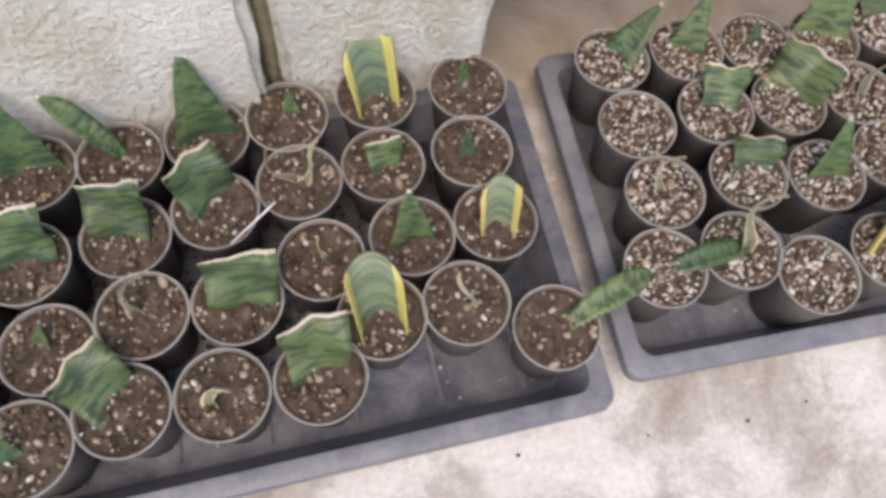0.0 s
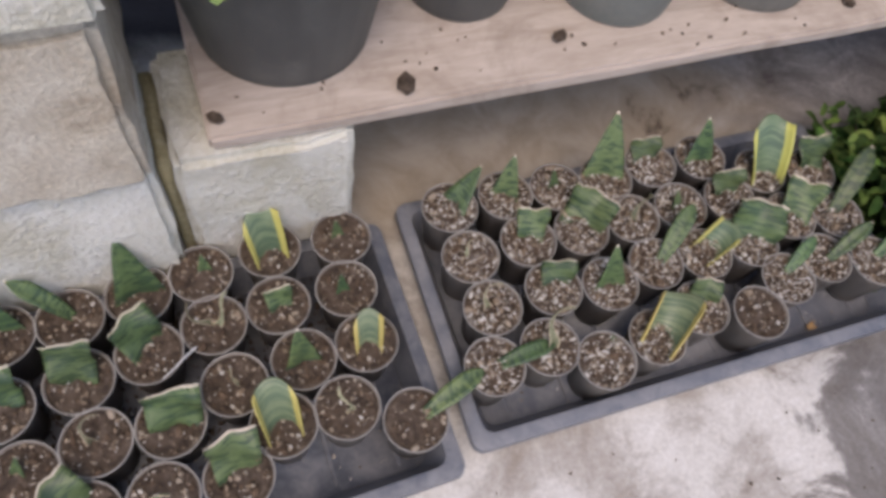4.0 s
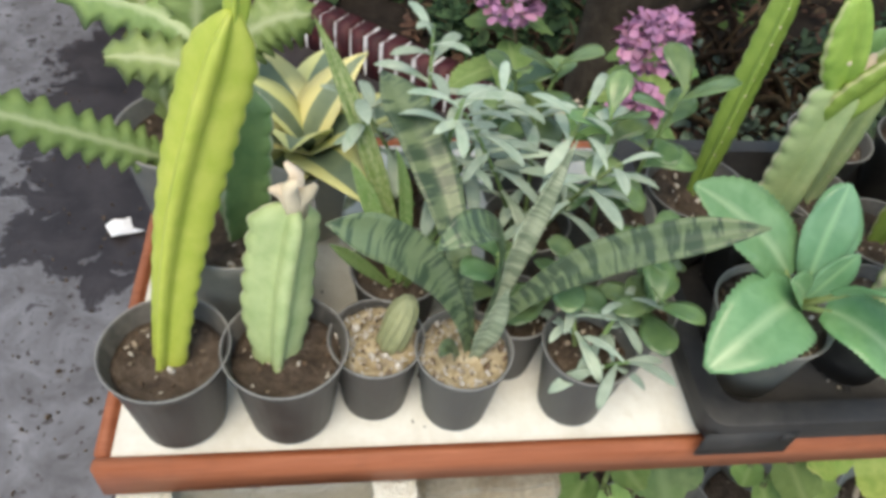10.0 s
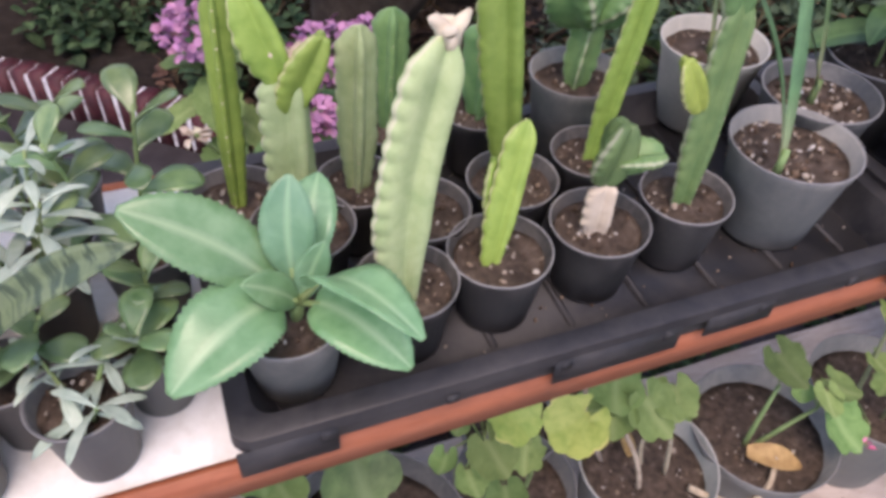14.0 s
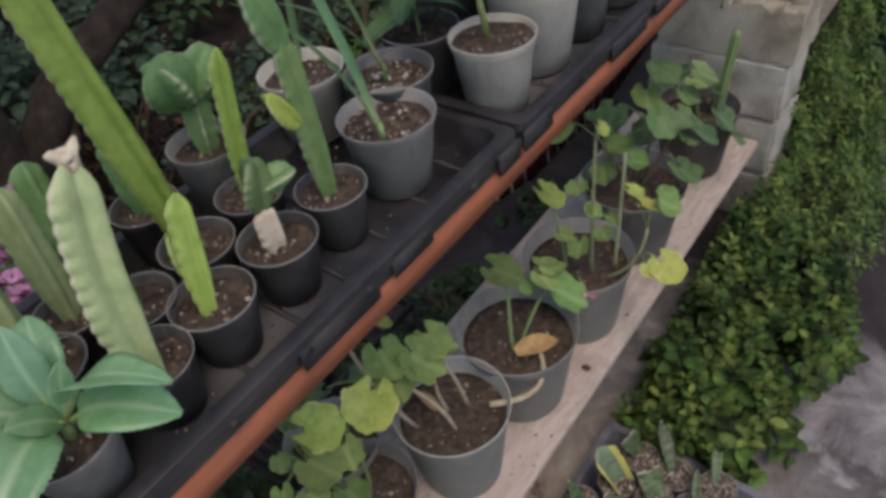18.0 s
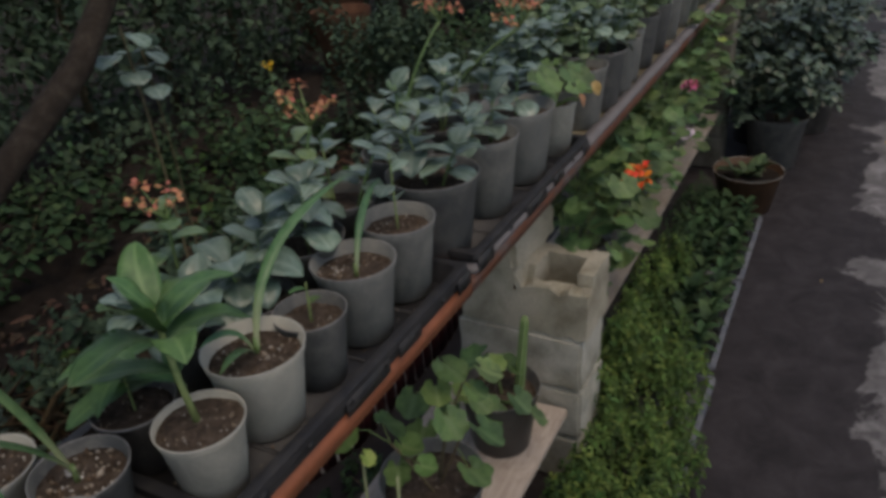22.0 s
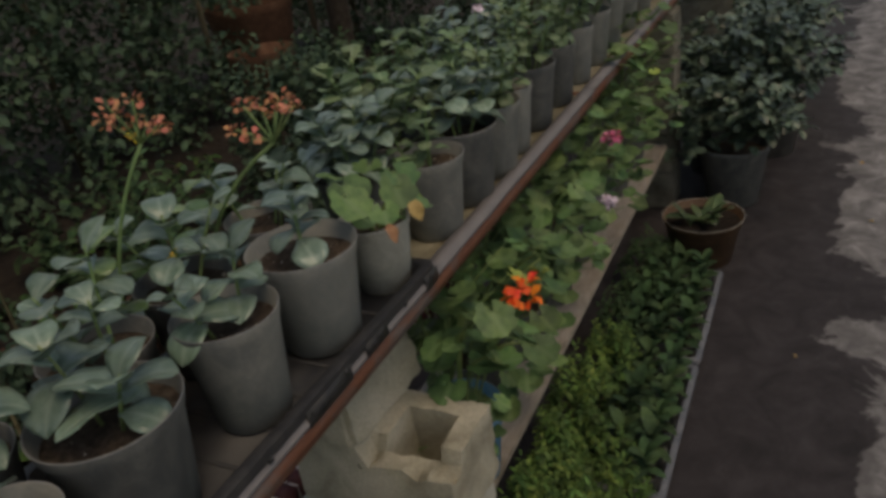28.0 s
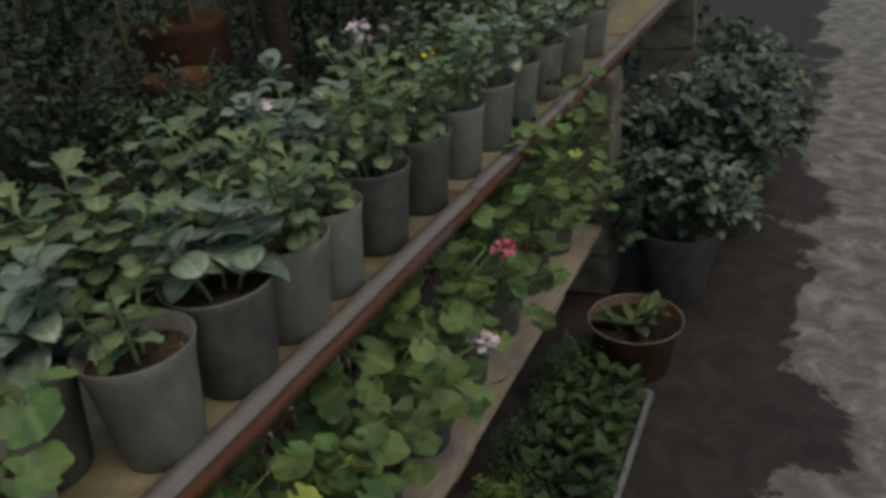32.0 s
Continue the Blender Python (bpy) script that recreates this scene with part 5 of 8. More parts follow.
def cactus(x, y, z, r, h, potm, tip, width, skin, ribs=3, label="", depth=0.6, scallop=0.10, waves=7, side=(0, 0, 0), base=None, branches=(), callus=False, fill=0.84, n_grit=40, grow=0.35, sharp=4.5, turn=0.0):
    """A potted ribbed cactus whose stem runs from the soil to the given tip (world), with optional branches."""
    t, rs, s = potted("potted_cactus", x, y, z, r, h, potm, label, "potted cactus", "cacti on the bench", n_grit=n_grit, fill=fill, rz=0)
    o = Vector((x, y, z))
    b = Vector(base) - o if base else Vector((0, 0, s - 0.01))
    b.z = s - 0.01
    pts = line(b, Vector(tip) - o, 88, side=side)
    ws = [width * (0.55 + 0.45 * min(1, i / 88 / grow)) * (1 if i < 76 else 1 - 0.8 * ((i - 76) / 12.0) ** 2) for i in range(89)]
    n_waves = max(5, round((pts[-1] - pts[0]).length / 0.0165))
    front = 0.45 if ribs == 3 else 1.0
    face = radians(turn - 95 + 34 * math.sin(x * 57 + y * 31))
    place("stem", stem_mesh("stem", L[skin], pts, [w * 1.12 for w in ws], ribs, max(depth, 0.72) if ribs == 3 else depth, 0.075, n_waves, sharp=2.6 if ribs == 3 else sharp, turn=face, twist=0.3, front=front), t)
    spines(t, pts, [w * 1.12 for w in ws], n_waves, face, 0.3, ribs, front)
    if callus:
        bm = bmesh.new()
        for k in range(4):
            a = k * 1.6 + x * 40
            q = Vector(tip) - o
            u = 1.0 if "pink tip" in label else 0.5
            tube(bm, [q + Vector((0, 0, -0.014)), q + Vector((0.004 * math.cos(a), 0.004 * math.sin(a), 0.004)), q + Vector((0.010 * math.cos(a), 0.007 * math.sin(a), (0.010 + 0.010 * (k % 2)) * u)), q + Vector((0.016 * math.cos(a + 0.5), 0.010 * math.sin(a + 0.5), (0.014 + 0.014 * (k % 2)) * u))], [0.008, 0.007, 0.0055, 0.0022], 6)
        part("callus", bm, L["callus"], t, "dried pale callus")
    for p, q, w, sk in branches:
        pp = line(Vector(p) - o, Vector(q) - o, 24)
        w2 = [w * 1.2 * max(0.12, math.sqrt(1 - ((i - 12.5) / 12.9) ** 2)) for i in range(25)]
        place("branch", stem_mesh("branch", L[sk], pp, [w * 1.1 for w in w2], ribs, max(depth, 0.72) if ribs == 3 else depth, 0.08, 6, sharp=2.6, turn=face + 0.3, front=front), t)
    return t


cactus(0.142, 1.300, BT, 0.047, 0.095, "black", (0.208, 1.385, 1.470), 0.048, "cactus_yellow", 3, "tall wavy yellow-green cactus stem in a black pot", 0.62, 0.07, 6, (-0.010, 0, 0), (0.139, 1.292, 0), grow=0.65, sharp=2.2, turn=14, branches=(((0.208, 1.384, 1.450), (0.218, 1.400, 1.560), 0.018, "cactus_yellow"),))
cactus(0.229, 1.300, BT, 0.047, 0.095, "black", (0.240, 1.345, 1.350), 0.053, "cactus_pale", 3, "pale flat cactus with scalloped edge and dried pink tip", 0.66, 0.10, 7, turn=10, side=(-0.003, 0, 0), base=(0.222, 1.292, 0), callus=True)
t, rs, s = potted("potted_cactus", 0.298, 1.312, BT, 0.0375, 0.085, "black", "small finger cactus in a pot topped with tan gravel", "potted cactus", "cacti on the bench", "gravel", 0.9, 190, 0.0036, rz=0)
pts = line((0.01, 0.0, s - 0.005), (0.024, 0.004, s + 0.052), 10)
place("stem", stem_mesh("stem", L["stem_pale"], pts, [0.020, 0.024, 0.026, 0.026, 0.026, 0.026, 0.025, 0.024, 0.022, 0.018, 0.008], 8, 0.15, 0.05, 9), t)

# snake plant with long arching leaves
t, rs, s = potted("snake_plant", 0.366, 1.300, BT, 0.0385, 0.085, "grey_dark", "small grey pot of banded snake plant with long spreading leaves", "potted plant", "", "gravel", 0.9, 190, 0.0036, rz=0)
for a, b, c, w, k, o, fo, up in (
        ((0.370, 1.302, 1.226), (0.345, 1.300, 1.360), (0.263, 1.284, 1.392), 0.034, "snake_band", "sword", 0.30, (0.3, -0.75, 0.6)),
        ((0.376, 1.304, 1.226), (0.396, 1.308, 1.420), (0.330, 1.277, 1.374), 0.028, "snake_band", "sword", 0.30, (0.3, -0.2, 0.9)),
        ((0.372, 1.314, 1.226), (0.360, 1.375, 1.340), (0.305, 1.500, 1.352), 0.042, "snake_band", "sword", 0.40, (0.1, -0.7, 0.7)),
        ((0.380, 1.308, 1.226), (0.412, 1.318, 1.338), (0.545, 1.279, 1.392), 0.031, "snake_band", "sword", 0.45, (0, -0.6, 0.8)),
        ((0.382, 1.316, 1.226), (0.405, 1.340, 1.320), (0.439, 1.373, 1.386), 0.019, "snake_pale", "strap", 0.5, (0, -0.8, 0.5)),
        ((0.360, 1.296, 1.226), (0.350, 1.290, 1.262), (0.342, 1.276, 1.258), 0.016, "snake_band", "strap", 0.5, (0, -0.4, 0.9)),
        ((0.374, 1.298, 1.224), (0.380, 1.292, 1.270), (0.386, 1.290, 1.322), 0.022, "snake_pale", "strap", 0.4, (0, -1, 0.2))):
    arc_leaf(t, a, b, c, w * 0.86, k, o, fold=fo, up=up, wave=0.10, n=22)
# narrow spotted aloe leaves behind it
t, rs, s = potted("aloe", 0.318, 1.385, BT, 0.040, 0.085, "black", "black pot of narrow white-spotted aloe leaves", "potted plant", "", rz=0)
for a, b, c, w in (((0.325, 1.378, 1.225), (0.295, 1.440, 1.335), (0.249, 1.540, 1.378), 0.017), ((0.318, 1.375, 1.225), (0.330, 1.400, 1.300), (0.312, 1.405, 1.350), 0.011), ((0.312, 1.372, 1.225), (0.280, 1.365, 1.270), (0.262, 1.352, 1.300), 0.011), ((0.324, 1.372, 1.225), (0.336, 1.360, 1.270), (0.345, 1.350, 1.310), 0.010), ((0.314, 1.380, 1.225), (0.300, 1.400, 1.290), (0.278, 1.412, 1.330), 0.015), ((0.328, 1.384, 1.225), (0.350, 1.410, 1.280), (0.372, 1.420, 1.310), 0.014)):
    arc_leaf(t, a, b, c, w, "spotted", "strap", fold=0.6, up=(0, -0.7, 0.7), n=14, nu=4)


def branchy(t, rs, s, kind, stems, per, ln, hgt, spread, stem_r=0.0022, skin="stem_green", el=(10, 60), top=True):
    """Upright stems with leaves all along them; every leaf a part."""
    for i in range(stems):
        a = 6.283 * i / stems + R.uniform(-0.5, 0.5)
        q = R.uniform(0.1, 0.6) * rs if stems > 1 else 0.0
        b = Vector((q * math.cos(a), q * math.sin(a), s - 0.006))
        hh = hgt * R.uniform(0.75, 1.1)
        e = b + Vector((spread * math.cos(a) * R.uniform(0.3, 1), spread * math.sin(a) * R.uniform(0.3, 1), hh))
        pts = bez(b, b.lerp(e, 0.5) + Vector((0, 0, hh * 0.15)), e, 7)
        bm = bmesh.new()
        tube(bm, pts, [stem_r * (1.2 - 0.08 * k) for k in range(8)], 6)
        part("stem", bm, L[skin], t)
        for j in range(per):
            v = 0.25 + 0.75 * (j + 0.5) / per
            p = pts[min(7, int(v * 7))].lerp(pts[min(7, int(v * 7) + 1)], v * 7 % 1)
            place("leaf", pick(kind), t, aim(p, j * 137.5 + i * 40 + R.uniform(-20, 20), el[0] + (el[1] - el[0]) * v ** 2 + R.uniform(-10, 10), ln * R.uniform(0.75, 1.15) * (1 - 0.25 * v), R.uniform(-15, 15)))


def plant(name, x, y, z, r, h, potm, label, kind, stems, per, ln, hgt, spread, cat="potted plant", group="", **kw):
    fill = kw.pop("fill", 0.84)
    n_grit = kw.pop("n_grit", 40)
    t, rs, s = potted(name, x, y, z, r, h, potm, label, cat, group, fill=fill, n_grit=n_grit)
    branchy(t, rs, s, kind, stems, per, ln, hgt, spread, **kw)
    return t


GS = "succulents on the bench"
plant("potted_succulent", 0.468, 1.300, BT, 0.038, 0.085, "grey_dark", "small grey pot of blue-grey spoon-leaved succulent", "spoon", 3, 7, 0.050, 0.045, 0.05, "potted succulent", GS, el=(0, 50))
plant("potted_succulent", 0.415, 1.345, BT, 0.034, 0.08, "black", "small black pot of broad grey-green succulent", "jade", 2, 6, 0.05, 0.07, 0.03, "potted succulent", GS)
plant("potted_succulent", 0.520, 1.345, BT, 0.036, 0.08, "grey_dark", "glossy jade plant in a small dark pot", "jade", 2, 7, 0.050, 0.085, 0.03, "potted succulent", GS)
plant("potted_succulent", 0.440, 1.440, BT, 0.040, 0.085, "black", "leggy silver-blue succulent with narrow spreading leaves", "spoon", 4, 13, 0.060, 0.13, 0.07, "potted succulent", GS, el=(5, 45))
plant("potted_succulent", 0.345, 1.470, BT, 0.042, 0.085, "black", "leggy silver-blue succulent with narrow spreading leaves", "spoon", 4, 13, 0.062, 0.16, 0.07, "potted succulent", GS, el=(5, 45))
plant("potted_succulent", 0.525, 1.455, BT, 0.042, 0.085, "grey_dark", "tall jade-like succulent with rounded upright leaves", "jade", 2, 8, 0.060, 0.15, 0.04, "potted succulent", GS)
plant("potted_succulent", 0.455, 1.560, BT, 0.042, 0.085, "black", "dark rounded-leaf succulent in a black pot", "jade", 2, 7, 0.055, 0.10, 0.05, "potted succulent", GS)

# variegated agave in gravel
t, rs, s = potted("agave", 0.237, 1.520, BT, 0.046, 0.10, "grey_light", "yellow-striped agave rosette in a gravel-topped pot", "potted succulent", GS, "gravel", 0.9, 150, 0.004)
for i in range(11):
    place("leaf", pick("agave"), t, aim((0, 0, s + 0.002), i * 137.5, 22 + 58 * (i / 11), R.uniform(0.125, 0.15) * (1 - 0.12 * i / 11), R.uniform(-10, 10)))

# grey pot with a stout cut cactus
t = cactus(0.190, 1.400, BT, 0.060, 0.135, "grey", (0.200, 1.420, 1.395), 0.046, "cactus_dark", 4, "stout green cactus cutting in a large grey pot", 0.4, 0.08, 5, callus=True)
def zigzag_mesh(name, material, pts, w, thick=0.007, face=(0.1, -0.9, 0.45)):
    """A flat, thick cactus arm along a line, with deep pointed teeth on both edges and a raised midrib."""
    face = Vector(face).normalized()
    bm = bmesh.new()
    rows = []
    m = len(pts)
    for k, p in enumerate(pts):
        d = (pts[min(k + 1, m - 1)] - pts[max(k - 1, 0)]).normalized()
        s_ = d.cross(face).normalized()
        f = s_.cross(d)
        grow = (0.35 + 0.65 * min(1, k / 10)) * (1 if k < m - 4 else 0.75 - 0.15 * (k - m + 4))
        l_ = w / 2 * grow * (1.22, 1.06, 0.74, 0.86)[k % 4]
        r_ = w / 2 * grow * (1.22, 1.06, 0.74, 0.86)[(k + 2) % 4]
        lean = d * w * 0.12
        rows.append([bm.verts.new(q) for q in (p - s_ * l_ + lean, p - s_ * l_ * 0.5 + f * thick * 0.5, p + f * thick, p + s_ * r_ * 0.5 + f * thick * 0.5, p + s_ * r_ + lean, p + s_ * r_ * 0.5 - f * thick * 0.5, p - f * thick * 0.7, p - s_ * l_ * 0.5 - f * thick * 0.5)])
    for a, b in zip(rows, rows[1:]):
        for i in range(8):
            bm.faces.new((a[i], a[(i + 1) % 8], b[(i + 1) % 8], b[i]))
    bm.faces.new(rows[0][::-1])
    bm.faces.new(rows[-1])
    bmesh.ops.recalc_face_normals(bm, faces=bm.faces)
    uvl = bm.loops.layers.uv.new("UVMap")
    across = {q: ((0.04, 0.3, 0.5, 0.7, 0.96, 0.7, 0.5, 0.3)[i], k / m) for k, row in enumerate(rows) for i, q in enumerate(row)}
    for face_ in bm.faces:
        for lp in face_.loops:
            lp[uvl].uv = across[lp.vert]
    return to_mesh(name, bm, material)


# fishbone cactus with toothed arms
t, rs, s = potted("fishbone_cactus", 0.125, 1.530, BT, 0.058, 0.115, "grey_dark", "fishbone cactus with long zigzag toothed arms", "potted cactus", "cacti on the bench", rz=0)
o = t.matrix_basis.translation
for a, b, c, w, up in (
        ((0.135, 1.53, 1.25), (0.215, 1.52, 1.39), (0.030, 1.600, 1.356), 0.062, (0.1, -0.8, 0.6)), ((0.140, 1.53, 1.25), (0.200, 1.51, 1.36), (0.078, 1.530, 1.338), 0.050, (0.1, -0.8, 0.6)),
        ((0.140, 1.54, 1.25), (0.150, 1.55, 1.36), (0.165, 1.560, 1.460), 0.066, (0, -1, 0.2)), ((0.145, 1.53, 1.25), (0.170, 1.54, 1.38), (0.246, 1.550, 1.372), 0.060, (0, -0.9, 0.5)),
        ((0.120, 1.50, 1.25), (0.080, 1.48, 1.29), (-0.020, 1.450, 1.352), 0.048, (0, -0.7, 0.7)), ((0.120, 1.54, 1.25), (0.100, 1.56, 1.34), (0.110, 1.590, 1.440), 0.050, (0, -1, 0.3))):
    pts = [p - o for p in bez(a, b, c, 44)]
    place("arm", zigzag_mesh("arm", L["fishbone"], pts, w * 0.8, face=up), t, None, "flat pale zigzag-toothed arm")

# kalanchoe in the black tray
t, rs, s = potted("kalanchoe", 0.632, 1.325, TT, 0.050, 0.085, "grey", "broad-leaved kalanchoe with toothed blue-green leaves in a grey pot", "potted succulent", GS, fill=0.9, rz=0)
bm = bmesh.new()
tube(bm, [(0.006, 0, s - 0.01), (0.008, -0.004, s + 0.012), (0.009, -0.009, s + 0.030)], [0.006, 0.006, 0.004], 8)
part("stem", bm, L["stem_green"], t)
for b, c, w, up in (
        ((0.590, 1.335, 1.335), (0.529, 1.353, 1.360), 0.060, (0.1, -0.5, 0.85)), ((0.640, 1.335, 1.330), (0.652, 1.354, 1.362), 0.043, (-0.2, -0.9, 0.4)),
        ((0.662, 1.350, 1.318), (0.680, 1.388, 1.330), 0.044, (-0.3, -0.8, 0.5)), ((0.672, 1.275, 1.345), (0.706, 1.205, 1.322), 0.054, (0.3, 0.1, 0.95)),
        ((0.595, 1.285, 1.310), (0.537, 1.252, 1.270), 0.068, (-0.2, -0.45, 0.85)), ((0.672, 1.278, 1.290), (0.706, 1.226, 1.262), 0.060, (0.2, -0.5, 0.8)),
        ((0.625, 1.302, 1.300), (0.600, 1.296, 1.318), 0.030, (0, -0.6, 0.8)), ((0.655, 1.318, 1.295), (0.668, 1.322, 1.318), 0.026, (0, -0.7, 0.7))):
    a = Vector((0.641, 1.316, 1.262))
    b, c = Vector(b), Vector(c)
    d = a.lerp(b, 0.38 if w > 0.04 else 0.15)
    bm = bmesh.new()
    o = t.matrix_basis.translation
    tube(bm, [a - o, a.lerp(d, 0.5) - o, d.lerp(b, 0.15) - o], [0.0032, 0.0028, 0.0022], 6)
    part("petiole", bm, L["stem_green"], t)
    arc_leaf(t, d, b, c, w * 0.98, "kalanchoe", "blunt", n=40, fold=0.24, up=up, teeth=0.035, thick=0.05, wave=0.05)

# the cactus tray
cactus(0.616, 1.480, TT, 0.050, 0.082, "black", (0.628, 1.490, 1.450), 0.025, "cactus", 3, "thin upright green cactus in a black pot", 0.6, 0.05, 9)
cactus(0.668, 1.425, TT, 0.049, 0.082, "black", (0.672, 1.435, 1.405), 0.048, "cactus_pale", 3, "pale jointed cactus with bright new pads", 0.7, 0.10, 7, branches=(((0.672, 1.433, 1.385), (0.645, 1.440, 1.468), 0.036, "cactus"), ((0.668, 1.430, 1.36), (0.700, 1.425, 1.430), 0.034, "cactus")), callus=True)
cactus(0.738, 1.330, TT, 0.046, 0.082, "black", (0.772, 1.350, 1.462), 0.060, "cactus_pale", 3, "pale toothed cactus with a whitened cut top", 0.62, 0.075, 15, (-0.01, 0, 0), (0.735, 1.325, 0), callus=True, turn=8)
cactus(0.831, 1.340, TT, 0.049, 0.082, "black", (0.862, 1.378, 1.352), 0.036, "cactus", 3, "bright green cactus with a side shoot in a black pot", 0.6, 0.06, 9, base=(0.822, 1.336, 0), branches=(((0.838, 1.36, 1.245), (0.836, 1.378, 1.315), 0.028, "cactus"),))
cactus(0.938, 1.345, TT, 0.049, 0.082, "black", (0.936, 1.348, 1.290), 0.036, "callus", 3, "small grafted cactus with a dark ruffled top on a pale stub", 0.4, 0.05, 4, branches=(((0.935, 1.348, 1.285), (0.945, 1.350, 1.350), 0.044, "cactus_dark"), ((0.940, 1.348, 1.305), (0.985, 1.340, 1.315), 0.034, "cactus_dark")), callus=False)
cactus(1.043, 1.355, TT, 0.047, 0.082, "black", (1.048, 1.372, 1.445), 0.040, "cactus_dark", 3, "blue-green ridged cactus with a young side pad", 0.6, 0.09, 11, branches=(((1.046, 1.371, 1.425), (1.028, 1.385, 1.520), 0.046, "cactus_dark"), ((1.030, 1.36, 1.34), (1.000, 1.365, 1.395), 0.027, "cactus"),))
cactus(0.735, 1.475, TT, 0.042, 0.08, "black", (0.742, 1.478, 1.405), 0.039, "cactus_pale", 3, "slender pale cactus in a black pot", 0.7, 0.09, 9)
cactus(0.782, 1.415, TT, 0.047, 0.082, "black", (0.785, 1.420, 1.330), 0.027, "cactus", 3, "small bright cactus behind the pale one", 0.6, 0.07, 8)
cactus(0.884, 1.430, TT, 0.047, 0.082, "black", (0.842, 1.455, 1.640), 0.050, "cactus", 3, "very tall serrated cactus column leaning over its pot", 0.45, 0.09, 26)
cactus(0.985, 1.445, TT, 0.045, 0.082, "black", (1.018, 1.455, 1.425), 0.031, "cactus", 3, "smooth bright green cactus stem in a black pot", 0.5, 0.03, 7)
cactus(1.012, 1.545, TT, 0.054, 0.115, "grey", (1.020, 1.550, 1.350), 0.034, "cactus_dark", 4, "short dark cactus stump in a grey pot", 0.4, 0.06, 5, branches=(((1.02, 1.55, 1.33), (0.985, 1.555, 1.395), 0.06, "cactus_dark"), ((1.02, 1.55, 1.33), (1.07, 1.55, 1.385), 0.05, "cactus_dark")))
cactus(0.795, 1.560, TT, 0.045, 0.082, "black", (0.80, 1.565, 1.37), 0.038, "cactus_dark", 3, "dark small cactus at the back of the tray", 0.6, 0.1, 6)
cactus(0.900, 1.555, TT, 0.045, 0.082, "black", (0.905, 1.56, 1.34), 0.05, "cactus_dark", 3, "dark small cactus at the back of the tray", 0.6, 0.1, 6)


def straps(name, x, y, z, r, h, potm, label, leaves, cat="potted plant", group="strap-leaved pots", **kw):
    t, rs, s = potted(name, x, y, z, r, h, potm, label, cat, group, rz=0, **kw)
    foot = Vector(leaves[0][0]) - t.matrix_basis.translation
    bm = bmesh.new()
    tube(bm, [foot + Vector((0, 0, -0.012)), foot + Vector((0, 0, 0.022))], [0.0048, 0.0036], 8)
    part("stem", bm, L["stem_green"], t, "pale swollen stem foot")
    for a, b, c, w in leaves:
        arc_leaf(t, a, b, c, w, "aloe", "strap", fold=0.30, n=16, nu=2, up=(0, -0.3, 1))
    return t


straps("strap_plant", 1.172, 1.362, TT, 0.068, 0.112, "grey", "strap-leaved seedling in a dusty grey pot of perlite soil", (((1.138, 1.342, 1.262), (1.148, 1.380, 1.380), (1.130, 1.450, 1.560), 0.017), ((1.140, 1.344, 1.262), (1.100, 1.360, 1.420), (1.000, 1.380, 1.500), 0.016)), n_grit=110, size=0.006)
straps("strap_plant", 1.268, 1.435, TT, 0.066, 0.112, "grey_dark", "strap-leaved seedling in a grey pot behind another", (((1.262, 1.438, 1.262), (1.240, 1.460, 1.420), (1.170, 1.490, 1.560), 0.016), ((1.266, 1.436, 1.262), (1.220, 1.440, 1.380), (1.110, 1.450, 1.440), 0.014)), n_grit=120, size=0.006)
straps("strap_plant", 1.215, 1.565, TT, 0.066, 0.112, "grey_light", "pale dusty pot with a few strap leaves", (((1.212, 1.566, 1.262), (1.200, 1.590, 1.400), (1.150, 1.600, 1.520), 0.014), ((1.216, 1.566, 1.262), (1.240, 1.580, 1.340), (1.250, 1.590, 1.420), 0.012)), n_grit=90, size=0.005)

# ---- second tray: broad-leaved seedlings and strap plants in dusty pots ----
GP = "pots along the bench"
t, rs, s = potted("potted_seedling", 1.398, 1.338, TT, 0.066, 0.125, "grey_light", "broad-leaved seedling in a small dusty grey pot", "potted plant", GP, fill=0.9, n_grit=60, rz=0)
bm = bmesh.new()
tube(bm, [Vector(p) - Vector((1.398, 1.338, TT)) for p in ((1.405, 1.350, 1.265), (1.402, 1.360, 1.340), (1.412, 1.380, 1.405), (1.415, 1.385, 1.450))], [0.0055, 0.005, 0.0045, 0.003], 8)
part("stem", bm, L["stem_green"], t)
for z, b, c, w in ((1.400, (1.350, 1.370, 1.465), (1.262, 1.375, 1.432), 0.056), (1.415, (1.370, 1.375, 1.490), (1.325, 1.365, 1.505), 0.046), (1.425, (1.430, 1.430, 1.500), (1.470, 1.455, 1.515), 0.044),
                   (1.420, (1.470, 1.390, 1.470), (1.565, 1.378, 1.425), 0.052), (1.400, (1.470, 1.350, 1.440), (1.535, 1.330, 1.372), 0.050), (1.395, (1.400, 1.330, 1.450), (1.365, 1.285, 1.420), 0.050),
                   (1.440, (1.420, 1.370, 1.480), (1.445, 1.345, 1.490), 0.030), (1.345, (1.450, 1.400, 1.390), (1.500, 1.430, 1.380), 0.040), (1.350, (1.345, 1.400, 1.400), (1.300, 1.440, 1.385), 0.046), (1.440, (1.400, 1.400, 1.490), (1.385, 1.420, 1.510), 0.030)):
    arc_leaf(t, (1.412, 1.380, z), b, c, w * 1.22, "broad", "oval", fold=0.22, n=14, wave=0.14, thick=0.01)
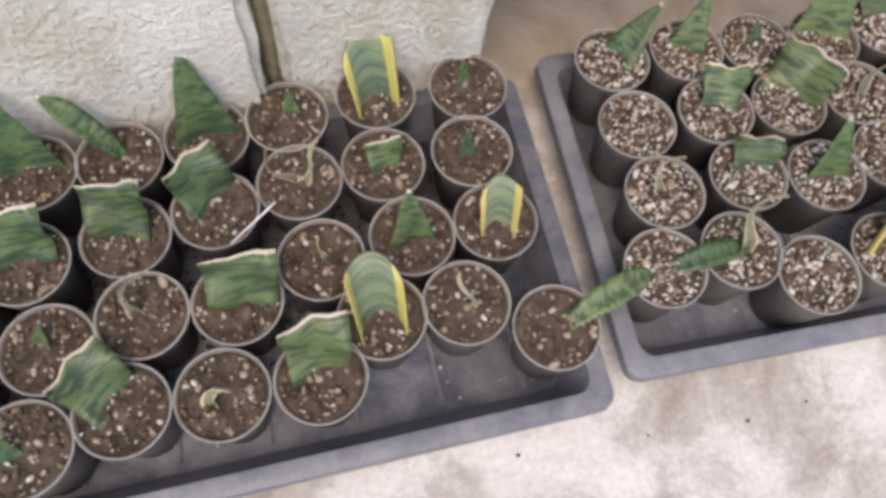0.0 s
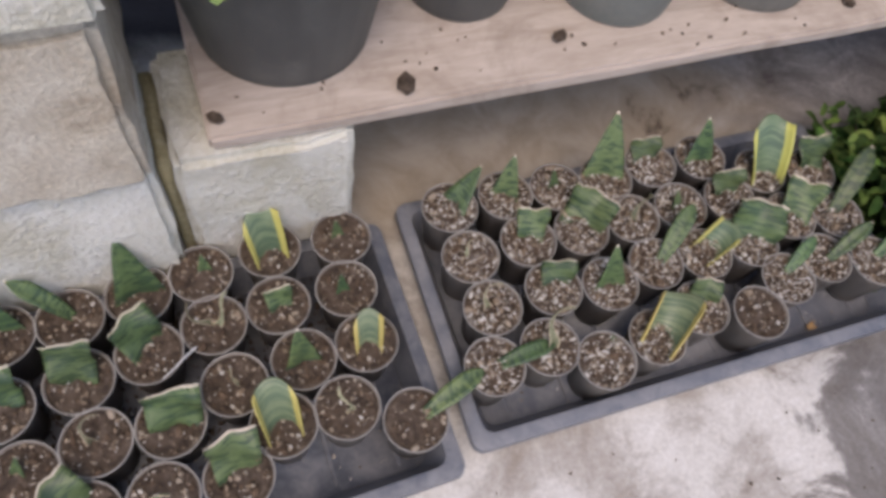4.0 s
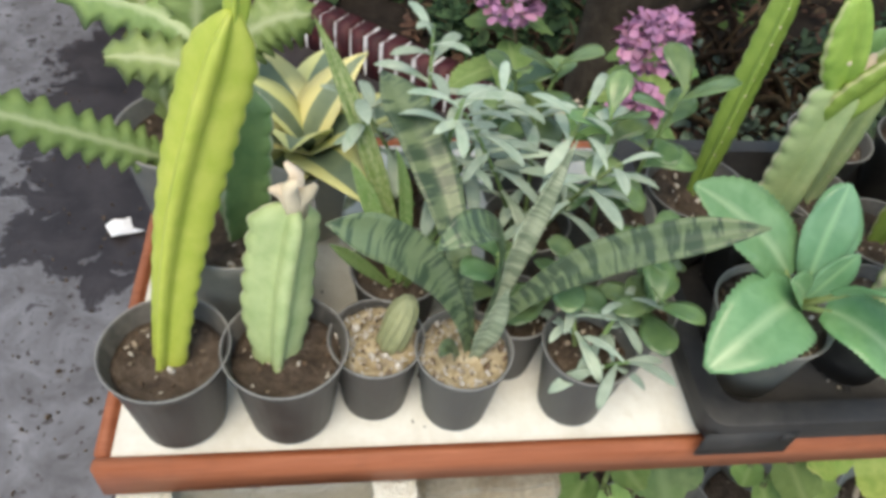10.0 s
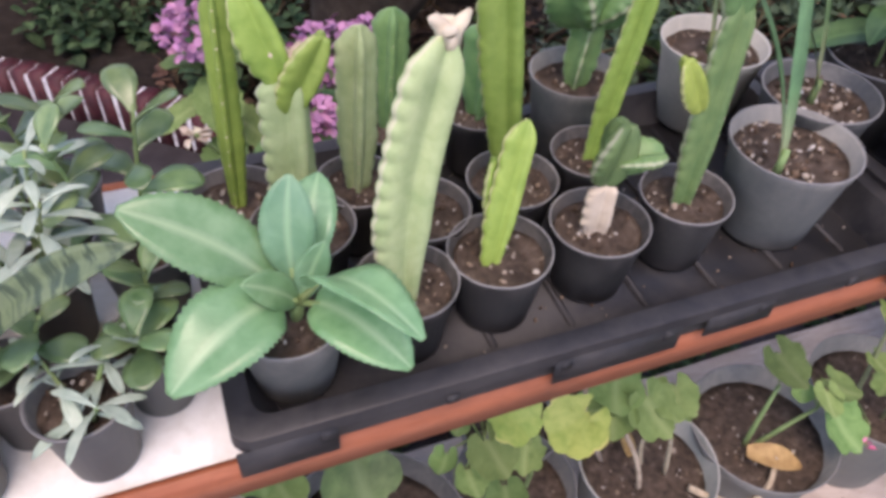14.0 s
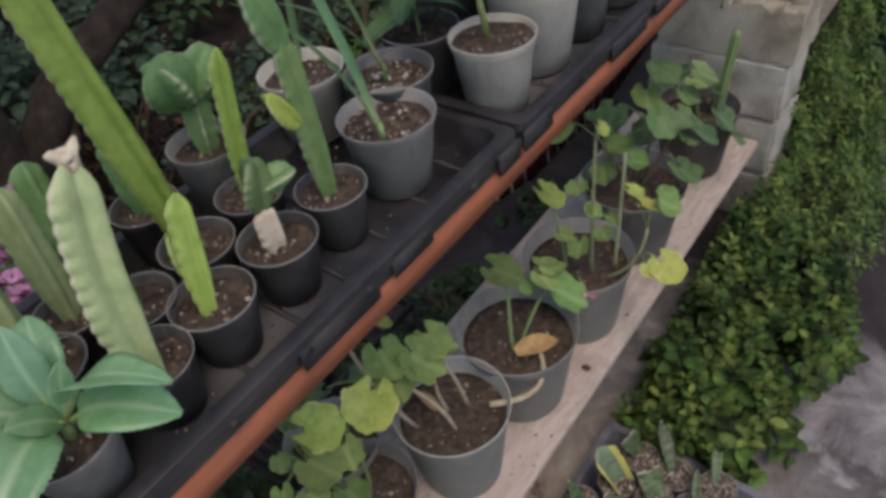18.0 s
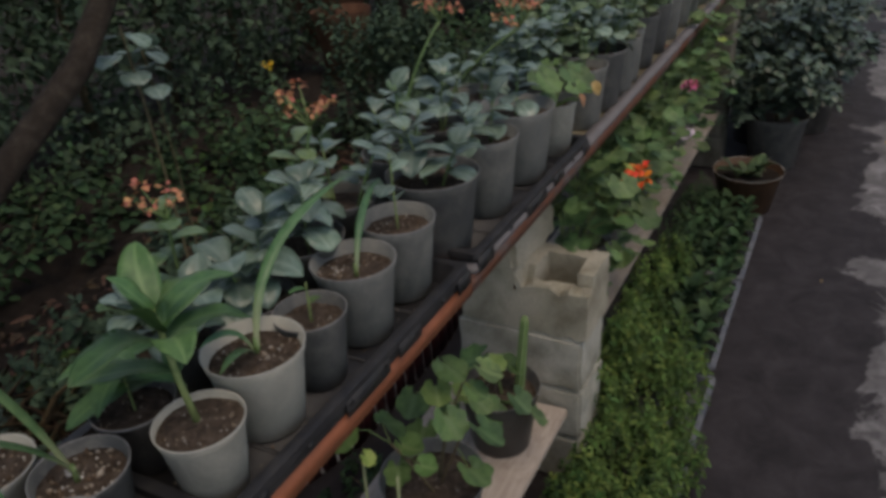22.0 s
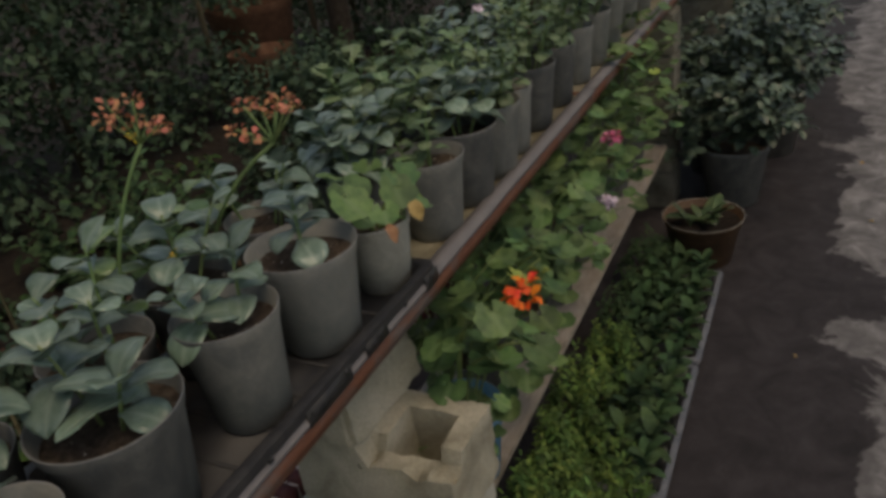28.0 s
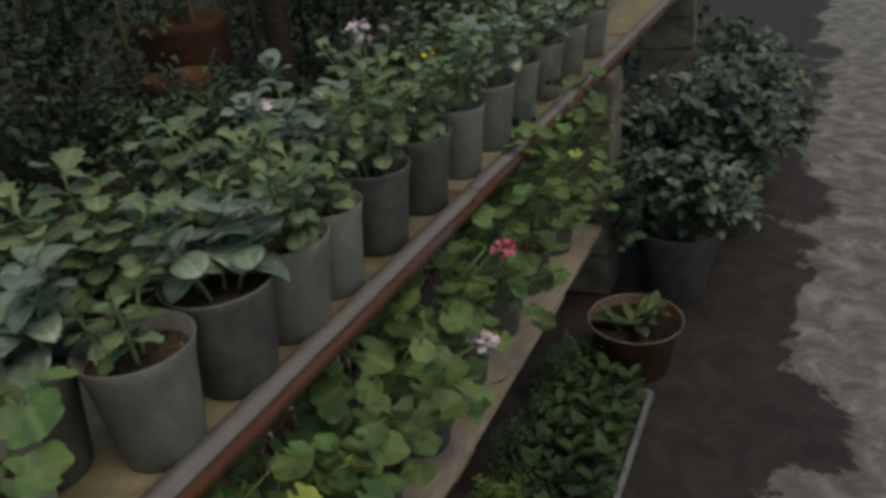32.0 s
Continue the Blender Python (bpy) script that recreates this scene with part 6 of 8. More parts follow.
straps("strap_plant", 1.545, 1.358, TT, 0.082, 0.150, "grey_light", "large dusty pot with one long arching strap-leaved plant", (((1.556, 1.363, 1.292), (1.640, 1.420, 1.450), (1.908, 1.390, 1.452), 0.019), ((1.552, 1.366, 1.292), (1.540, 1.380, 1.360), (1.470, 1.390, 1.345), 0.016), ((1.550, 1.360, 1.292), (1.500, 1.340, 1.350), (1.445, 1.330, 1.330), 0.014)), n_grit=80, size=0.006)
plant("potted_seedling", 1.672, 1.345, TT, 0.064, 0.140, "grey_dark", "bare seedling in a dark grey pot", "broad", 1, 2, 0.05, 0.10, 0.01, "potted plant", GP, n_grit=60)
straps("strap_plant", 1.820, 1.352, TT, 0.080, 0.160, "grey", "grey pot with a short strap-leaved plant", (((1.806, 1.338, 1.298), (1.880, 1.372, 1.410), (2.030, 1.413, 1.390), 0.015),), n_grit=110, size=0.006)
plant("potted_seedling", 1.980, 1.352, TT, 0.077, 0.170, "grey", "tall dusty pot with a thin seedling", "silver", 1, 4, 0.07, 0.16, 0.03, "potted plant", GP, n_grit=110)
plant("potted_seedling", 1.400, 1.480, TT, 0.064, 0.11, "black", "dark pot of broad-leaved seedling in the second row", "broad", 1, 8, 0.11, 0.12, 0.03, "potted plant", GP, el=(0, 40))
plant("potted_seedling", 1.535, 1.525, TT, 0.07, 0.13, "grey_dark", "dark grey pot of silvery seedling", "silver", 2, 8, 0.085, 0.13, 0.05, "potted plant", GP)
plant("potted_seedling", 1.690, 1.480, TT, 0.07, 0.13, "black", "dark pot of broad silvery leaves", "silver", 2, 9, 0.09, 0.13, 0.05, "potted plant", GP)
plant("potted_seedling", 1.860, 1.500, TT, 0.085, 0.16, "grey_dark", "dark grey pot of silvery seedling", "silver", 3, 9, 0.09, 0.14, 0.06, "potted plant", GP)

# ---- third tray and bare board: silvery succulents in large pots ----
for x, y, r, h, pm, stems, per, ln, hg, sp, kd, lb in (
        (2.170, 1.372, 0.104, 0.190, "grey_dark", 2, 7, 0.098, 0.13, 0.07, "silver", "large grey pot of silvery round-leaved succulent"),
        (2.400, 1.355, 0.086, 0.200, "grey", 2, 7, 0.074, 0.12, 0.05, "silver", "tall grey pot of silvery succulent"),
        (2.620, 1.362, 0.102, 0.200, "grey", 1, 9, 0.086, 0.14, 0.02, "silver", "large grey pot with a small silvery succulent"),
        (2.035, 1.530, 0.085, 0.17, "grey_dark", 2, 6, 0.076, 0.15, 0.07, "silver", "grey pot of silvery succulent in the second row"),
        (2.290, 1.530, 0.090, 0.18, "grey_dark", 3, 6, 0.076, 0.16, 0.08, "silver", "grey pot of silvery succulent in the second row"),
        (2.500, 1.540, 0.090, 0.18, "grey_dark", 3, 6, 0.076, 0.17, 0.09, "silver", "grey pot of silvery succulent in the second row"),
        (2.740, 1.530, 0.090, 0.19, "grey", 3, 6, 0.076, 0.17, 0.09, "silver", "grey pot of silvery succulent in the second row"),
        (3.090, 1.345, 0.080, 0.195, "grey", 2, 9, 0.060, 0.12, 0.04, "jade", "grey pot of fresh green leafy plant"),
        (2.985, 1.480, 0.085, 0.19, "grey_dark", 5, 10, 0.085, 0.17, 0.09, "silver", "grey pot of bluish round leaves"),
        (3.275, 1.345, 0.086, 0.200, "grey_dark", 3, 8, 0.085, 0.15, 0.07, "silver", "grey pot of glossy bluish leaves"),
        (3.20, 1.520, 0.085, 0.19, "grey_dark", 5, 10, 0.09, 0.20, 0.09, "broad", "grey pot of dense green leaves"),
        (3.450, 1.345, 0.085, 0.200, "grey", 6, 12, 0.06, 0.17, 0.09, "jade", "grey pot of bushy small-leaved succulent"),
        (3.610, 1.350, 0.070, 0.195, "grey", 4, 9, 0.06, 0.12, 0.06, "jade", "tall grey pot of trailing green leaves"),
        (3.50, 1.520, 0.085, 0.19, "grey_dark", 6, 10, 0.08, 0.22, 0.10, "broad", "grey pot of dense green leaves"),
        (3.815, 1.355, 0.078, 0.200, "grey_dark", 6, 11, 0.065, 0.19, 0.09, "jade", "grey pot of bushy light green plant"),
        (4.045, 1.355, 0.075, 0.200, "grey_dark", 6, 11, 0.065, 0.20, 0.10, "jade", "grey pot of bushy light green plant"),
        (3.80, 1.530, 0.085, 0.19, "grey_dark", 6, 10, 0.07, 0.22, 0.10, "silver", "grey pot of dense greyish leaves"),
        (4.290, 1.355, 0.070, 0.200, "black", 6, 11, 0.06, 0.22, 0.11, "jade", "black pot of bushy plant with pale flowers"),
        (4.15, 1.530, 0.085, 0.19, "black", 6, 11, 0.06, 0.24, 0.12, "jade", "black pot of bushy green plant"),
        (4.53, 1.360, 0.075, 0.200, "black", 6, 11, 0.06, 0.22, 0.11, "silver", "black pot of bushy greyish plant"),
        (4.80, 1.370, 0.075, 0.200, "black", 6, 10, 0.065, 0.22, 0.12, "broad", "black pot of bushy green plant"),
        (5.08, 1.370, 0.075, 0.200, "black", 6, 10, 0.065, 0.22, 0.12, "silver", "black pot of bushy greyish plant"),
        (5.40, 1.370, 0.075, 0.200, "black", 6, 10, 0.065, 0.22, 0.12, "broad", "black pot of bushy green plant"),
        (5.75, 1.370, 0.075, 0.200, "black", 6, 10, 0.065, 0.22, 0.12, "jade", "black pot of bushy green plant"),
        (4.62, 1.540, 0.085, 0.19, "black", 6, 10, 0.07, 0.26, 0.13, "broad", "black pot of tall bushy plant"),
        (5.10, 1.540, 0.085, 0.19, "black", 6, 10, 0.07, 0.26, 0.13, "jade", "black pot of tall bushy plant")):
    far = x > 3.0
    kd = "mum" if far and kd in ("broad", "jade") else kd
    plant("potted_succulent", x, y, TT if x < 2.88 else BT, r * (1.1 if far else 1), h, "grey" if pm == "black" else pm, lb, kd, stems + (1 if far else 0), per, ln * ((0.92 if kd == "mum" else 1.05) if far else 1), hg * (1.1 if far else 1), sp * (1.15 if far else 1), "potted succulent", GP, el=(5, 60), stem_r=0.003, n_grit=26)


def stalk_thing(t, pts, r0, r1, skin, name="stem"):
    bm = bmesh.new()
    n = len(pts)
    tube(bm, pts, [r0 + (r1 - r0) * i / (n - 1) for i in range(n)], 6)
    return part(name, bm, L[skin], t)


def gera(t, rs, s, n, ln, hgt, spread, kind="gera", yellow=0.07, stems=3, lean=(0, 0), stem_skin="stem_green", bushy=False, clear=()):
    """Branching stalks carrying scalloped round leaves on petioles."""
    if bushy:
        joints = bmesh.new()
        for k in range(n):
            a = R.random() * 6.283
            q = Vector((spread * math.sqrt(R.random()) * math.cos(a) + lean[0], spread * 0.8 * math.sqrt(R.random()) * math.sin(a) + lean[1], s + hgt * R.random() ** 0.8))
            if any((q - Vector(c) - Vector((-0.5, -0.55, 0.65)) * f).length < 0.092 for c in clear for f in (-0.05, 0.0, 0.06, 0.13, 0.2, 0.27)):
                continue
            p = Vector((q.x * 0.45, q.y * 0.45, max(s, q.z - 0.07)))
            tube(joints, [p, q], [0.0018, 0.0013], 4)
            az = math.degrees(math.atan2(q.y - 0.02, q.x)) + R.uniform(-70, 70)
            place("leaf", LM["gera_y"][0] if R.random() < yellow else pick(kind), t, aim(q, az, R.uniform(-35, 20), ln * R.uniform(0.6, 1.2), R.uniform(-25, 25)))
        tagged(part("petiole_tangle", joints, L["stem_green"], t), kind="stuff")
        n = stems * 2
    for i in range(stems):
        a = 6.283 * i / stems + R.uniform(-0.6, 0.6)
        b = Vector((rs * 0.4 * math.cos(a), rs * 0.4 * math.sin(a), s - 0.01))
        e = b + Vector((spread * 0.5 * math.cos(a) + lean[0], spread * 0.5 * math.sin(a) + lean[1], hgt * R.uniform(0.6, 1.0)))
        pts = bez(b, b + Vector((lean[0] * 0.2, lean[1] * 0.2, hgt * 0.6)), e, 6)
        stalk_thing(t, pts, 0.0045, 0.003, stem_skin)
        for j in range(n // stems):
            v = 0.35 + 0.65 * (j + 1) / (n // stems)
            p = pts[min(6, int(v * 6))]
            az = j * 137.5 + i * 70 + R.uniform(-25, 25)
            q = p + Vector((math.cos(radians(az)), math.sin(radians(az)), 0.55)).normalized() * R.uniform(0.03, 0.075)
            stalk_thing(t, [p, p.lerp(q, 0.5) + Vector((0, 0, 0.006)), q], 0.0018, 0.0013, "stem_green", "petiole")
            mesh = LM["gera_y"][0] if R.random() < yellow else pick(kind)
            place("leaf", mesh, t, aim(q, az, R.uniform(-25, 12), ln * R.uniform(0.6, 1.15), R.uniform(-22, 22)))


def cluster(t, p, material, n, rad, size, proto="petal", name="flower_head", up=False, label=""):
    """A rounded head of many small florets, one part."""
    mats = []
    for _ in range(n):
        d = Vector((R.gauss(0, 1), R.gauss(0, 1), R.gauss(0, 1))).normalized()
        if up:
            d.z = abs(d.z)
        q = Vector(p) + Vector((d.x, d.y, d.z * 0.85)) * rad * R.uniform(0.72, 1.0)
        mats.append(aim(q, math.degrees(math.atan2(d.y, d.x)) + R.uniform(-60, 60), R.uniform(-20, 70), size * R.uniform(0.7, 1.2), R.uniform(-60, 60)))
    ob = place(name, scatter_mesh(name, L[material], LM[proto][0], mats), t, None, label)
    return tagged(ob, kind="stuff")


# ---- low shelf: geraniums in big pots ----
SZ = 0.3355
SZ2 = 0.4025
GG = "geranium pots on the low shelf"


def gera_pot(x, y, r, h, pm, label, n, ln, hgt, spread, z=SZ, **kw):
    t, rs, s = potted("geranium", x, y, z, r, h, pm, label, "potted geranium", GG, n_grit=30, size=0.006, fill=kw.pop("fill", 0.82), rz=0)
    gera(t, rs, s, n, ln, hgt, spread, **kw)
    return t, rs, s


def sprigs(t, s, leaves, feet, skin="stem_green"):
    """Single scalloped leaves on petioles that spring from a few stems; every place in the world."""
    o = t.matrix_basis.translation
    feet = [[Vector(p) - o for p in f] for f in feet]
    for f in feet:
        pts = bez(f[0], f[1], f[2], 8)
        stalk_thing(t, pts, 0.0050, 0.0032, skin)
    for k, (x, y, z, d, kind) in enumerate(leaves):
        q = Vector((x, y, z)) - o
        pts = min((bez(f[0], f[1], f[2], 8) for f in feet), key=lambda c: min((p - q).length for p in c))
        p = min((p for p in pts if p.z < q.z + 0.02), key=lambda p: (p - q).length, default=pts[0])
        az = math.degrees(math.atan2(q.y - p.y - 0.05, q.x - p.x)) + R.uniform(-25, 25)
        el = R.uniform(-42, -8)
        m = aim((0, 0, 0), az, el, d, R.uniform(-18, 18))
        root = q - m @ Vector((0, 0.40, 0))
        stalk_thing(t, [p, p.lerp(root, 0.55) + Vector((0, 0, 0.012)), root + (m @ Vector((0, 0.08, 0)))], 0.0019, 0.0013, "stem_green", "petiole")
        place("leaf", LM["gera_y"][0] if kind == "y" else LM["nast"][k % 4] if kind == "d" else LM["gera"][k % 4], t, Matrix.Translation(root) @ m)


def shelf_pot(x, y, r, h, pm, label, leaves, feet, skin="stem_green"):
    t, rs, s = potted("geranium", x, y, SZ, r, h, pm, label, "potted geranium", GG, n_grit=60, size=0.006, fill=0.82, rz=0)
    sprigs(t, s, leaves, feet, skin)
    return t, rs, s


shelf_pot(0.716, 1.405, 0.160, 0.225, "grey_dark", "large dark pot of young geranium trailing over its rim", (
    (0.576, 1.360, 0.954, 0.066, "g"), (0.599, 1.340, 0.920, 0.058, "g"), (0.700, 1.400, 0.790, 0.112, "d"), (0.546, 1.330, 0.884, 0.058, "g"), (0.595, 1.320, 0.860, 0.050, "g"), (0.610, 1.310, 0.821, 0.045, "g"),
    (0.649, 1.300, 0.781, 0.050, "g"), (0.671, 1.290, 0.738, 0.062, "g"), (0.627, 1.280, 0.673, 0.052, "g"), (0.622, 1.235, 0.631, 0.080, "g"), (0.637, 1.225, 0.582, 0.062, "g"), (0.719, 1.260, 0.628, 0.058, "g"), (0.732, 1.280, 0.658, 0.040, "g"), (0.689, 1.280, 0.677, 0.044, "g")),
    (((0.66, 1.37, 0.515), (0.60, 1.34, 0.70), (0.585, 1.35, 0.90)), ((0.68, 1.36, 0.515), (0.66, 1.31, 0.62), (0.69, 1.30, 0.74)), ((0.72, 1.40, 0.515), (0.70, 1.41, 0.64), (0.69, 1.42, 0.76))))
shelf_pot(0.700, 1.570, 0.080, 0.20, "black", "dark pot of geranium at the back of the shelf", (
    (0.502, 1.500, 0.858, 0.068, "d"), (0.570, 1.520, 0.834, 0.078, "d"), (0.663, 1.520, 0.875, 0.070, "d"), (0.709, 1.500, 0.818, 0.064, "d"), (0.761, 1.520, 0.861, 0.064, "d"), (0.508, 1.480, 0.809, 0.060, "d"), (0.62, 1.55, 0.90, 0.07, "g"), (0.72, 1.57, 0.92, 0.07, "d")),
    (((0.69, 1.57, 0.49), (0.64, 1.56, 0.70), (0.60, 1.53, 0.85)), ((0.71, 1.57, 0.49), (0.72, 1.56, 0.70), (0.72, 1.53, 0.84))))
shelf_pot(0.975, 1.430, 0.108, 0.205, "grey_dark", "dark grey pot of young geranium with one yellowing leaf", (
    (0.862, 1.450, 0.868, 0.054, "d"), (0.902, 1.450, 0.842, 0.056, "d"), (0.924, 1.400, 0.825, 0.086, "y"), (0.816, 1.380, 0.797, 0.044, "g"), (0.885, 1.370, 0.795, 0.080, "g"), (0.848, 1.360, 0.762, 0.055, "g"),
    (0.944, 1.380, 0.742, 0.062, "g"), (0.908, 1.350, 0.688, 0.066, "g"), (0.874, 1.360, 0.650, 0.040, "g"), (0.850, 1.420, 0.810, 0.034, "g")),
    (((0.95, 1.42, 0.50), (0.92, 1.40, 0.62), (0.89, 1.41, 0.76)), ((0.98, 1.42, 0.50), (0.99, 1.40, 0.62), (0.965, 1.39, 0.70))))
t, rs, s = shelf_pot(1.210, 1.385, 0.122, 0.225, "grey_green", "pale grey-green pot of leggy geranium with bare woody stems", (
    (1.002, 1.360, 0.822, 0.092, "y"), (1.090, 1.400, 0.814, 0.086, "g"), (1.133, 1.360, 0.794, 0.090, "g"), (1.082, 1.380, 0.779, 0.078, "g"), (1.172, 1.360, 0.803, 0.074, "g"), (1.119, 1.420, 0.873, 0.040, "y"), (1.203, 1.380, 0.743, 0.070, "g"), (1.061, 1.480, 0.893, 0.058, "g")),
    (((1.185, 1.36, 0.515), (1.17, 1.36, 0.62), (1.10, 1.38, 0.75)), ((1.245, 1.37, 0.515), (1.23, 1.37, 0.62), (1.19, 1.36, 0.72)), ((1.215, 1.40, 0.515), (1.20, 1.41, 0.58), (1.195, 1.40, 0.64)), ((1.150, 1.43, 0.515), (1.08, 1.46, 0.70), (1.055, 1.47, 0.95))), "stem_bare")
stalk_thing(t, bez((0.05, -0.06, s + 0.02), (0.17, -0.16, s - 0.03), (0.235, -0.06, s + 0.02), 12), 0.007, 0.005, "stem_bare", "bare_stem")
place("leaf", LM["dry"][0], t, aim((-0.01, 0.03, s + 0.01), 80, 25, 0.07))
t, rs, s = shelf_pot(1.452, 1.378, 0.135, 0.225, "grey", "grey pot of geranium with a dry leaf on its soil", (
    (1.455, 1.400, 0.708, 0.100, "g"), (1.570, 1.365, 0.640, 0.080, "g"), (1.560, 1.320, 0.590, 0.105, "g"), (1.510, 1.380, 0.630, 0.040, "g"), (1.525, 1.345, 0.650, 0.070, "g")),
    (((1.420, 1.372, 0.515), (1.43, 1.38, 0.60), (1.455, 1.395, 0.66)), ((1.435, 1.365, 0.515), (1.48, 1.36, 0.57), (1.53, 1.355, 0.61))))
place("leaf", LM["dry"][0], t, aim((-0.055, -0.03, s + 0.025), -35, 8, 0.12, 20), "curled dry tan leaf")
t, rs, s = shelf_pot(1.722, 1.372, 0.132, 0.225, "grey", "grey pot of leggy yellowing geranium", (
    (1.640, 1.400, 0.780, 0.080, "y"), (1.730, 1.322, 0.920, 0.036, "y"), (1.700, 1.362, 0.771, 0.054, "g"), (1.820, 1.210, 0.700, 0.078, "g"), (1.785, 1.235, 0.710, 0.060, "y"), (1.765, 1.260, 0.755, 0.048, "y"),
    (1.680, 1.346, 0.620, 0.058, "g"), (1.700, 1.297, 0.665, 0.044, "g"), (1.740, 1.160, 0.590, 0.085, "y"), (1.710, 1.190, 0.600, 0.042, "y"), (1.670, 1.381, 0.650, 0.052, "g"), (1.720, 1.338, 0.700, 0.050, "g"), (1.740, 1.298, 0.680, 0.042, "g")),
    (((1.710, 1.330, 0.515), (1.715, 1.335, 0.70), (1.730, 1.335, 0.905)), ((1.745, 1.290, 0.515), (1.745, 1.280, 0.68), (1.770, 1.286, 0.850)), ((1.720, 1.300, 0.515), (1.735, 1.220, 0.56), (1.770, 1.225, 0.66)), ((1.700, 1.390, 0.515), (1.68, 1.39, 0.62), (1.655, 1.395, 0.74))), "stem_pale")
cluster(t, (1.60 - 1.722, 1.28 - 1.372, 0.564 - SZ), "hot_pink", 9, 0.007, 0.010, label="single pink geranium bud")
stalk_thing(t, [(-0.03, 0.0, s), (-0.09, -0.06, s + 0.05), (-0.122, -0.092, 0.226)], 0.002, 0.0014, "stem_green", "flower_stalk")
shelf_pot(2.045, 1.382, 0.138, 0.225, "grey_dark", "dark pot of leggy geranium on the plank", (
    (2.020, 1.470, 0.720, 0.095, "d"), (2.060, 1.320, 0.735, 0.100, "d"), (2.080, 1.235, 0.720, 0.098, "d"), (2.020, 1.426, 0.655, 0.082, "g"), (2.170, 1.370, 0.810, 0.100, "d"), (2.210, 1.285, 0.800, 0.090, "d"), (2.020, 1.240, 0.640, 0.090, "d"), (1.900, 1.520, 0.757, 0.080, "y"),
    (2.140, 1.401, 0.745, 0.082, "g"), (2.180, 1.307, 0.750, 0.074, "d"), (1.980, 1.438, 0.601, 0.075, "g"), (1.960, 1.340, 0.680, 0.060, "g")),
    (((2.03, 1.37, 0.515), (2.00, 1.40, 0.62), (1.98, 1.45, 0.70)), ((2.06, 1.37, 0.515), (2.07, 1.33, 0.62), (2.07, 1.30, 0.70)), ((2.08, 1.38, 0.515), (2.12, 1.38, 0.66), (2.18, 1.34, 0.78))), "stem")
t, rs, s = shelf_pot(2.455, 1.375, 0.122, 0.215, "black", "black pot of geranium beside a slim ridged cactus", (
    (2.230, 1.540, 0.600, 0.100, "d"), (2.270, 1.450, 0.540, 0.110, "d"), (2.360, 1.362, 0.520, 0.100, "d"), (2.450, 1.452, 0.620, 0.110, "d"), (2.500, 1.347, 0.600, 0.095, "d"), (2.420, 1.245, 0.500, 0.095, "d"), (2.200, 1.500, 0.520, 0.095, "g"), (2.350, 1.447, 0.560, 0.090, "g"), (2.430, 1.371, 0.640, 0.075, "g"), (2.30, 1.36, 0.600, 0.085, "d"), (2.36, 1.27, 0.590, 0.085, "d")),
    (((2.44, 1.38, 0.51), (2.36, 1.42, 0.56), (2.29, 1.47, 0.58)), ((2.46, 1.37, 0.51), (2.46, 1.38, 0.56), (2.46, 1.39, 0.62)), ((2.43, 1.36, 0.51), (2.40, 1.31, 0.54), (2.37, 1.29, 0.57))))
pts = line((0.03, -0.05, s - 0.01), (0.045, -0.07, s + 0.27), 20)
place("cactus_stem", stem_mesh("cactus_stem", L["cactus_dark"], pts, [0.03] * 19 + [0.026, 0.014], 6, 0.25, 0.04, 9), t, None, "slim ridged green cactus column")
gera_pot(1.03, 1.56, 0.10, 0.20, "grey", "pot of geranium at the back of the shelf", 5, 0.07, 0.20, 0.10, stems=2, kind="nast")

# second plank: trailing geraniums with flowers, a blue pot
potted_blue, rs, s = gera_pot(3.060, 1.350, 0.118, 0.232, "blue", "chipped blue pot with trailing geranium and an orange flower", 60, 0.085, 0.46, 0.20, z=SZ2, stems=6, lean=(0.02, -0.06), bushy=True, kind="nast", yellow=0.02, clear=((0.04, -0.195, 0.59),))
for dx, dy, dz in ((0.0, -0.245, 0.60), (0.035, -0.250, 0.605), (0.018, -0.265, 0.575), (-0.022, -0.235, 0.59)):
    cluster(potted_blue, (dx + 0.03, dy + 0.05, dz), "orange", 8, 0.012, 0.028, label="bright orange bloom")
stalk_thing(potted_blue, bez((0, -0.04, s), (0.02, -0.10, 0.45), (0.035, -0.195, 0.585), 8), 0.003, 0.002, "stem_green", "flower_stalk")
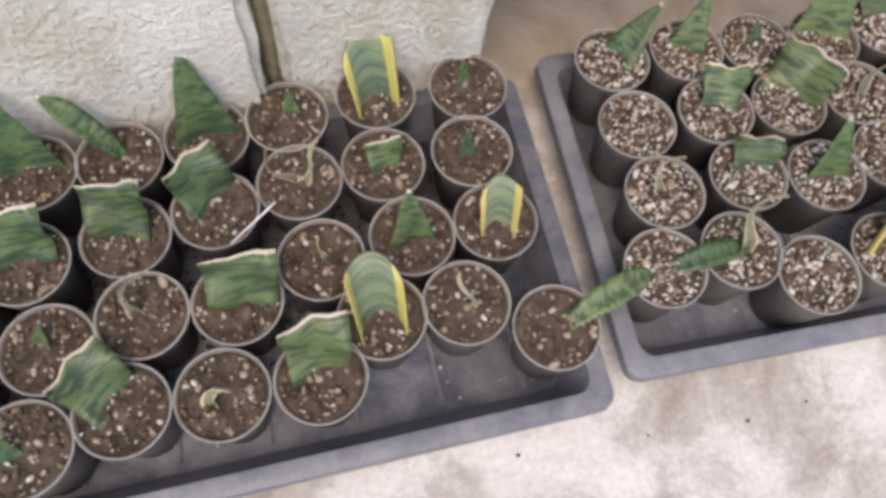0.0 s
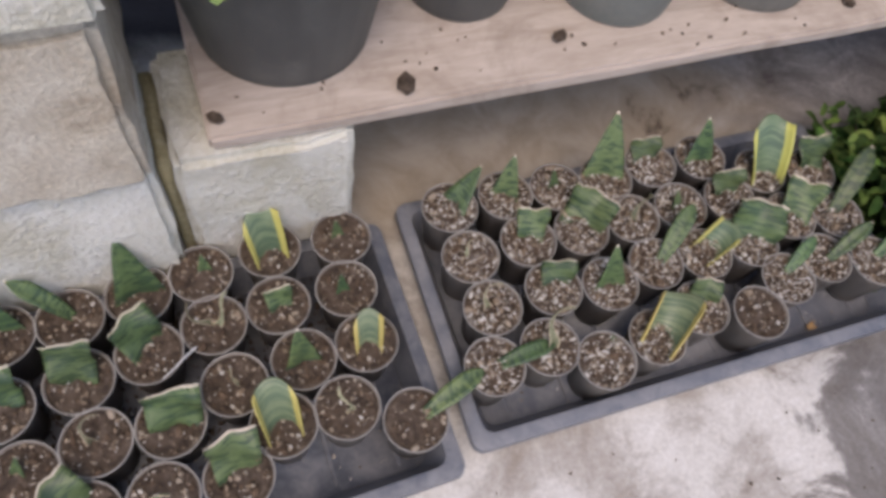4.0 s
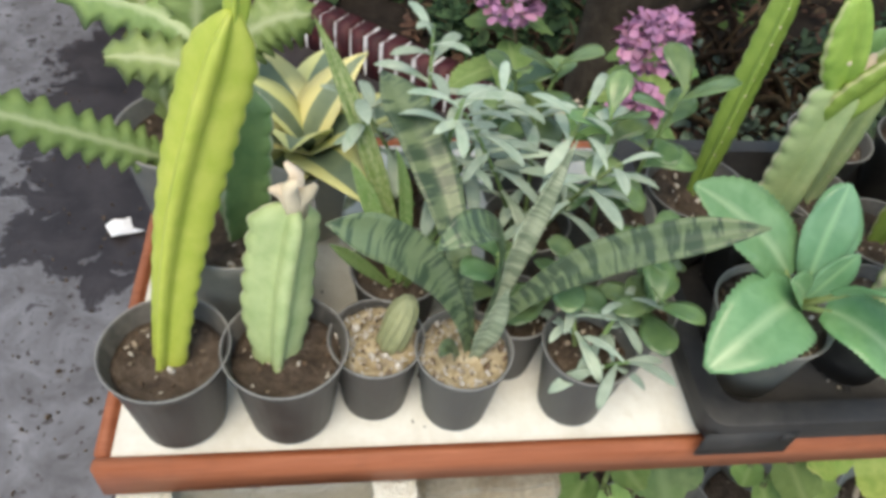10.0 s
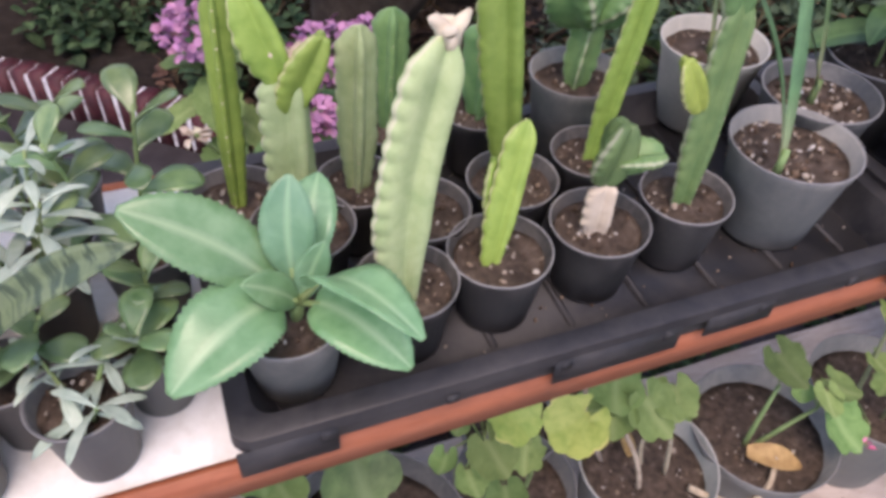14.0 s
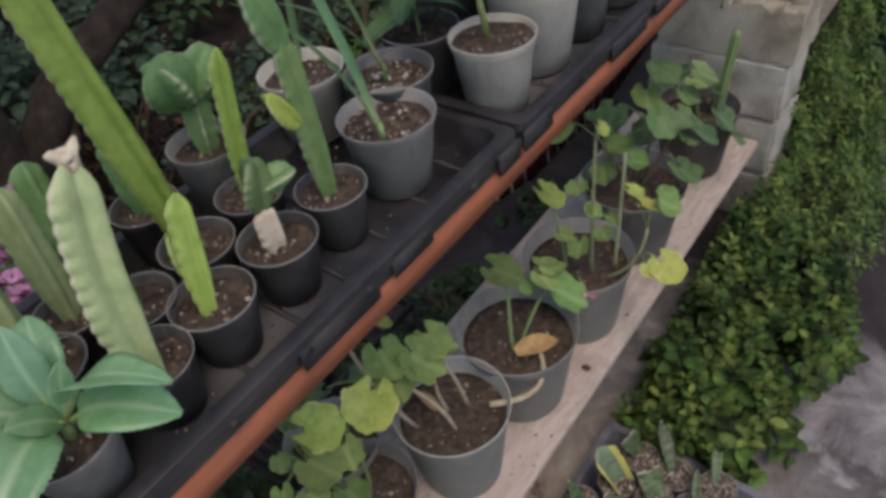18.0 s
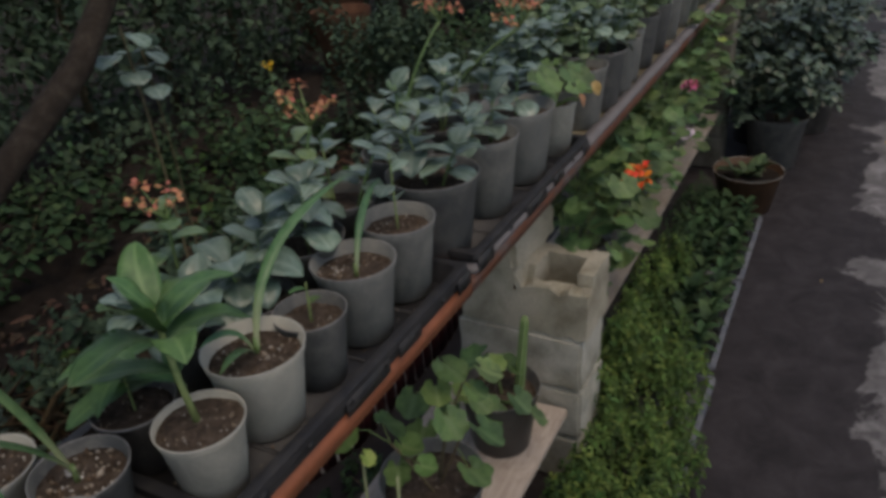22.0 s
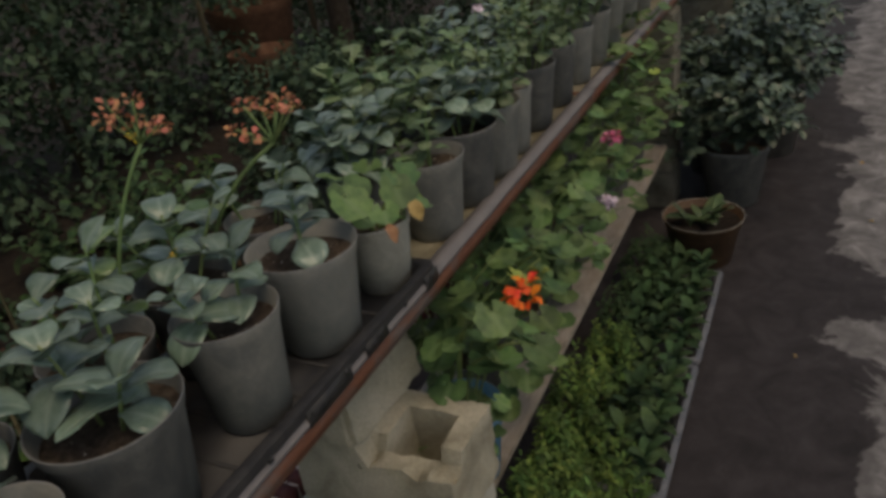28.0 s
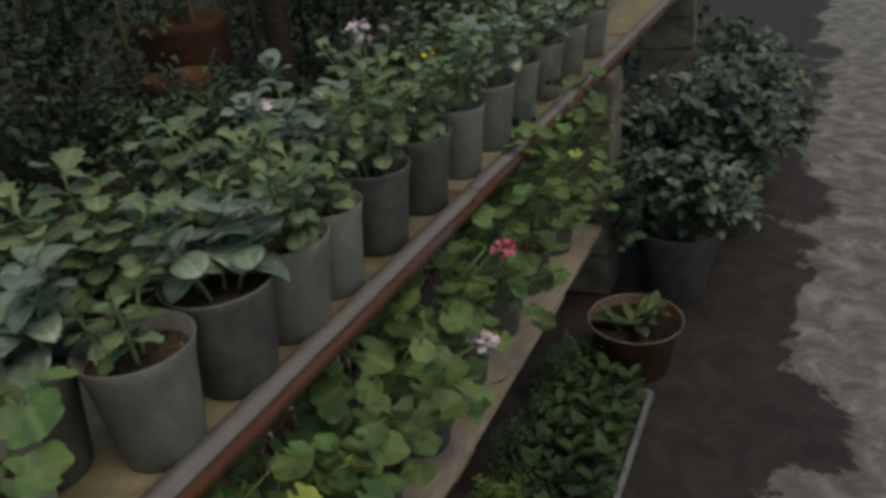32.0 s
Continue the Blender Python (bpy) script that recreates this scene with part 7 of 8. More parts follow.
for x, y, r, n, ln, hg, sp, pm, fl in (
        (3.36, 1.41, 0.105, 62, 0.085, 0.38, 0.28, "grey_dark", None), (3.66, 1.41, 0.11, 62, 0.085, 0.42, 0.32, "grey_dark", ("white_petal", 0.25, -0.245, 0.45)),
        (3.98, 1.41, 0.11, 62, 0.08, 0.45, 0.32, "grey_dark", ("hot_pink", 0.240, -0.190, 0.560)), (4.30, 1.42, 0.11, 62, 0.075, 0.48, 0.34, "grey_dark", None),
        (4.62, 1.42, 0.11, 62, 0.075, 0.55, 0.36, "grey_dark", None), (4.95, 1.42, 0.11, 62, 0.075, 0.60, 0.36, "grey_dark", None), (5.30, 1.42, 0.11, 62, 0.07, 0.55, 0.36, "grey_dark", None)):
    t, rs, s = gera_pot(x, y, r, 0.19, pm, "pot of bushy trailing geranium filling the space under the board", n, ln, hg + 0.08, 0.21, z=SZ2, stems=6, lean=(0.0, -0.09), yellow=0.02, bushy=True, kind="nast", clear=tuple((bx - x, by - y, bz - SZ2) for bx, by, bz in ((3.91, 1.165, 0.853), (4.225, 1.245, 0.948))))
    if fl:
        p = (fl[1], fl[2], fl[3])
        stalk_thing(t, bez((0, 0, s), (p[0] * 0.3, p[1] * 0.4, p[2] * 0.9), p, 8), 0.003, 0.002, "stem_green", "flower_stalk")
        for k in range(3):
            cluster(t, (p[0] + R.uniform(-0.02, 0.02), p[1] + R.uniform(-0.015, 0.015), p[2] + R.uniform(-0.01, 0.012)), fl[0], 16, 0.017, 0.024, label="small round flower cluster")

# yellowing trailing leaves over the board edge
t, rs, s = potted("geranium", 2.835, 1.345, BT, 0.075, 0.16, "grey_light", "low dusty pot of lobed leaves with two withered yellow ones", "potted geranium", GP, rz=0, n_grit=20)
sprigs(t, s, ((2.785, 1.350, 1.385, 0.088, "d"), (2.890, 1.295, 1.372, 0.086, "d"), (2.865, 1.355, 1.400, 0.066, "g"), (2.830, 1.235, 1.345, 0.070, "d"), (2.780, 1.330, 1.335, 0.058, "d"), (2.900, 1.352, 1.385, 0.058, "d"), (2.950, 1.320, 1.385, 0.050, "d"), (2.87, 1.26, 1.33, 0.05, "g"), (2.80, 1.40, 1.41, 0.06, "d"), (2.721, 1.305, 1.392, 0.085, "d"), (2.77, 1.235, 1.398, 0.075, "d"), (2.70, 1.225, 1.385, 0.058, "d")),
       (((2.83, 1.345, 1.28), (2.80, 1.35, 1.33), (2.78, 1.35, 1.36)), ((2.84, 1.345, 1.28), (2.87, 1.33, 1.34), (2.89, 1.31, 1.365)), ((2.835, 1.34, 1.28), (2.83, 1.29, 1.33), (2.82, 1.26, 1.32))))
for x, y, z, az in ((2.738, 1.190, 1.400, 250), (2.665, 1.205, 1.385, 290)):
    place("leaf", LM["dry"][0], t, aim(Vector((x, y, z)) - t.matrix_basis.translation, az, -50, 0.042, 25) @ Matrix.Diagonal((1.8, 1, 1, 1)), "withered orange-yellow leaf")

# small flowers among the far bench plants
for x, y, z, m_, n, lb in ((3.84, 1.36, 1.65, "white_petal", 16, "white"), (3.86, 1.36, 1.61, "white_petal", 18, "white"), (3.87, 1.36, 1.44, "hot_pink", 9, "pink"), (3.49, 1.36, 1.58, "white_petal", 8, "white"), (4.16, 1.36, 1.52, "yellow", 7, "pale yellow")):
    t = thing("flower_stalk", pose(x, y, BT + 0.175), "thin stalk with a small %s flower in a bench pot" % lb, "flower", "small flowers on the bench")
    stalk_thing(t, bez((-0.01, 0.0, 0), (0.012, 0.01, (z - BT - 0.175) * 0.5), (0, 0, z - BT - 0.175), 6), 0.0022, 0.0014, "stem_green", "stalk")
    cluster(t, (0, 0, z - BT - 0.175), m_, n, 0.013, 0.017, label="%s petals" % lb)

# ---- coral-flowered stalks behind the bench pots ----
for hx, hy, hz, x, y in ((2.463, 1.484, 1.676, 2.395, 1.60), (2.590, 1.335, 1.632, 2.620, 1.60), (2.02, 1.565, 1.552, 2.02, 1.61), (1.66, 1.62, 1.50, 1.66, 1.63)):
    t, rs, s = potted("kalanchoe", x, y, TT, 0.045, 0.13, "black", "flowering kalanchoe with coral florets on branched stalks", "potted kalanchoe", "coral-flowered kalanchoes", n_grit=0, rz=0)
    top = Vector((hx - x, hy - y, hz - TT))
    fork = top + Vector((0, 0, -0.065))
    stalk_thing(t, bez((0, 0, s), (top.x * 0.2, top.y * 0.2, top.z * 0.6), fork, 7), 0.004, 0.003, "stem_green")
    for k in range(9):
        place("leaf", pick("jade"), t, aim((0, 0, s + 0.02 + 0.02 * k), k * 137.5, 20, 0.07))
    for k in range(5 if x < 1.9 else 8):
        a = k * 0.785
        q = top + Vector((0.055 * math.cos(a) * R.uniform(0.4, 1.1), 0.045 * math.sin(a), R.uniform(-0.045, 0.02)))
        stalk_thing(t, [fork, q], 0.002, 0.0014, "stem_green", "flower_stalk")
        cluster(t, q, "coral", 12, 0.012, 0.012, label="coral florets")

# ---- plants on the floor in front of the low shelf ----
def bush_thing(name, x, y, z, rx, ry, h, n, size, material, label, cat, group="", proto="small", stems=5, droop=20, lobes=0):
    """Low bush: several stems and a crown of many small leaves."""
    t = thing(name, pose(x, y, z), label, cat, group)
    mats, ends = [], []
    for i in range(stems):
        a = 6.283 * i / stems + R.random()
        q = R.uniform(0.2, 0.8)
        e = Vector((rx * q * math.cos(a), ry * q * math.sin(a), h * R.uniform(0.28, 0.45)))
        bm = bmesh.new()
        tube(bm, bez((0.1 * e.x, 0.1 * e.y, 0), (0.2 * e.x, 0.2 * e.y, e.z * 0.6), e, 5), [0.0045, 0.004, 0.0035, 0.003, 0.0022, 0.0015], 5)
        part("stem", bm, L["stem"], t)
    tips = []
    for _ in range(max(10, n // 13)):
        a, q = R.random() * 6.283, math.sqrt(R.random())
        zz = h * (0.28 + 0.72 * R.random() ** 0.7 * (1 - 0.5 * q * q))
        zz *= 0.80 + 0.50 * noise.noise((x * 6 + rx * q * math.cos(a) * 7, y * 6 + ry * q * math.sin(a) * 7, 2.0))
        tips.append(Vector((rx * q * math.cos(a), ry * q * math.sin(a), max(0.03, zz))))
    if lobes:
        # upright knobbly columns closed by rosettes
        tips = []
        for _ in range(lobes):
            a, q = R.random() * 6.283, math.sqrt(R.random())
            hh = h * R.uniform(0.70, 1.0) * (1 - 0.2 * q)
            for _ in range(max(6, n // (14 * lobes))):
                b, v = R.random() * 6.283, R.random() ** 0.7
                w = 0.085 * math.sqrt(max(0.05, 1 - v ** 4))
                tips.append(Vector((rx * q * math.cos(a) + w * math.cos(b), ry * q * math.sin(a) + w * math.sin(b), hh * v)))
    young = []
    for c in tips:
        # one shoot: leaves in a spiral from its tip downward, small and steep at the top
        k1 = R.uniform(0.75, 1.3)
        lean = Vector((R.gauss(0, 0.25), R.gauss(0, 0.25), 1)).normalized()
        fresh = c.z > 0.55 * h and R.random() < 0.30
        turn = R.random() * 360
        for k in range(12):
            v = k / 11
            p = c - lean * size * k1 * 2.4 * v + Vector((R.uniform(-1, 1), R.uniform(-1, 1), 0)) * size * 0.25
            p.z = max(0.012, p.z)
            m = aim(p, turn + k * 137.5 + R.uniform(-20, 20), 66 - (66 + droop) * v + R.uniform(-14, 14), size * k1 * (0.55 + 0.65 * v) * R.uniform(0.8, 1.2), R.uniform(-30, 30))
            (young if fresh and k < 8 else mats).append(m)
    ob = place("crown", scatter_mesh("crown", L[material], LM[proto][0], mats), t)
    tagged(ob, kind="stuff")
    if young and material in ("bush", "bush_light", "bush_feather"):
        tagged(place("young_growth", scatter_mesh("young_growth", L["bush_young"], LM[proto][0], young), t, None, "bright yellow-green young shoots"), kind="stuff")
    return t


GF = "bushy plants on the floor"
for x, y, rx, ry, h, n, sz, mt, lb in (
        (1.82, 1.02, 0.17, 0.17, 0.34, 1013, 0.042, "bush_light", "bright green small-leaved bush on the floor"), (2.08, 0.99, 0.17, 0.16, 0.33, 1013, 0.040, "bush_light", "bright green small-leaved bush on the floor"),
        (1.95, 1.14, 0.15, 0.08, 0.30, 562, 0.040, "bush", "green small-leaved bush beside the plank"), (2.33, 1.02, 0.17, 0.17, 0.34, 1013, 0.037, "bush", "green small-leaved bush on the floor"),
        (2.58, 1.00, 0.17, 0.17, 0.36, 1013, 0.034, "bush_light", "light green feathery bush on the floor"), (2.83, 1.00, 0.17, 0.17, 0.38, 1127, 0.033, "bush_light", "light green feathery bush on the floor"),
        (3.10, 1.02, 0.17, 0.16, 0.40, 1127, 0.033, "bush_light", "light green feathery bush on the floor"), (3.36, 1.06, 0.16, 0.13, 0.36, 901, 0.033, "bush_light", "light green feathery bush on the floor"),
        (3.60, 1.195, 0.19, 0.08, 0.56, 1200, 0.033, "bush_light", "light green feathery bush on the floor"), (3.92, 1.19, 0.18, 0.09, 0.42, 900, 0.034, "bush_light", "light green feathery bush under the plank"), (4.35, 1.19, 0.24, 0.12, 0.34, 900, 0.034, "bush_dark", "dark small-leaved bush under the plank"), (4.8, 1.20, 0.24, 0.12, 0.32, 900, 0.034, "bush_dark", "dark small-leaved bush under the plank"), (2.2, 1.14, 0.16, 0.08, 0.36, 674, 0.037, "bush", "green small-leaved bush beside the plank"), (2.48, 1.15, 0.16, 0.08, 0.40, 674, 0.034, "bush", "green small-leaved bush beside the plank"),
        (2.72, 1.12, 0.16, 0.06, 0.46, 800, 0.033, "bush_light", "light green feathery bush beside the blocks"), (3.0, 1.185, 0.17, 0.08, 0.62, 1300, 0.033, "bush_light", "light green feathery bush under the plank"), (3.28, 1.19, 0.17, 0.08, 0.60, 1200, 0.033, "bush_light", "light green feathery bush under the plank"),
        (1.74, 1.16, 0.12, 0.06, 0.24, 450, 0.040, "bush_light", "bright green small-leaved bush beside the tray"), (2.2, 0.86, 0.16, 0.08, 0.22, 450, 0.037, "bush_light", "bright green small-leaved bush at the walkway"), (2.5, 0.86, 0.16, 0.08, 0.24, 450, 0.034, "bush_light", "light green bush at the walkway"), (2.8, 0.87, 0.16, 0.08, 0.24, 450, 0.033, "bush_light", "light green bush at the walkway")):
    bush_thing("potted_bush", x, max(y, 0.95) if 2.4 < x < 3.4 else y, 0.0105 if 2.4 < x < 3.4 and y < 1.13 else 0.0, rx * 1.12, ry * 1.12, h, int(n * (1.45 if x > 2.4 else 0.95)), sz * (0.80 if x > 2.4 else 1.05), "bush_feather" if x > 2.4 and mt == "bush_light" else mt, lb, "bush", GF, "small" if x < 2.4 else "feather")

# dark bushes growing behind the low shelf
for x, y, rx, h, n in ((0.80, 1.90, 0.20, 0.42, 500), (1.30, 1.96, 0.20, 0.36, 600), (1.78, 1.88, 0.18, 0.24, 400), (2.35, 1.86, 0.16, 0.18, 250)):
    bush_thing("dark_bush", x, y, 0.0, rx, 0.13, h, n, 0.035, "bush_dark", "dark small-leaved bush growing behind the low shelf", "bush", "bushes behind the shelf")

# lattice crate standing behind the low shelf
crate = thing("plastic_crate", pose(1.30, 1.80, 0.0), "dark open lattice crate standing behind the low shelf", "crate")
for x0, x1, y0, y1 in ((-0.26, 0.26, -0.006, 0.006), (-0.26, 0.26, 0.294, 0.306)):
    for z in (0.0, 0.10, 0.20, 0.30):
        bm = bmesh.new()
        box(bm, x0, x1, y0, y1, z, z + 0.022, 0.002)
        part("rail", bm, M["black"], crate)
    for k in range(14):
        bm = bmesh.new()
        box(bm, -0.258 + 0.039 * k, -0.246 + 0.039 * k, y0 + 0.002, y1 - 0.002, 0.001, 0.318, 0.001)
        part("bar", bm, M["black"], crate)
for x in (-0.262, 0.250):
    for z in (0.0, 0.10, 0.20, 0.30):
        bm = bmesh.new()
        box(bm, x, x + 0.012, 0.007, 0.293, z, z + 0.022, 0.002)
        part("rail", bm, M["black"], crate)

# black trays of small plants along the walkway
tray(2.45, 3.37, 0.868, 1.19, 0.0, 0.06, "tray", "long dark tray holding feathery green bushes", cuts=False)
for x0, x1 in ((3.42, 4.14), (4.16, 4.88)):
    tray(x0, x1, 0.885, 1.235, 0.0, 0.06, "tray", "dark tray of small dark-leaved plants beside the walkway", cuts=False)
    for i in range(6):
        for j in range(3):
            x, y = x0 + 0.08 + (x1 - x0 - 0.16) * i / 5, 0.960 + 0.1 * j
            t, rs, s = potted("potted_seedling", x, y, 0.0105, 0.042, 0.075, "black", "small black pot of dark leafy seedling", "potted plant", "seedling pots by the walkway", n_grit=0)
            for k in range(12):
                place("leaf", pick("broad_dark"), t, aim((0, 0, s + 0.007 * k), k * 137.5 + i * 30, 10 + 6 * k, R.uniform(0.06, 0.10), R.uniform(-20, 20)))

# brown bowl pot, big grey pot and black pots of shrubs beyond
t, rs, s = potted("bowl_pot", 5.10, 1.01, 0.0, 0.19, 0.235, "brown_pot", "wide brown clay pot with grey-green strap leaves", "potted plant", soil="bed", n_grit=0)
for k in range(12):
    place("leaf", pick("blade"), t, aim((R.uniform(-0.07, 0.07), R.uniform(-0.07, 0.07), s), k * 137.5, R.uniform(25, 75), R.uniform(0.12, 0.22)))
for x, y, r, h, pm, n, hh in ((5.80, 0.95, 0.19, 0.34, "grey_dark", 520, 0.45), (6.55, 0.80, 0.18, 0.34, "black", 650, 0.6), (6.25, 1.12, 0.17, 0.32, "black", 650, 0.6), (7.1, 0.95, 0.18, 0.32, "black", 650, 0.55), (7.7, 0.85, 0.18, 0.32, "black", 600, 0.5), (8.3, 0.95, 0.18, 0.32, "black", 600, 0.5)):
    t, rs, s = potted("potted_shrub", x, y, 0.0, r, h, pm, "large pot of leafy grey-green shrub beside the walkway", "potted shrub", "shrub pots by the walkway", n_grit=0)
    mats = []
    tips = [Vector((R.gauss(0, 0.17), R.gauss(0, 0.15), s + hh * R.uniform(0.12, 1) * R.uniform(0.75, 1.1))) for _ in range(34)]
    for i in range(7):
        stalk_thing(t, bez((0, 0, s - 0.02), (R.uniform(-0.05, 0.05), R.uniform(-0.05, 0.05), s + hh * 0.4), tips[i], 5), 0.007, 0.003, "stem")
    for _ in range(int(n * 1.9)):
        c = R.choice(tips)
        d = Vector((R.gauss(0, 1), R.gauss(0, 1), R.gauss(0, 0.7)))
        mats.append(aim(c + d * 0.042, math.degrees(math.atan2(d.y, d.x)), R.uniform(-30, 45), R.uniform(0.040, 0.088), R.uniform(-30, 30)))
    tagged(place("crown", scatter_mesh("crown", L["shrub"], LM["small"][0], mats), t), kind="stuff")

# litter on the floor
ob = place("paper_scrap", leaf_mesh("paper_scrap", L["paper"], "square", 0.75, 0.3, 0.3, 0.0, 0.3, 5, 4), None, aim((-0.43, 2.58, 0.012), 30, 2, 0.105))
tagged(ob, "crumpled scrap of white paper on the damp floor", "litter")
for x, y, az, s in ((4.35, 0.55, 20, 0.035), (5.6, 0.25, 60, 0.04), (6.4, 0.3, 200, 0.05), (1.9, 0.5, 30, 0.03)):
    ob = place("fallen_leaf", LM["dry"][0], None, aim((x, y, 0.006), az, 3, s))
    tagged(ob, "dry fallen leaf lying on the concrete", "leaf", "fallen leaves")

# ---- garden bed ----
# hydrangea with pink heads
t = thing("hydrangea", pose(0.80, 2.42, 0.04), "hydrangea bush with dusty pink flower heads", "shrub")
for (hx, hy, hz), hr in zip(((0.640, 2.470, 0.890), (0.866, 2.190, 0.960), (0.80, 2.03, 0.925), (1.02, 2.45, 0.83)), (0.068, 0.060, 0.036, 0.045)):
    p = Vector((hx - 0.80, hy - 2.42, hz - 0.04))
    stalk_thing(t, bez((0, 0, 0), (p.x * 0.4, p.y * 0.4, p.z * 0.6), p, 8), 0.007, 0.004, "stem")
    cluster(t, p, "pink", 190, hr, 0.026, label="dusty pink hydrangea head")
    for k in range(15):
        v = p.lerp(Vector((p.x * 0.4, p.y * 0.4, p.z * 0.45)), k / 15)
        v.z -= 0.05
        place("leaf", pick("hydrangea"), t, aim(v, k * 137.5, R.uniform(-25, 15), R.uniform(0.11, 0.17), R.uniform(-15, 15)))

p = Vector((0.595 - 0.80, 1.829 - 2.42, 1.035))
stalk_thing(t, bez((0, 0, 0), (p.x * 0.3, p.y * 0.4, 0.6), p, 8), 0.006, 0.003, "stem_green")
cluster(t, p, "callus", 16, 0.009, 0.022, label="pale cream flower bud")


def bed_shrub(x, y, rx, ry, h, n, size, material, label, proto="small"):
    bush_thing("garden_shrub", x, y, 0.03, rx, ry, h, n, size, material, label, "shrub", "garden bed shrubs", proto, stems=6, lobes=11 if "succulent" in label else 0)


for x, y, rx, ry, h, n, sz, mt, lb in (
        (1.75, 3.15, 0.30, 0.25, 0.30, 300, 0.05, "shrub", "grey-green leafy shrub in the garden bed"),
        (2.15, 2.55, 0.30, 0.22, 0.35, 800, 0.05, "hedge", "low spreading leafy plant in the garden bed"), (2.65, 2.50, 0.32, 0.25, 0.38, 900, 0.05, "hedge", "low spreading leafy plant in the garden bed"),
        (3.15, 2.55, 0.32, 0.25, 0.40, 900, 0.05, "shrub", "low grey-green leafy plant in the garden bed"), (3.7, 2.60, 0.30, 0.25, 0.42, 900, 0.05, "bush_dark", "low dark leafy plant in the garden bed"),
        (4.2, 2.65, 0.30, 0.28, 0.95, 1900, 0.04, "hedge", "dense dark blue-green small-leaved succulent bush"), (4.75, 2.7, 0.34, 0.3, 1.15, 2300, 0.04, "hedge", "dense dark blue-green small-leaved succulent bush"),
        (5.3, 2.75, 0.36, 0.3, 1.2, 2300, 0.04, "hedge", "dense dark blue-green small-leaved succulent bush"), (5.95, 2.8, 0.4, 0.3, 1.2, 2000, 0.05, "hedge", "dense dark blue-green small-leaved succulent bush"), (5.45, 3.85, 0.20, 0.26, 1.35, 1800, 0.05, "hedge", "dense dark blue-green small-leaved succulent bush"), (5.98, 3.85, 0.36, 0.3, 1.25, 2400, 0.05, "hedge", "dense dark blue-green small-leaved succulent bush"), (5.45, 3.45, 0.36, 0.3, 1.3, 2200, 0.05, "hedge", "dense dark blue-green small-leaved succulent bush"),
        (2.4, 3.3, 0.4, 0.3, 0.45, 800, 0.06, "hedge", "green leafy shrub in the garden bed"), (3.2, 3.4, 0.4, 0.35, 0.5, 800, 0.06, "hedge", "green leafy shrub in the garden bed"),
        (3.9, 3.5, 0.4, 0.35, 0.5, 800, 0.06, "bush_dark", "dark leafy shrub in the garden bed"), (0.45, 4.2, 0.4, 0.3, 0.45, 800, 0.06, "bush_dark", "dark leafy shrub in the garden bed"),
        (1.0, 3.6, 0.4, 0.3, 0.5, 800, 0.06, "bush_dark", "dark leafy shrub in the garden bed"), (0.2, 5.0, 0.6, 0.5, 0.8, 1000, 0.08, "bush_dark", "dark leafy shrub in the garden bed"),
        (1.9, 4.3, 0.6, 0.5, 0.7, 1000, 0.08, "hedge", "green leafy shrub in the garden bed"), (3.0, 4.6, 0.7, 0.5, 0.8, 1000, 0.08, "bush_dark", "dark leafy shrub in the garden bed"), (4.6, 4.3, 0.7, 0.6, 0.7, 1000, 0.08, "bush_dark", "dark leafy shrub in the garden bed"),
        (6.6, 3.6, 0.7, 0.6, 1.1, 1400, 0.08, "bush_dark", "dark leafy shrub in the garden bed"), (7.3, 2.9, 0.6, 0.5, 1.0, 1400, 0.07, "bush_dark", "dark leafy shrub in the garden bed")):
    bed_shrub(x, y, rx, ry, h, n, sz, mt, lb)

# ground cover between the shrubs
mats = []
for _ in range(3600):
    x = R.uniform(1.9, 7.0)
    y = kerb_y(x) + 0.1 + 2.6 * R.random() ** 1.4
    if noise.noise((x * 1.7, y * 1.7, 5)) > 0.10:
        mats.append(aim((x, y, 0.06 + 0.12 * R.random()), R.uniform(0, 360), R.uniform(-10, 55), R.uniform(0.03, 0.085), R.uniform(-30, 30)))
tagged(place("ground_cover", scatter_mesh("ground_cover", L["bush"], LM["round_small"][0], mats)), "low green ground cover over dark garden soil", "ground cover", kind="stuff")
# dry leaves, straw and twigs on the bare soil
mats = []
for _ in range(2600):
    x = R.uniform(0.5, 5.2)
    y = kerb_y(x) + 0.08 + 1.9 * R.random() ** 1.2
    mats.append(aim((x, y, 0.085 + 0.03 * R.random() + 0.05 * noise.noise((x * 2.1, y * 2.1, 0))), R.uniform(0, 360), R.uniform(-8, 22), R.uniform(0.03, 0.09), R.uniform(-50, 50)))
tagged(place("leaf_litter", scatter_mesh("leaf_litter", L["litter"], LM["dry"][0], mats)), "dry brown leaves and straw lying on the garden soil", "leaf litter", kind="stuff")
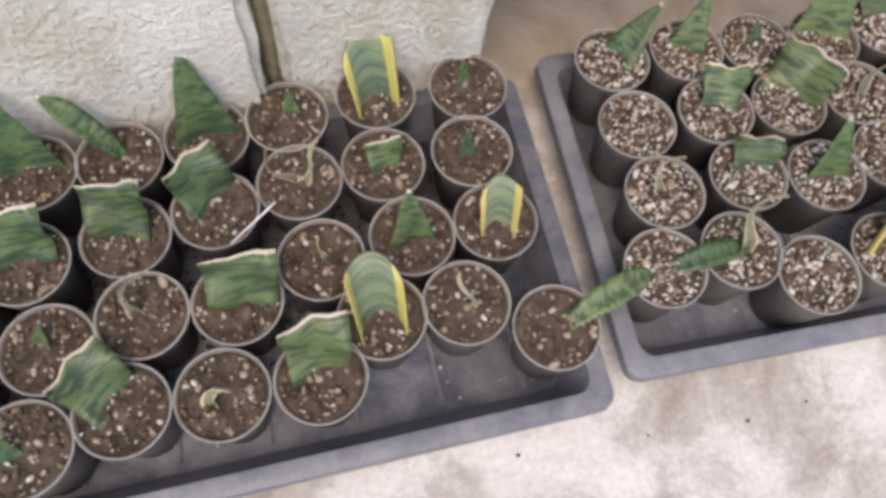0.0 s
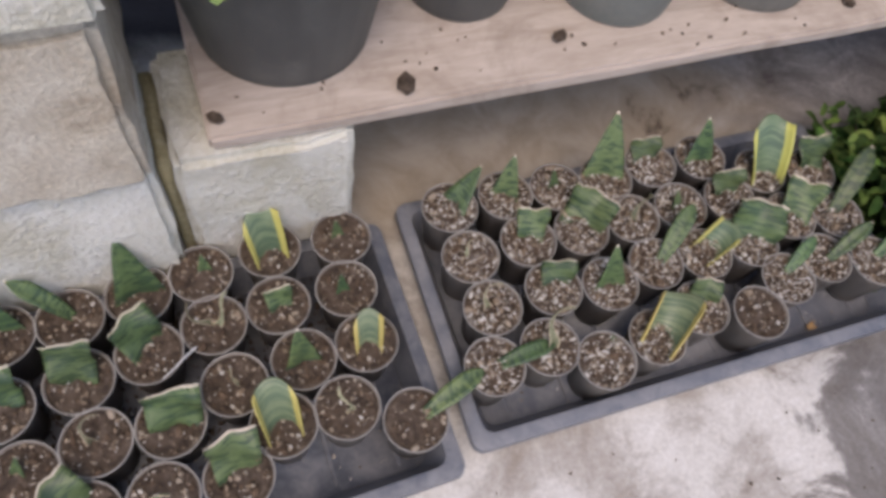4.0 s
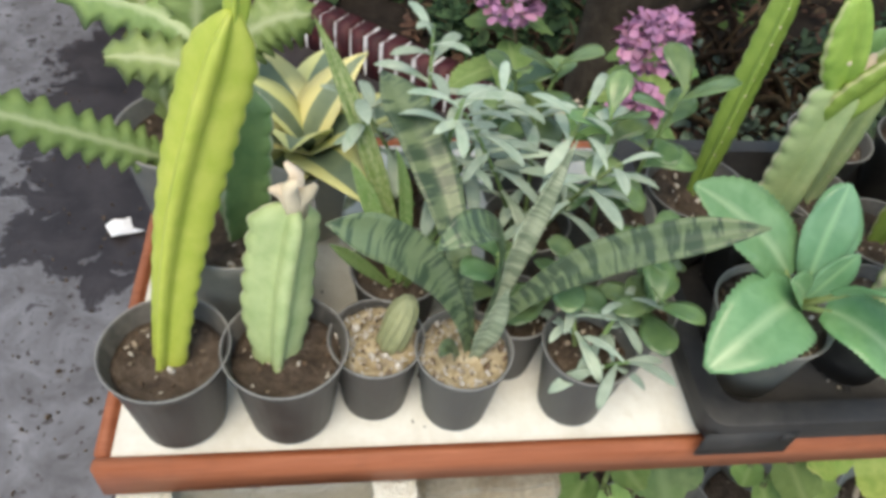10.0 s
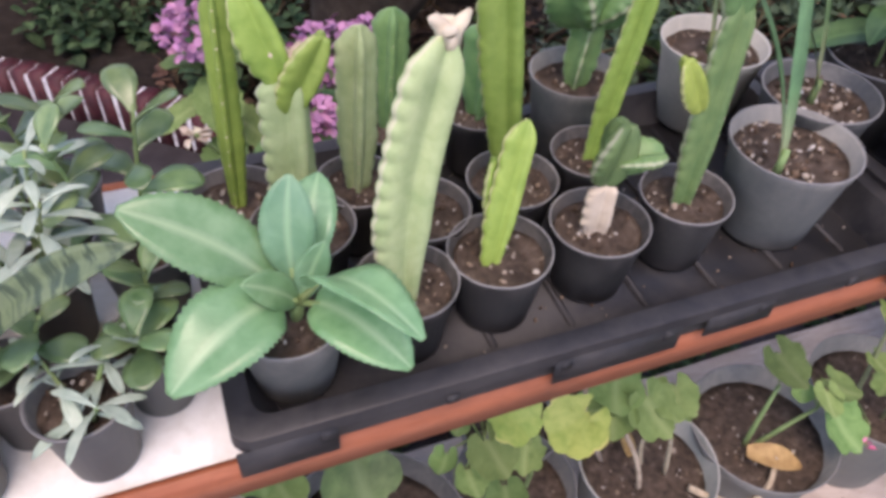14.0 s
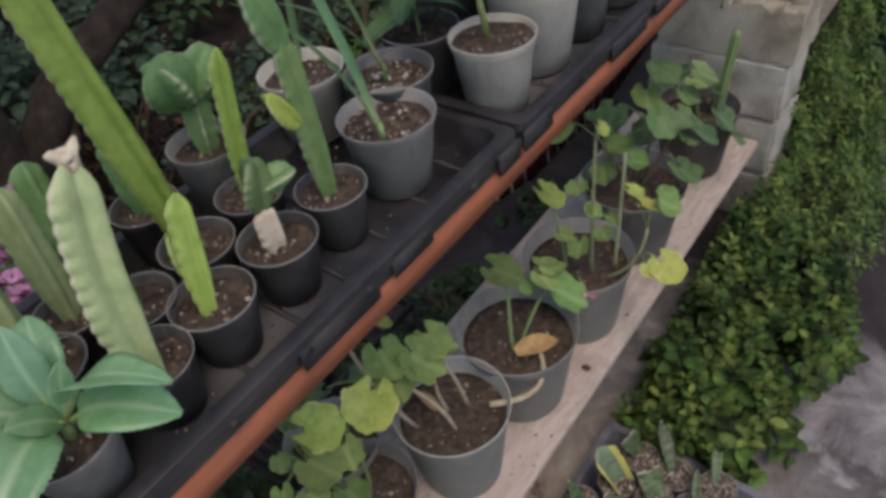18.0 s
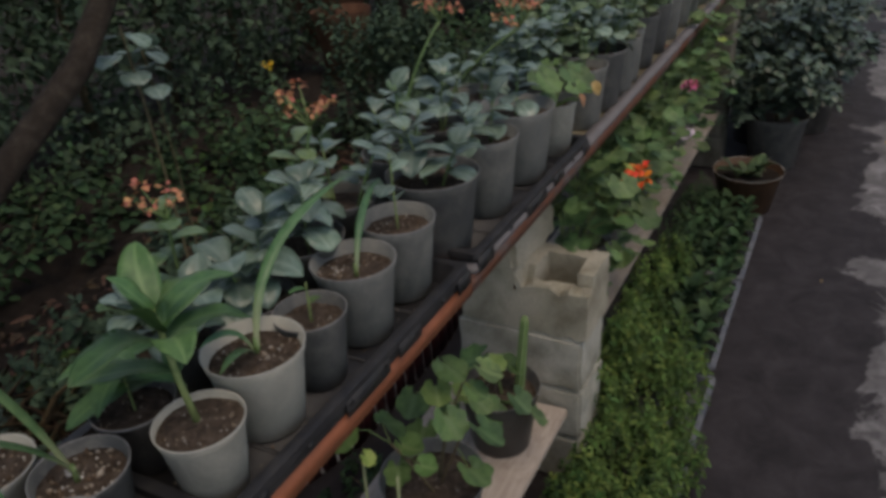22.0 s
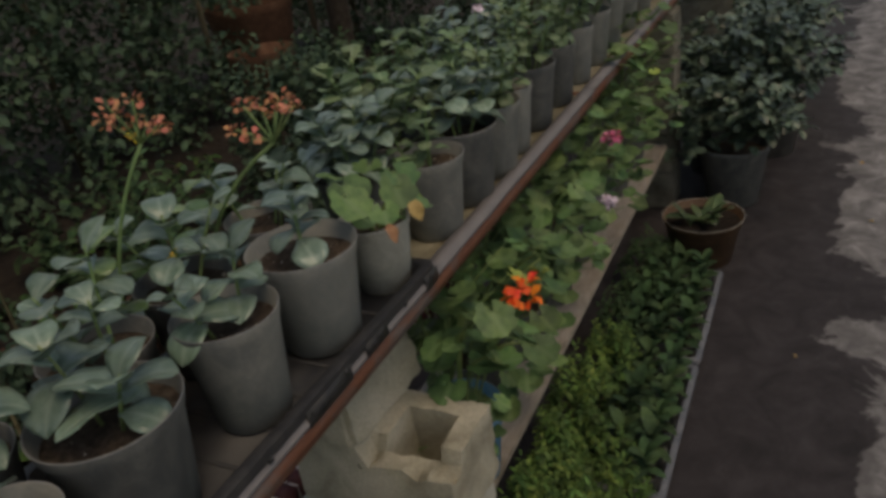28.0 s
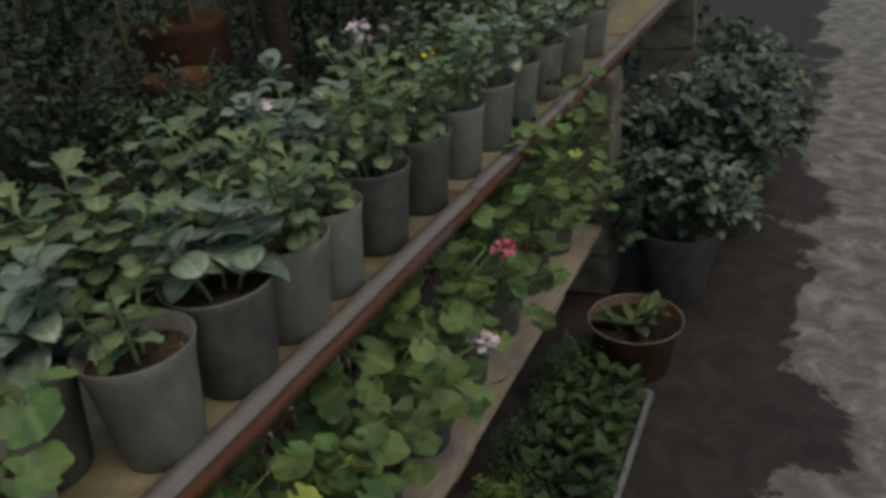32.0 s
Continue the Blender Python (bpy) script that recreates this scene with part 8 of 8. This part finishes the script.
# dry straw standing in the bed
mats = []
for _ in range(1300):
    x = R.uniform(0.7, 3.2)
    y = kerb_y(x) + 0.15 + 1.2 * R.random()
    if noise.noise((x * 2.3, y * 2.3, 9)) > -0.05:
        mats.append(aim((x, y, 0.06), R.uniform(0, 360), R.uniform(45, 88), R.uniform(0.12, 0.38), R.uniform(-50, 50)) @ Matrix.Diagonal((0.045, 1, 1, 1)))
tagged(place("dry_straw", scatter_mesh("dry_straw", L["litter"], LM["tiny"][0], mats)), "brown dry straw and stalks standing in the garden bed", "dry grass", kind="stuff")
for x, y, z, m_ in ((4.14, 3.55, 0.918, "yellow"), (3.6, 2.9, 0.62, "yellow")):
    t = thing("yellow_flower", pose(x, y, 0.04), "slender stalk with one small yellow flower", "flower")
    stalk_thing(t, [(0, 0, 0), (0.02, 0, z * 0.5), (0, 0, z)], 0.004, 0.002, "stem_green")
    cluster(t, (0, 0, z), m_, 18, 0.02, 0.026)
    for k in range(22):
        place("leaf", pick("broad"), t, aim((0.01, 0, 0.05 + z * 0.04 * k), k * 137.5, 25, 0.08))

# tall garden plant with round pale leaves
for px, py, pz in ((2.79, 3.02, 1.49), (3.05, 3.25, 1.35)):
    t = thing("garden_plant", pose(px, py, 0.04), "tall garden plant with a few round pale grey leaves", "plant", "round-leaved garden plants")
    stalk_thing(t, bez((0, 0, 0), (0.05, 0, pz * 0.5), (0, 0, pz - 0.05), 8), 0.008, 0.004, "stem")
    for k in range(9):
        place("leaf", LM["silver"][1], t, aim((0.02 * math.cos(k * 2.4), 0.02 * math.sin(k * 2.4), pz - 0.08 - 0.07 * (k // 3)), k * 137.5, R.uniform(-10, 25), R.uniform(0.10, 0.14)))

# terracotta pots far back among the shrubs
potted("terracotta_pot", 7.0, 5.07, 0.04, 0.30, 0.64, "terracotta", "large terracotta pot standing among the dark shrubs", "plant pot", "terracotta pots", n_grit=0)
potted("terracotta_pot", 8.15, 6.06, 0.0, 0.48, 0.92, "terracotta", "very large terracotta pot half hidden by the hedge", "plant pot", "terracotta pots", n_grit=0)


def tree(x, y, h, r, label, lean=(0.1, 0.1)):
    t = thing("tree", pose(x, y, 0.0), label, "tree", "garden trees")
    bm = bmesh.new()
    pts = [Vector((lean[0] * (k / 10) ** 2 + 0.02 * math.sin(k), lean[1] * (k / 10), h * k / 10)) for k in range(11)]
    tube(bm, pts, [r * (1.25 - 0.07 * k) for k in range(11)], 12)
    for v in bm.verts:
        v.co += noise.noise_vector(v.co * 9) * r * 0.12
    part("trunk", bm, M["bark"], t)
    mats = []
    bm = bmesh.new()
    tube(bm, [Vector((0, 0, 0.50)), Vector((0.30, 0.02, 0.80)), Vector((0.83, 0.04, 1.02)), Vector((1.44, 0.06, 1.40)), Vector((1.72, 0.08, 1.68)), Vector((2.3, 0.1, 2.4)), Vector((2.7, 0.1, 3.1))], [0.080, 0.064, 0.052, 0.046, 0.043, 0.038, 0.030], 12)
    for v in bm.verts:
        v.co += noise.noise_vector(v.co * 9) * 0.012
    part("limb", bm, M["bark"], t, "long low limb slanting over the bed")
    for k in range(8):
        a = k * 0.785 + R.random()
        b = pts[7 + k % 4]
        e = b + Vector((math.cos(a) * R.uniform(0.7, 1.2), math.sin(a) * R.uniform(0.7, 1.2), R.uniform(0.4, 1.0)))
        bm = bmesh.new()
        tube(bm, bez(b, b.lerp(e, 0.5) + Vector((0, 0, 0.2)), e, 6), [r * 0.45 * (1 - 0.12 * i) for i in range(7)], 7)
        part("limb", bm, M["bark"], t)
        for _ in range(130):
            q = b.lerp(e, R.uniform(0.5, 1.15)) + Vector((R.gauss(0, 0.22), R.gauss(0, 0.22), R.gauss(0, 0.18)))
            mats.append(aim(q, R.uniform(0, 360), R.uniform(-40, 40), R.uniform(0.08, 0.14), R.uniform(-40, 40)))
    tagged(place("crown", scatter_mesh("crown", L["bush"], LM["small"][0], mats), t), kind="stuff")


tree(1.10, 2.92, 3.4, 0.11, "grey-barked garden tree standing behind the bench", (0.1, 0.2))
t = thing("tree", pose(8.50, 5.20, 0.0), "straight grey-brown tree trunk at the edge of the hedge", "tree", "garden trees")
bm = bmesh.new()
tube(bm, [Vector((0.02 * math.sin(k), 0.015 * math.cos(k * 1.3), -0.03 + 0.34 * k)) for k in range(11)], [0.16, 0.13, 0.12, 0.117, 0.115, 0.112, 0.11, 0.108, 0.105, 0.10, 0.095], 14)
for v in bm.verts:
    v.co += noise.noise_vector(v.co * 7) * 0.012
part("trunk", bm, M["bark"], t)
mats = [aim((R.gauss(0, 0.6), R.gauss(0, 0.6), 3.3 + abs(R.gauss(0, 0.5))), R.uniform(0, 360), R.uniform(-40, 40), R.uniform(0.08, 0.14), R.uniform(-40, 40)) for _ in range(900)]
tagged(place("crown", scatter_mesh("crown", L["bush"], LM["small"][0], mats), t), kind="stuff")

# hedges and the yard wall that close the place
def hedge(x0, x1, y0, y1, h, n, size, label):
    mats = []
    for _ in range(n):
        x, y, z = R.uniform(x0, x1), R.uniform(y0, y1), h * R.random() ** 0.8
        z *= 0.75 + 0.35 * noise.noise((x * 0.9, y * 0.9, 0))
        gap = noise.noise((x * 2.6, y * 2.6, z * 2.6)) + 0.5 * noise.noise((x * 6, y * 6, z * 6))
        if gap > -0.03 and not (7.2 < x < 9.2 and y < 6.2):
            mats.append(aim((x, y, max(0.03, z)), R.uniform(0, 360), R.uniform(-40, 50), size * R.uniform(0.6, 1.4), R.uniform(-40, 40)))
    t = thing("hedge", pose(0, 0, 0), label, "hedge", "dark hedges")
    tagged(place("foliage", scatter_mesh("foliage", L["hedge"], LM["tiny"][0], mats), t), kind="stuff")
    for k in range(int((x1 - x0) / 0.9)):
        stalk_thing(t, [(x0 + 0.45 + 0.9 * k, (y0 + y1) / 2, -0.02), (x0 + 0.5 + 0.9 * k, (y0 + y1) / 2, h * 0.7)], 0.04, 0.02, "stem")


hedge(-3.0, 10.5, 5.2, 6.8, 3.0, 84000, 0.080, "tall dark hedge closing the garden bed behind")
hedge(8.9, 10.6, 1.3, 5.4, 2.6, 22000, 0.080, "tall dark shrubs at the far end of the bench")
bm = bmesh.new()
box(bm, -9.0, 16.0, -9.2, -9.0, -0.05, 2.6, 0.01)
tagged(place("wall_south", to_mesh("wall_south", bm, M["block"], False)), "plain rendered yard wall behind the walkway", "wall", kind="structure")


# ---- spilled grit, clods and small leaves ----
def spill(name, label, x0, x1, y0, y1, z, n, size, material):
    mats = []
    for _ in range(n):
        x, y = R.uniform(x0, x1), R.uniform(y0, y1)
        k = 1.8 if R.random() < 0.1 else 1.0
        mats.append(Matrix.Translation((x, y, z + size * 0.2)) @ Euler((R.random() * 3, R.random() * 3, R.random() * 3)).to_matrix().to_4x4() @ Matrix.Diagonal((size * k * R.uniform(0.4, 1.2), size * k * R.uniform(0.4, 1.2), size * k * R.uniform(0.3, 0.7), 1)))
    tagged(place(name, scatter_mesh(name, M[material], PEBBLE, mats)), label, "grit", kind="stuff")


spill("spilled_soil", "brown soil spilled between the cutting pots", 0.05, 0.70, 0.93, 1.18, 0.0075, 1900, 0.007, "soil")
spill("spilled_grit", "white perlite and soil crumbs spilled in the floor tray", 0.05, 0.775, 0.84, 1.18, 0.0075, 260, 0.0042, "grit_pale")
spill("spilled_grit", "white perlite and soil crumbs spilled in the second floor tray", 0.885, 1.61, 0.87, 1.21, 0.0075, 260, 0.0042, "grit_pale")
spill("spilled_grit", "soil crumbs lying in the black nursery trays", 0.61, 1.27, 1.29, 1.57, 1.1575, 260, 0.0042, "grit")
spill("spilled_grit", "soil crumbs lying in the second nursery tray", 1.37, 2.03, 1.29, 1.57, 1.1575, 200, 0.0042, "grit")
spill("soil_crumbs", "dark soil crumbs scattered on the low plank", 0.60, 2.64, 1.245, 1.60, 0.3355, 260, 0.006, "soil")
spill("soil_crumbs", "dark soil crumbs scattered on the white board", 0.10, 0.55, 1.27, 1.60, 1.1495, 60, 0.0045, "soil")
spill("soil_crumbs", "dark crumbs and specks on the pale concrete", -0.25, 2.3, 0.2, 0.80, 0.0, 160, 0.006, "soil")
spill("soil_crumbs", "dark debris on the wet floor beside the bench", -0.95, -0.05, 1.5, 3.3, 0.0, 260, 0.012, "soil")
for x, y, s in ((0.845, 1.262, 0.030), (1.085, 1.300, 0.022), (0.60, 1.262, 0.020), (1.58, 1.275, 0.02)):
    ob = place("soil_clod", PEBBLE.copy(), None, Matrix.Translation((x, y, 0.3355 + s * 0.25)) @ Matrix.Rotation(x * 9, 4, "Z") @ Matrix.Diagonal((s * 1.4, s, s * 0.6, 1)))
    ob.data.materials.append(M["soil"])
    tagged(ob, "dark clod of soil lying on the low plank", "soil", "soil clods")
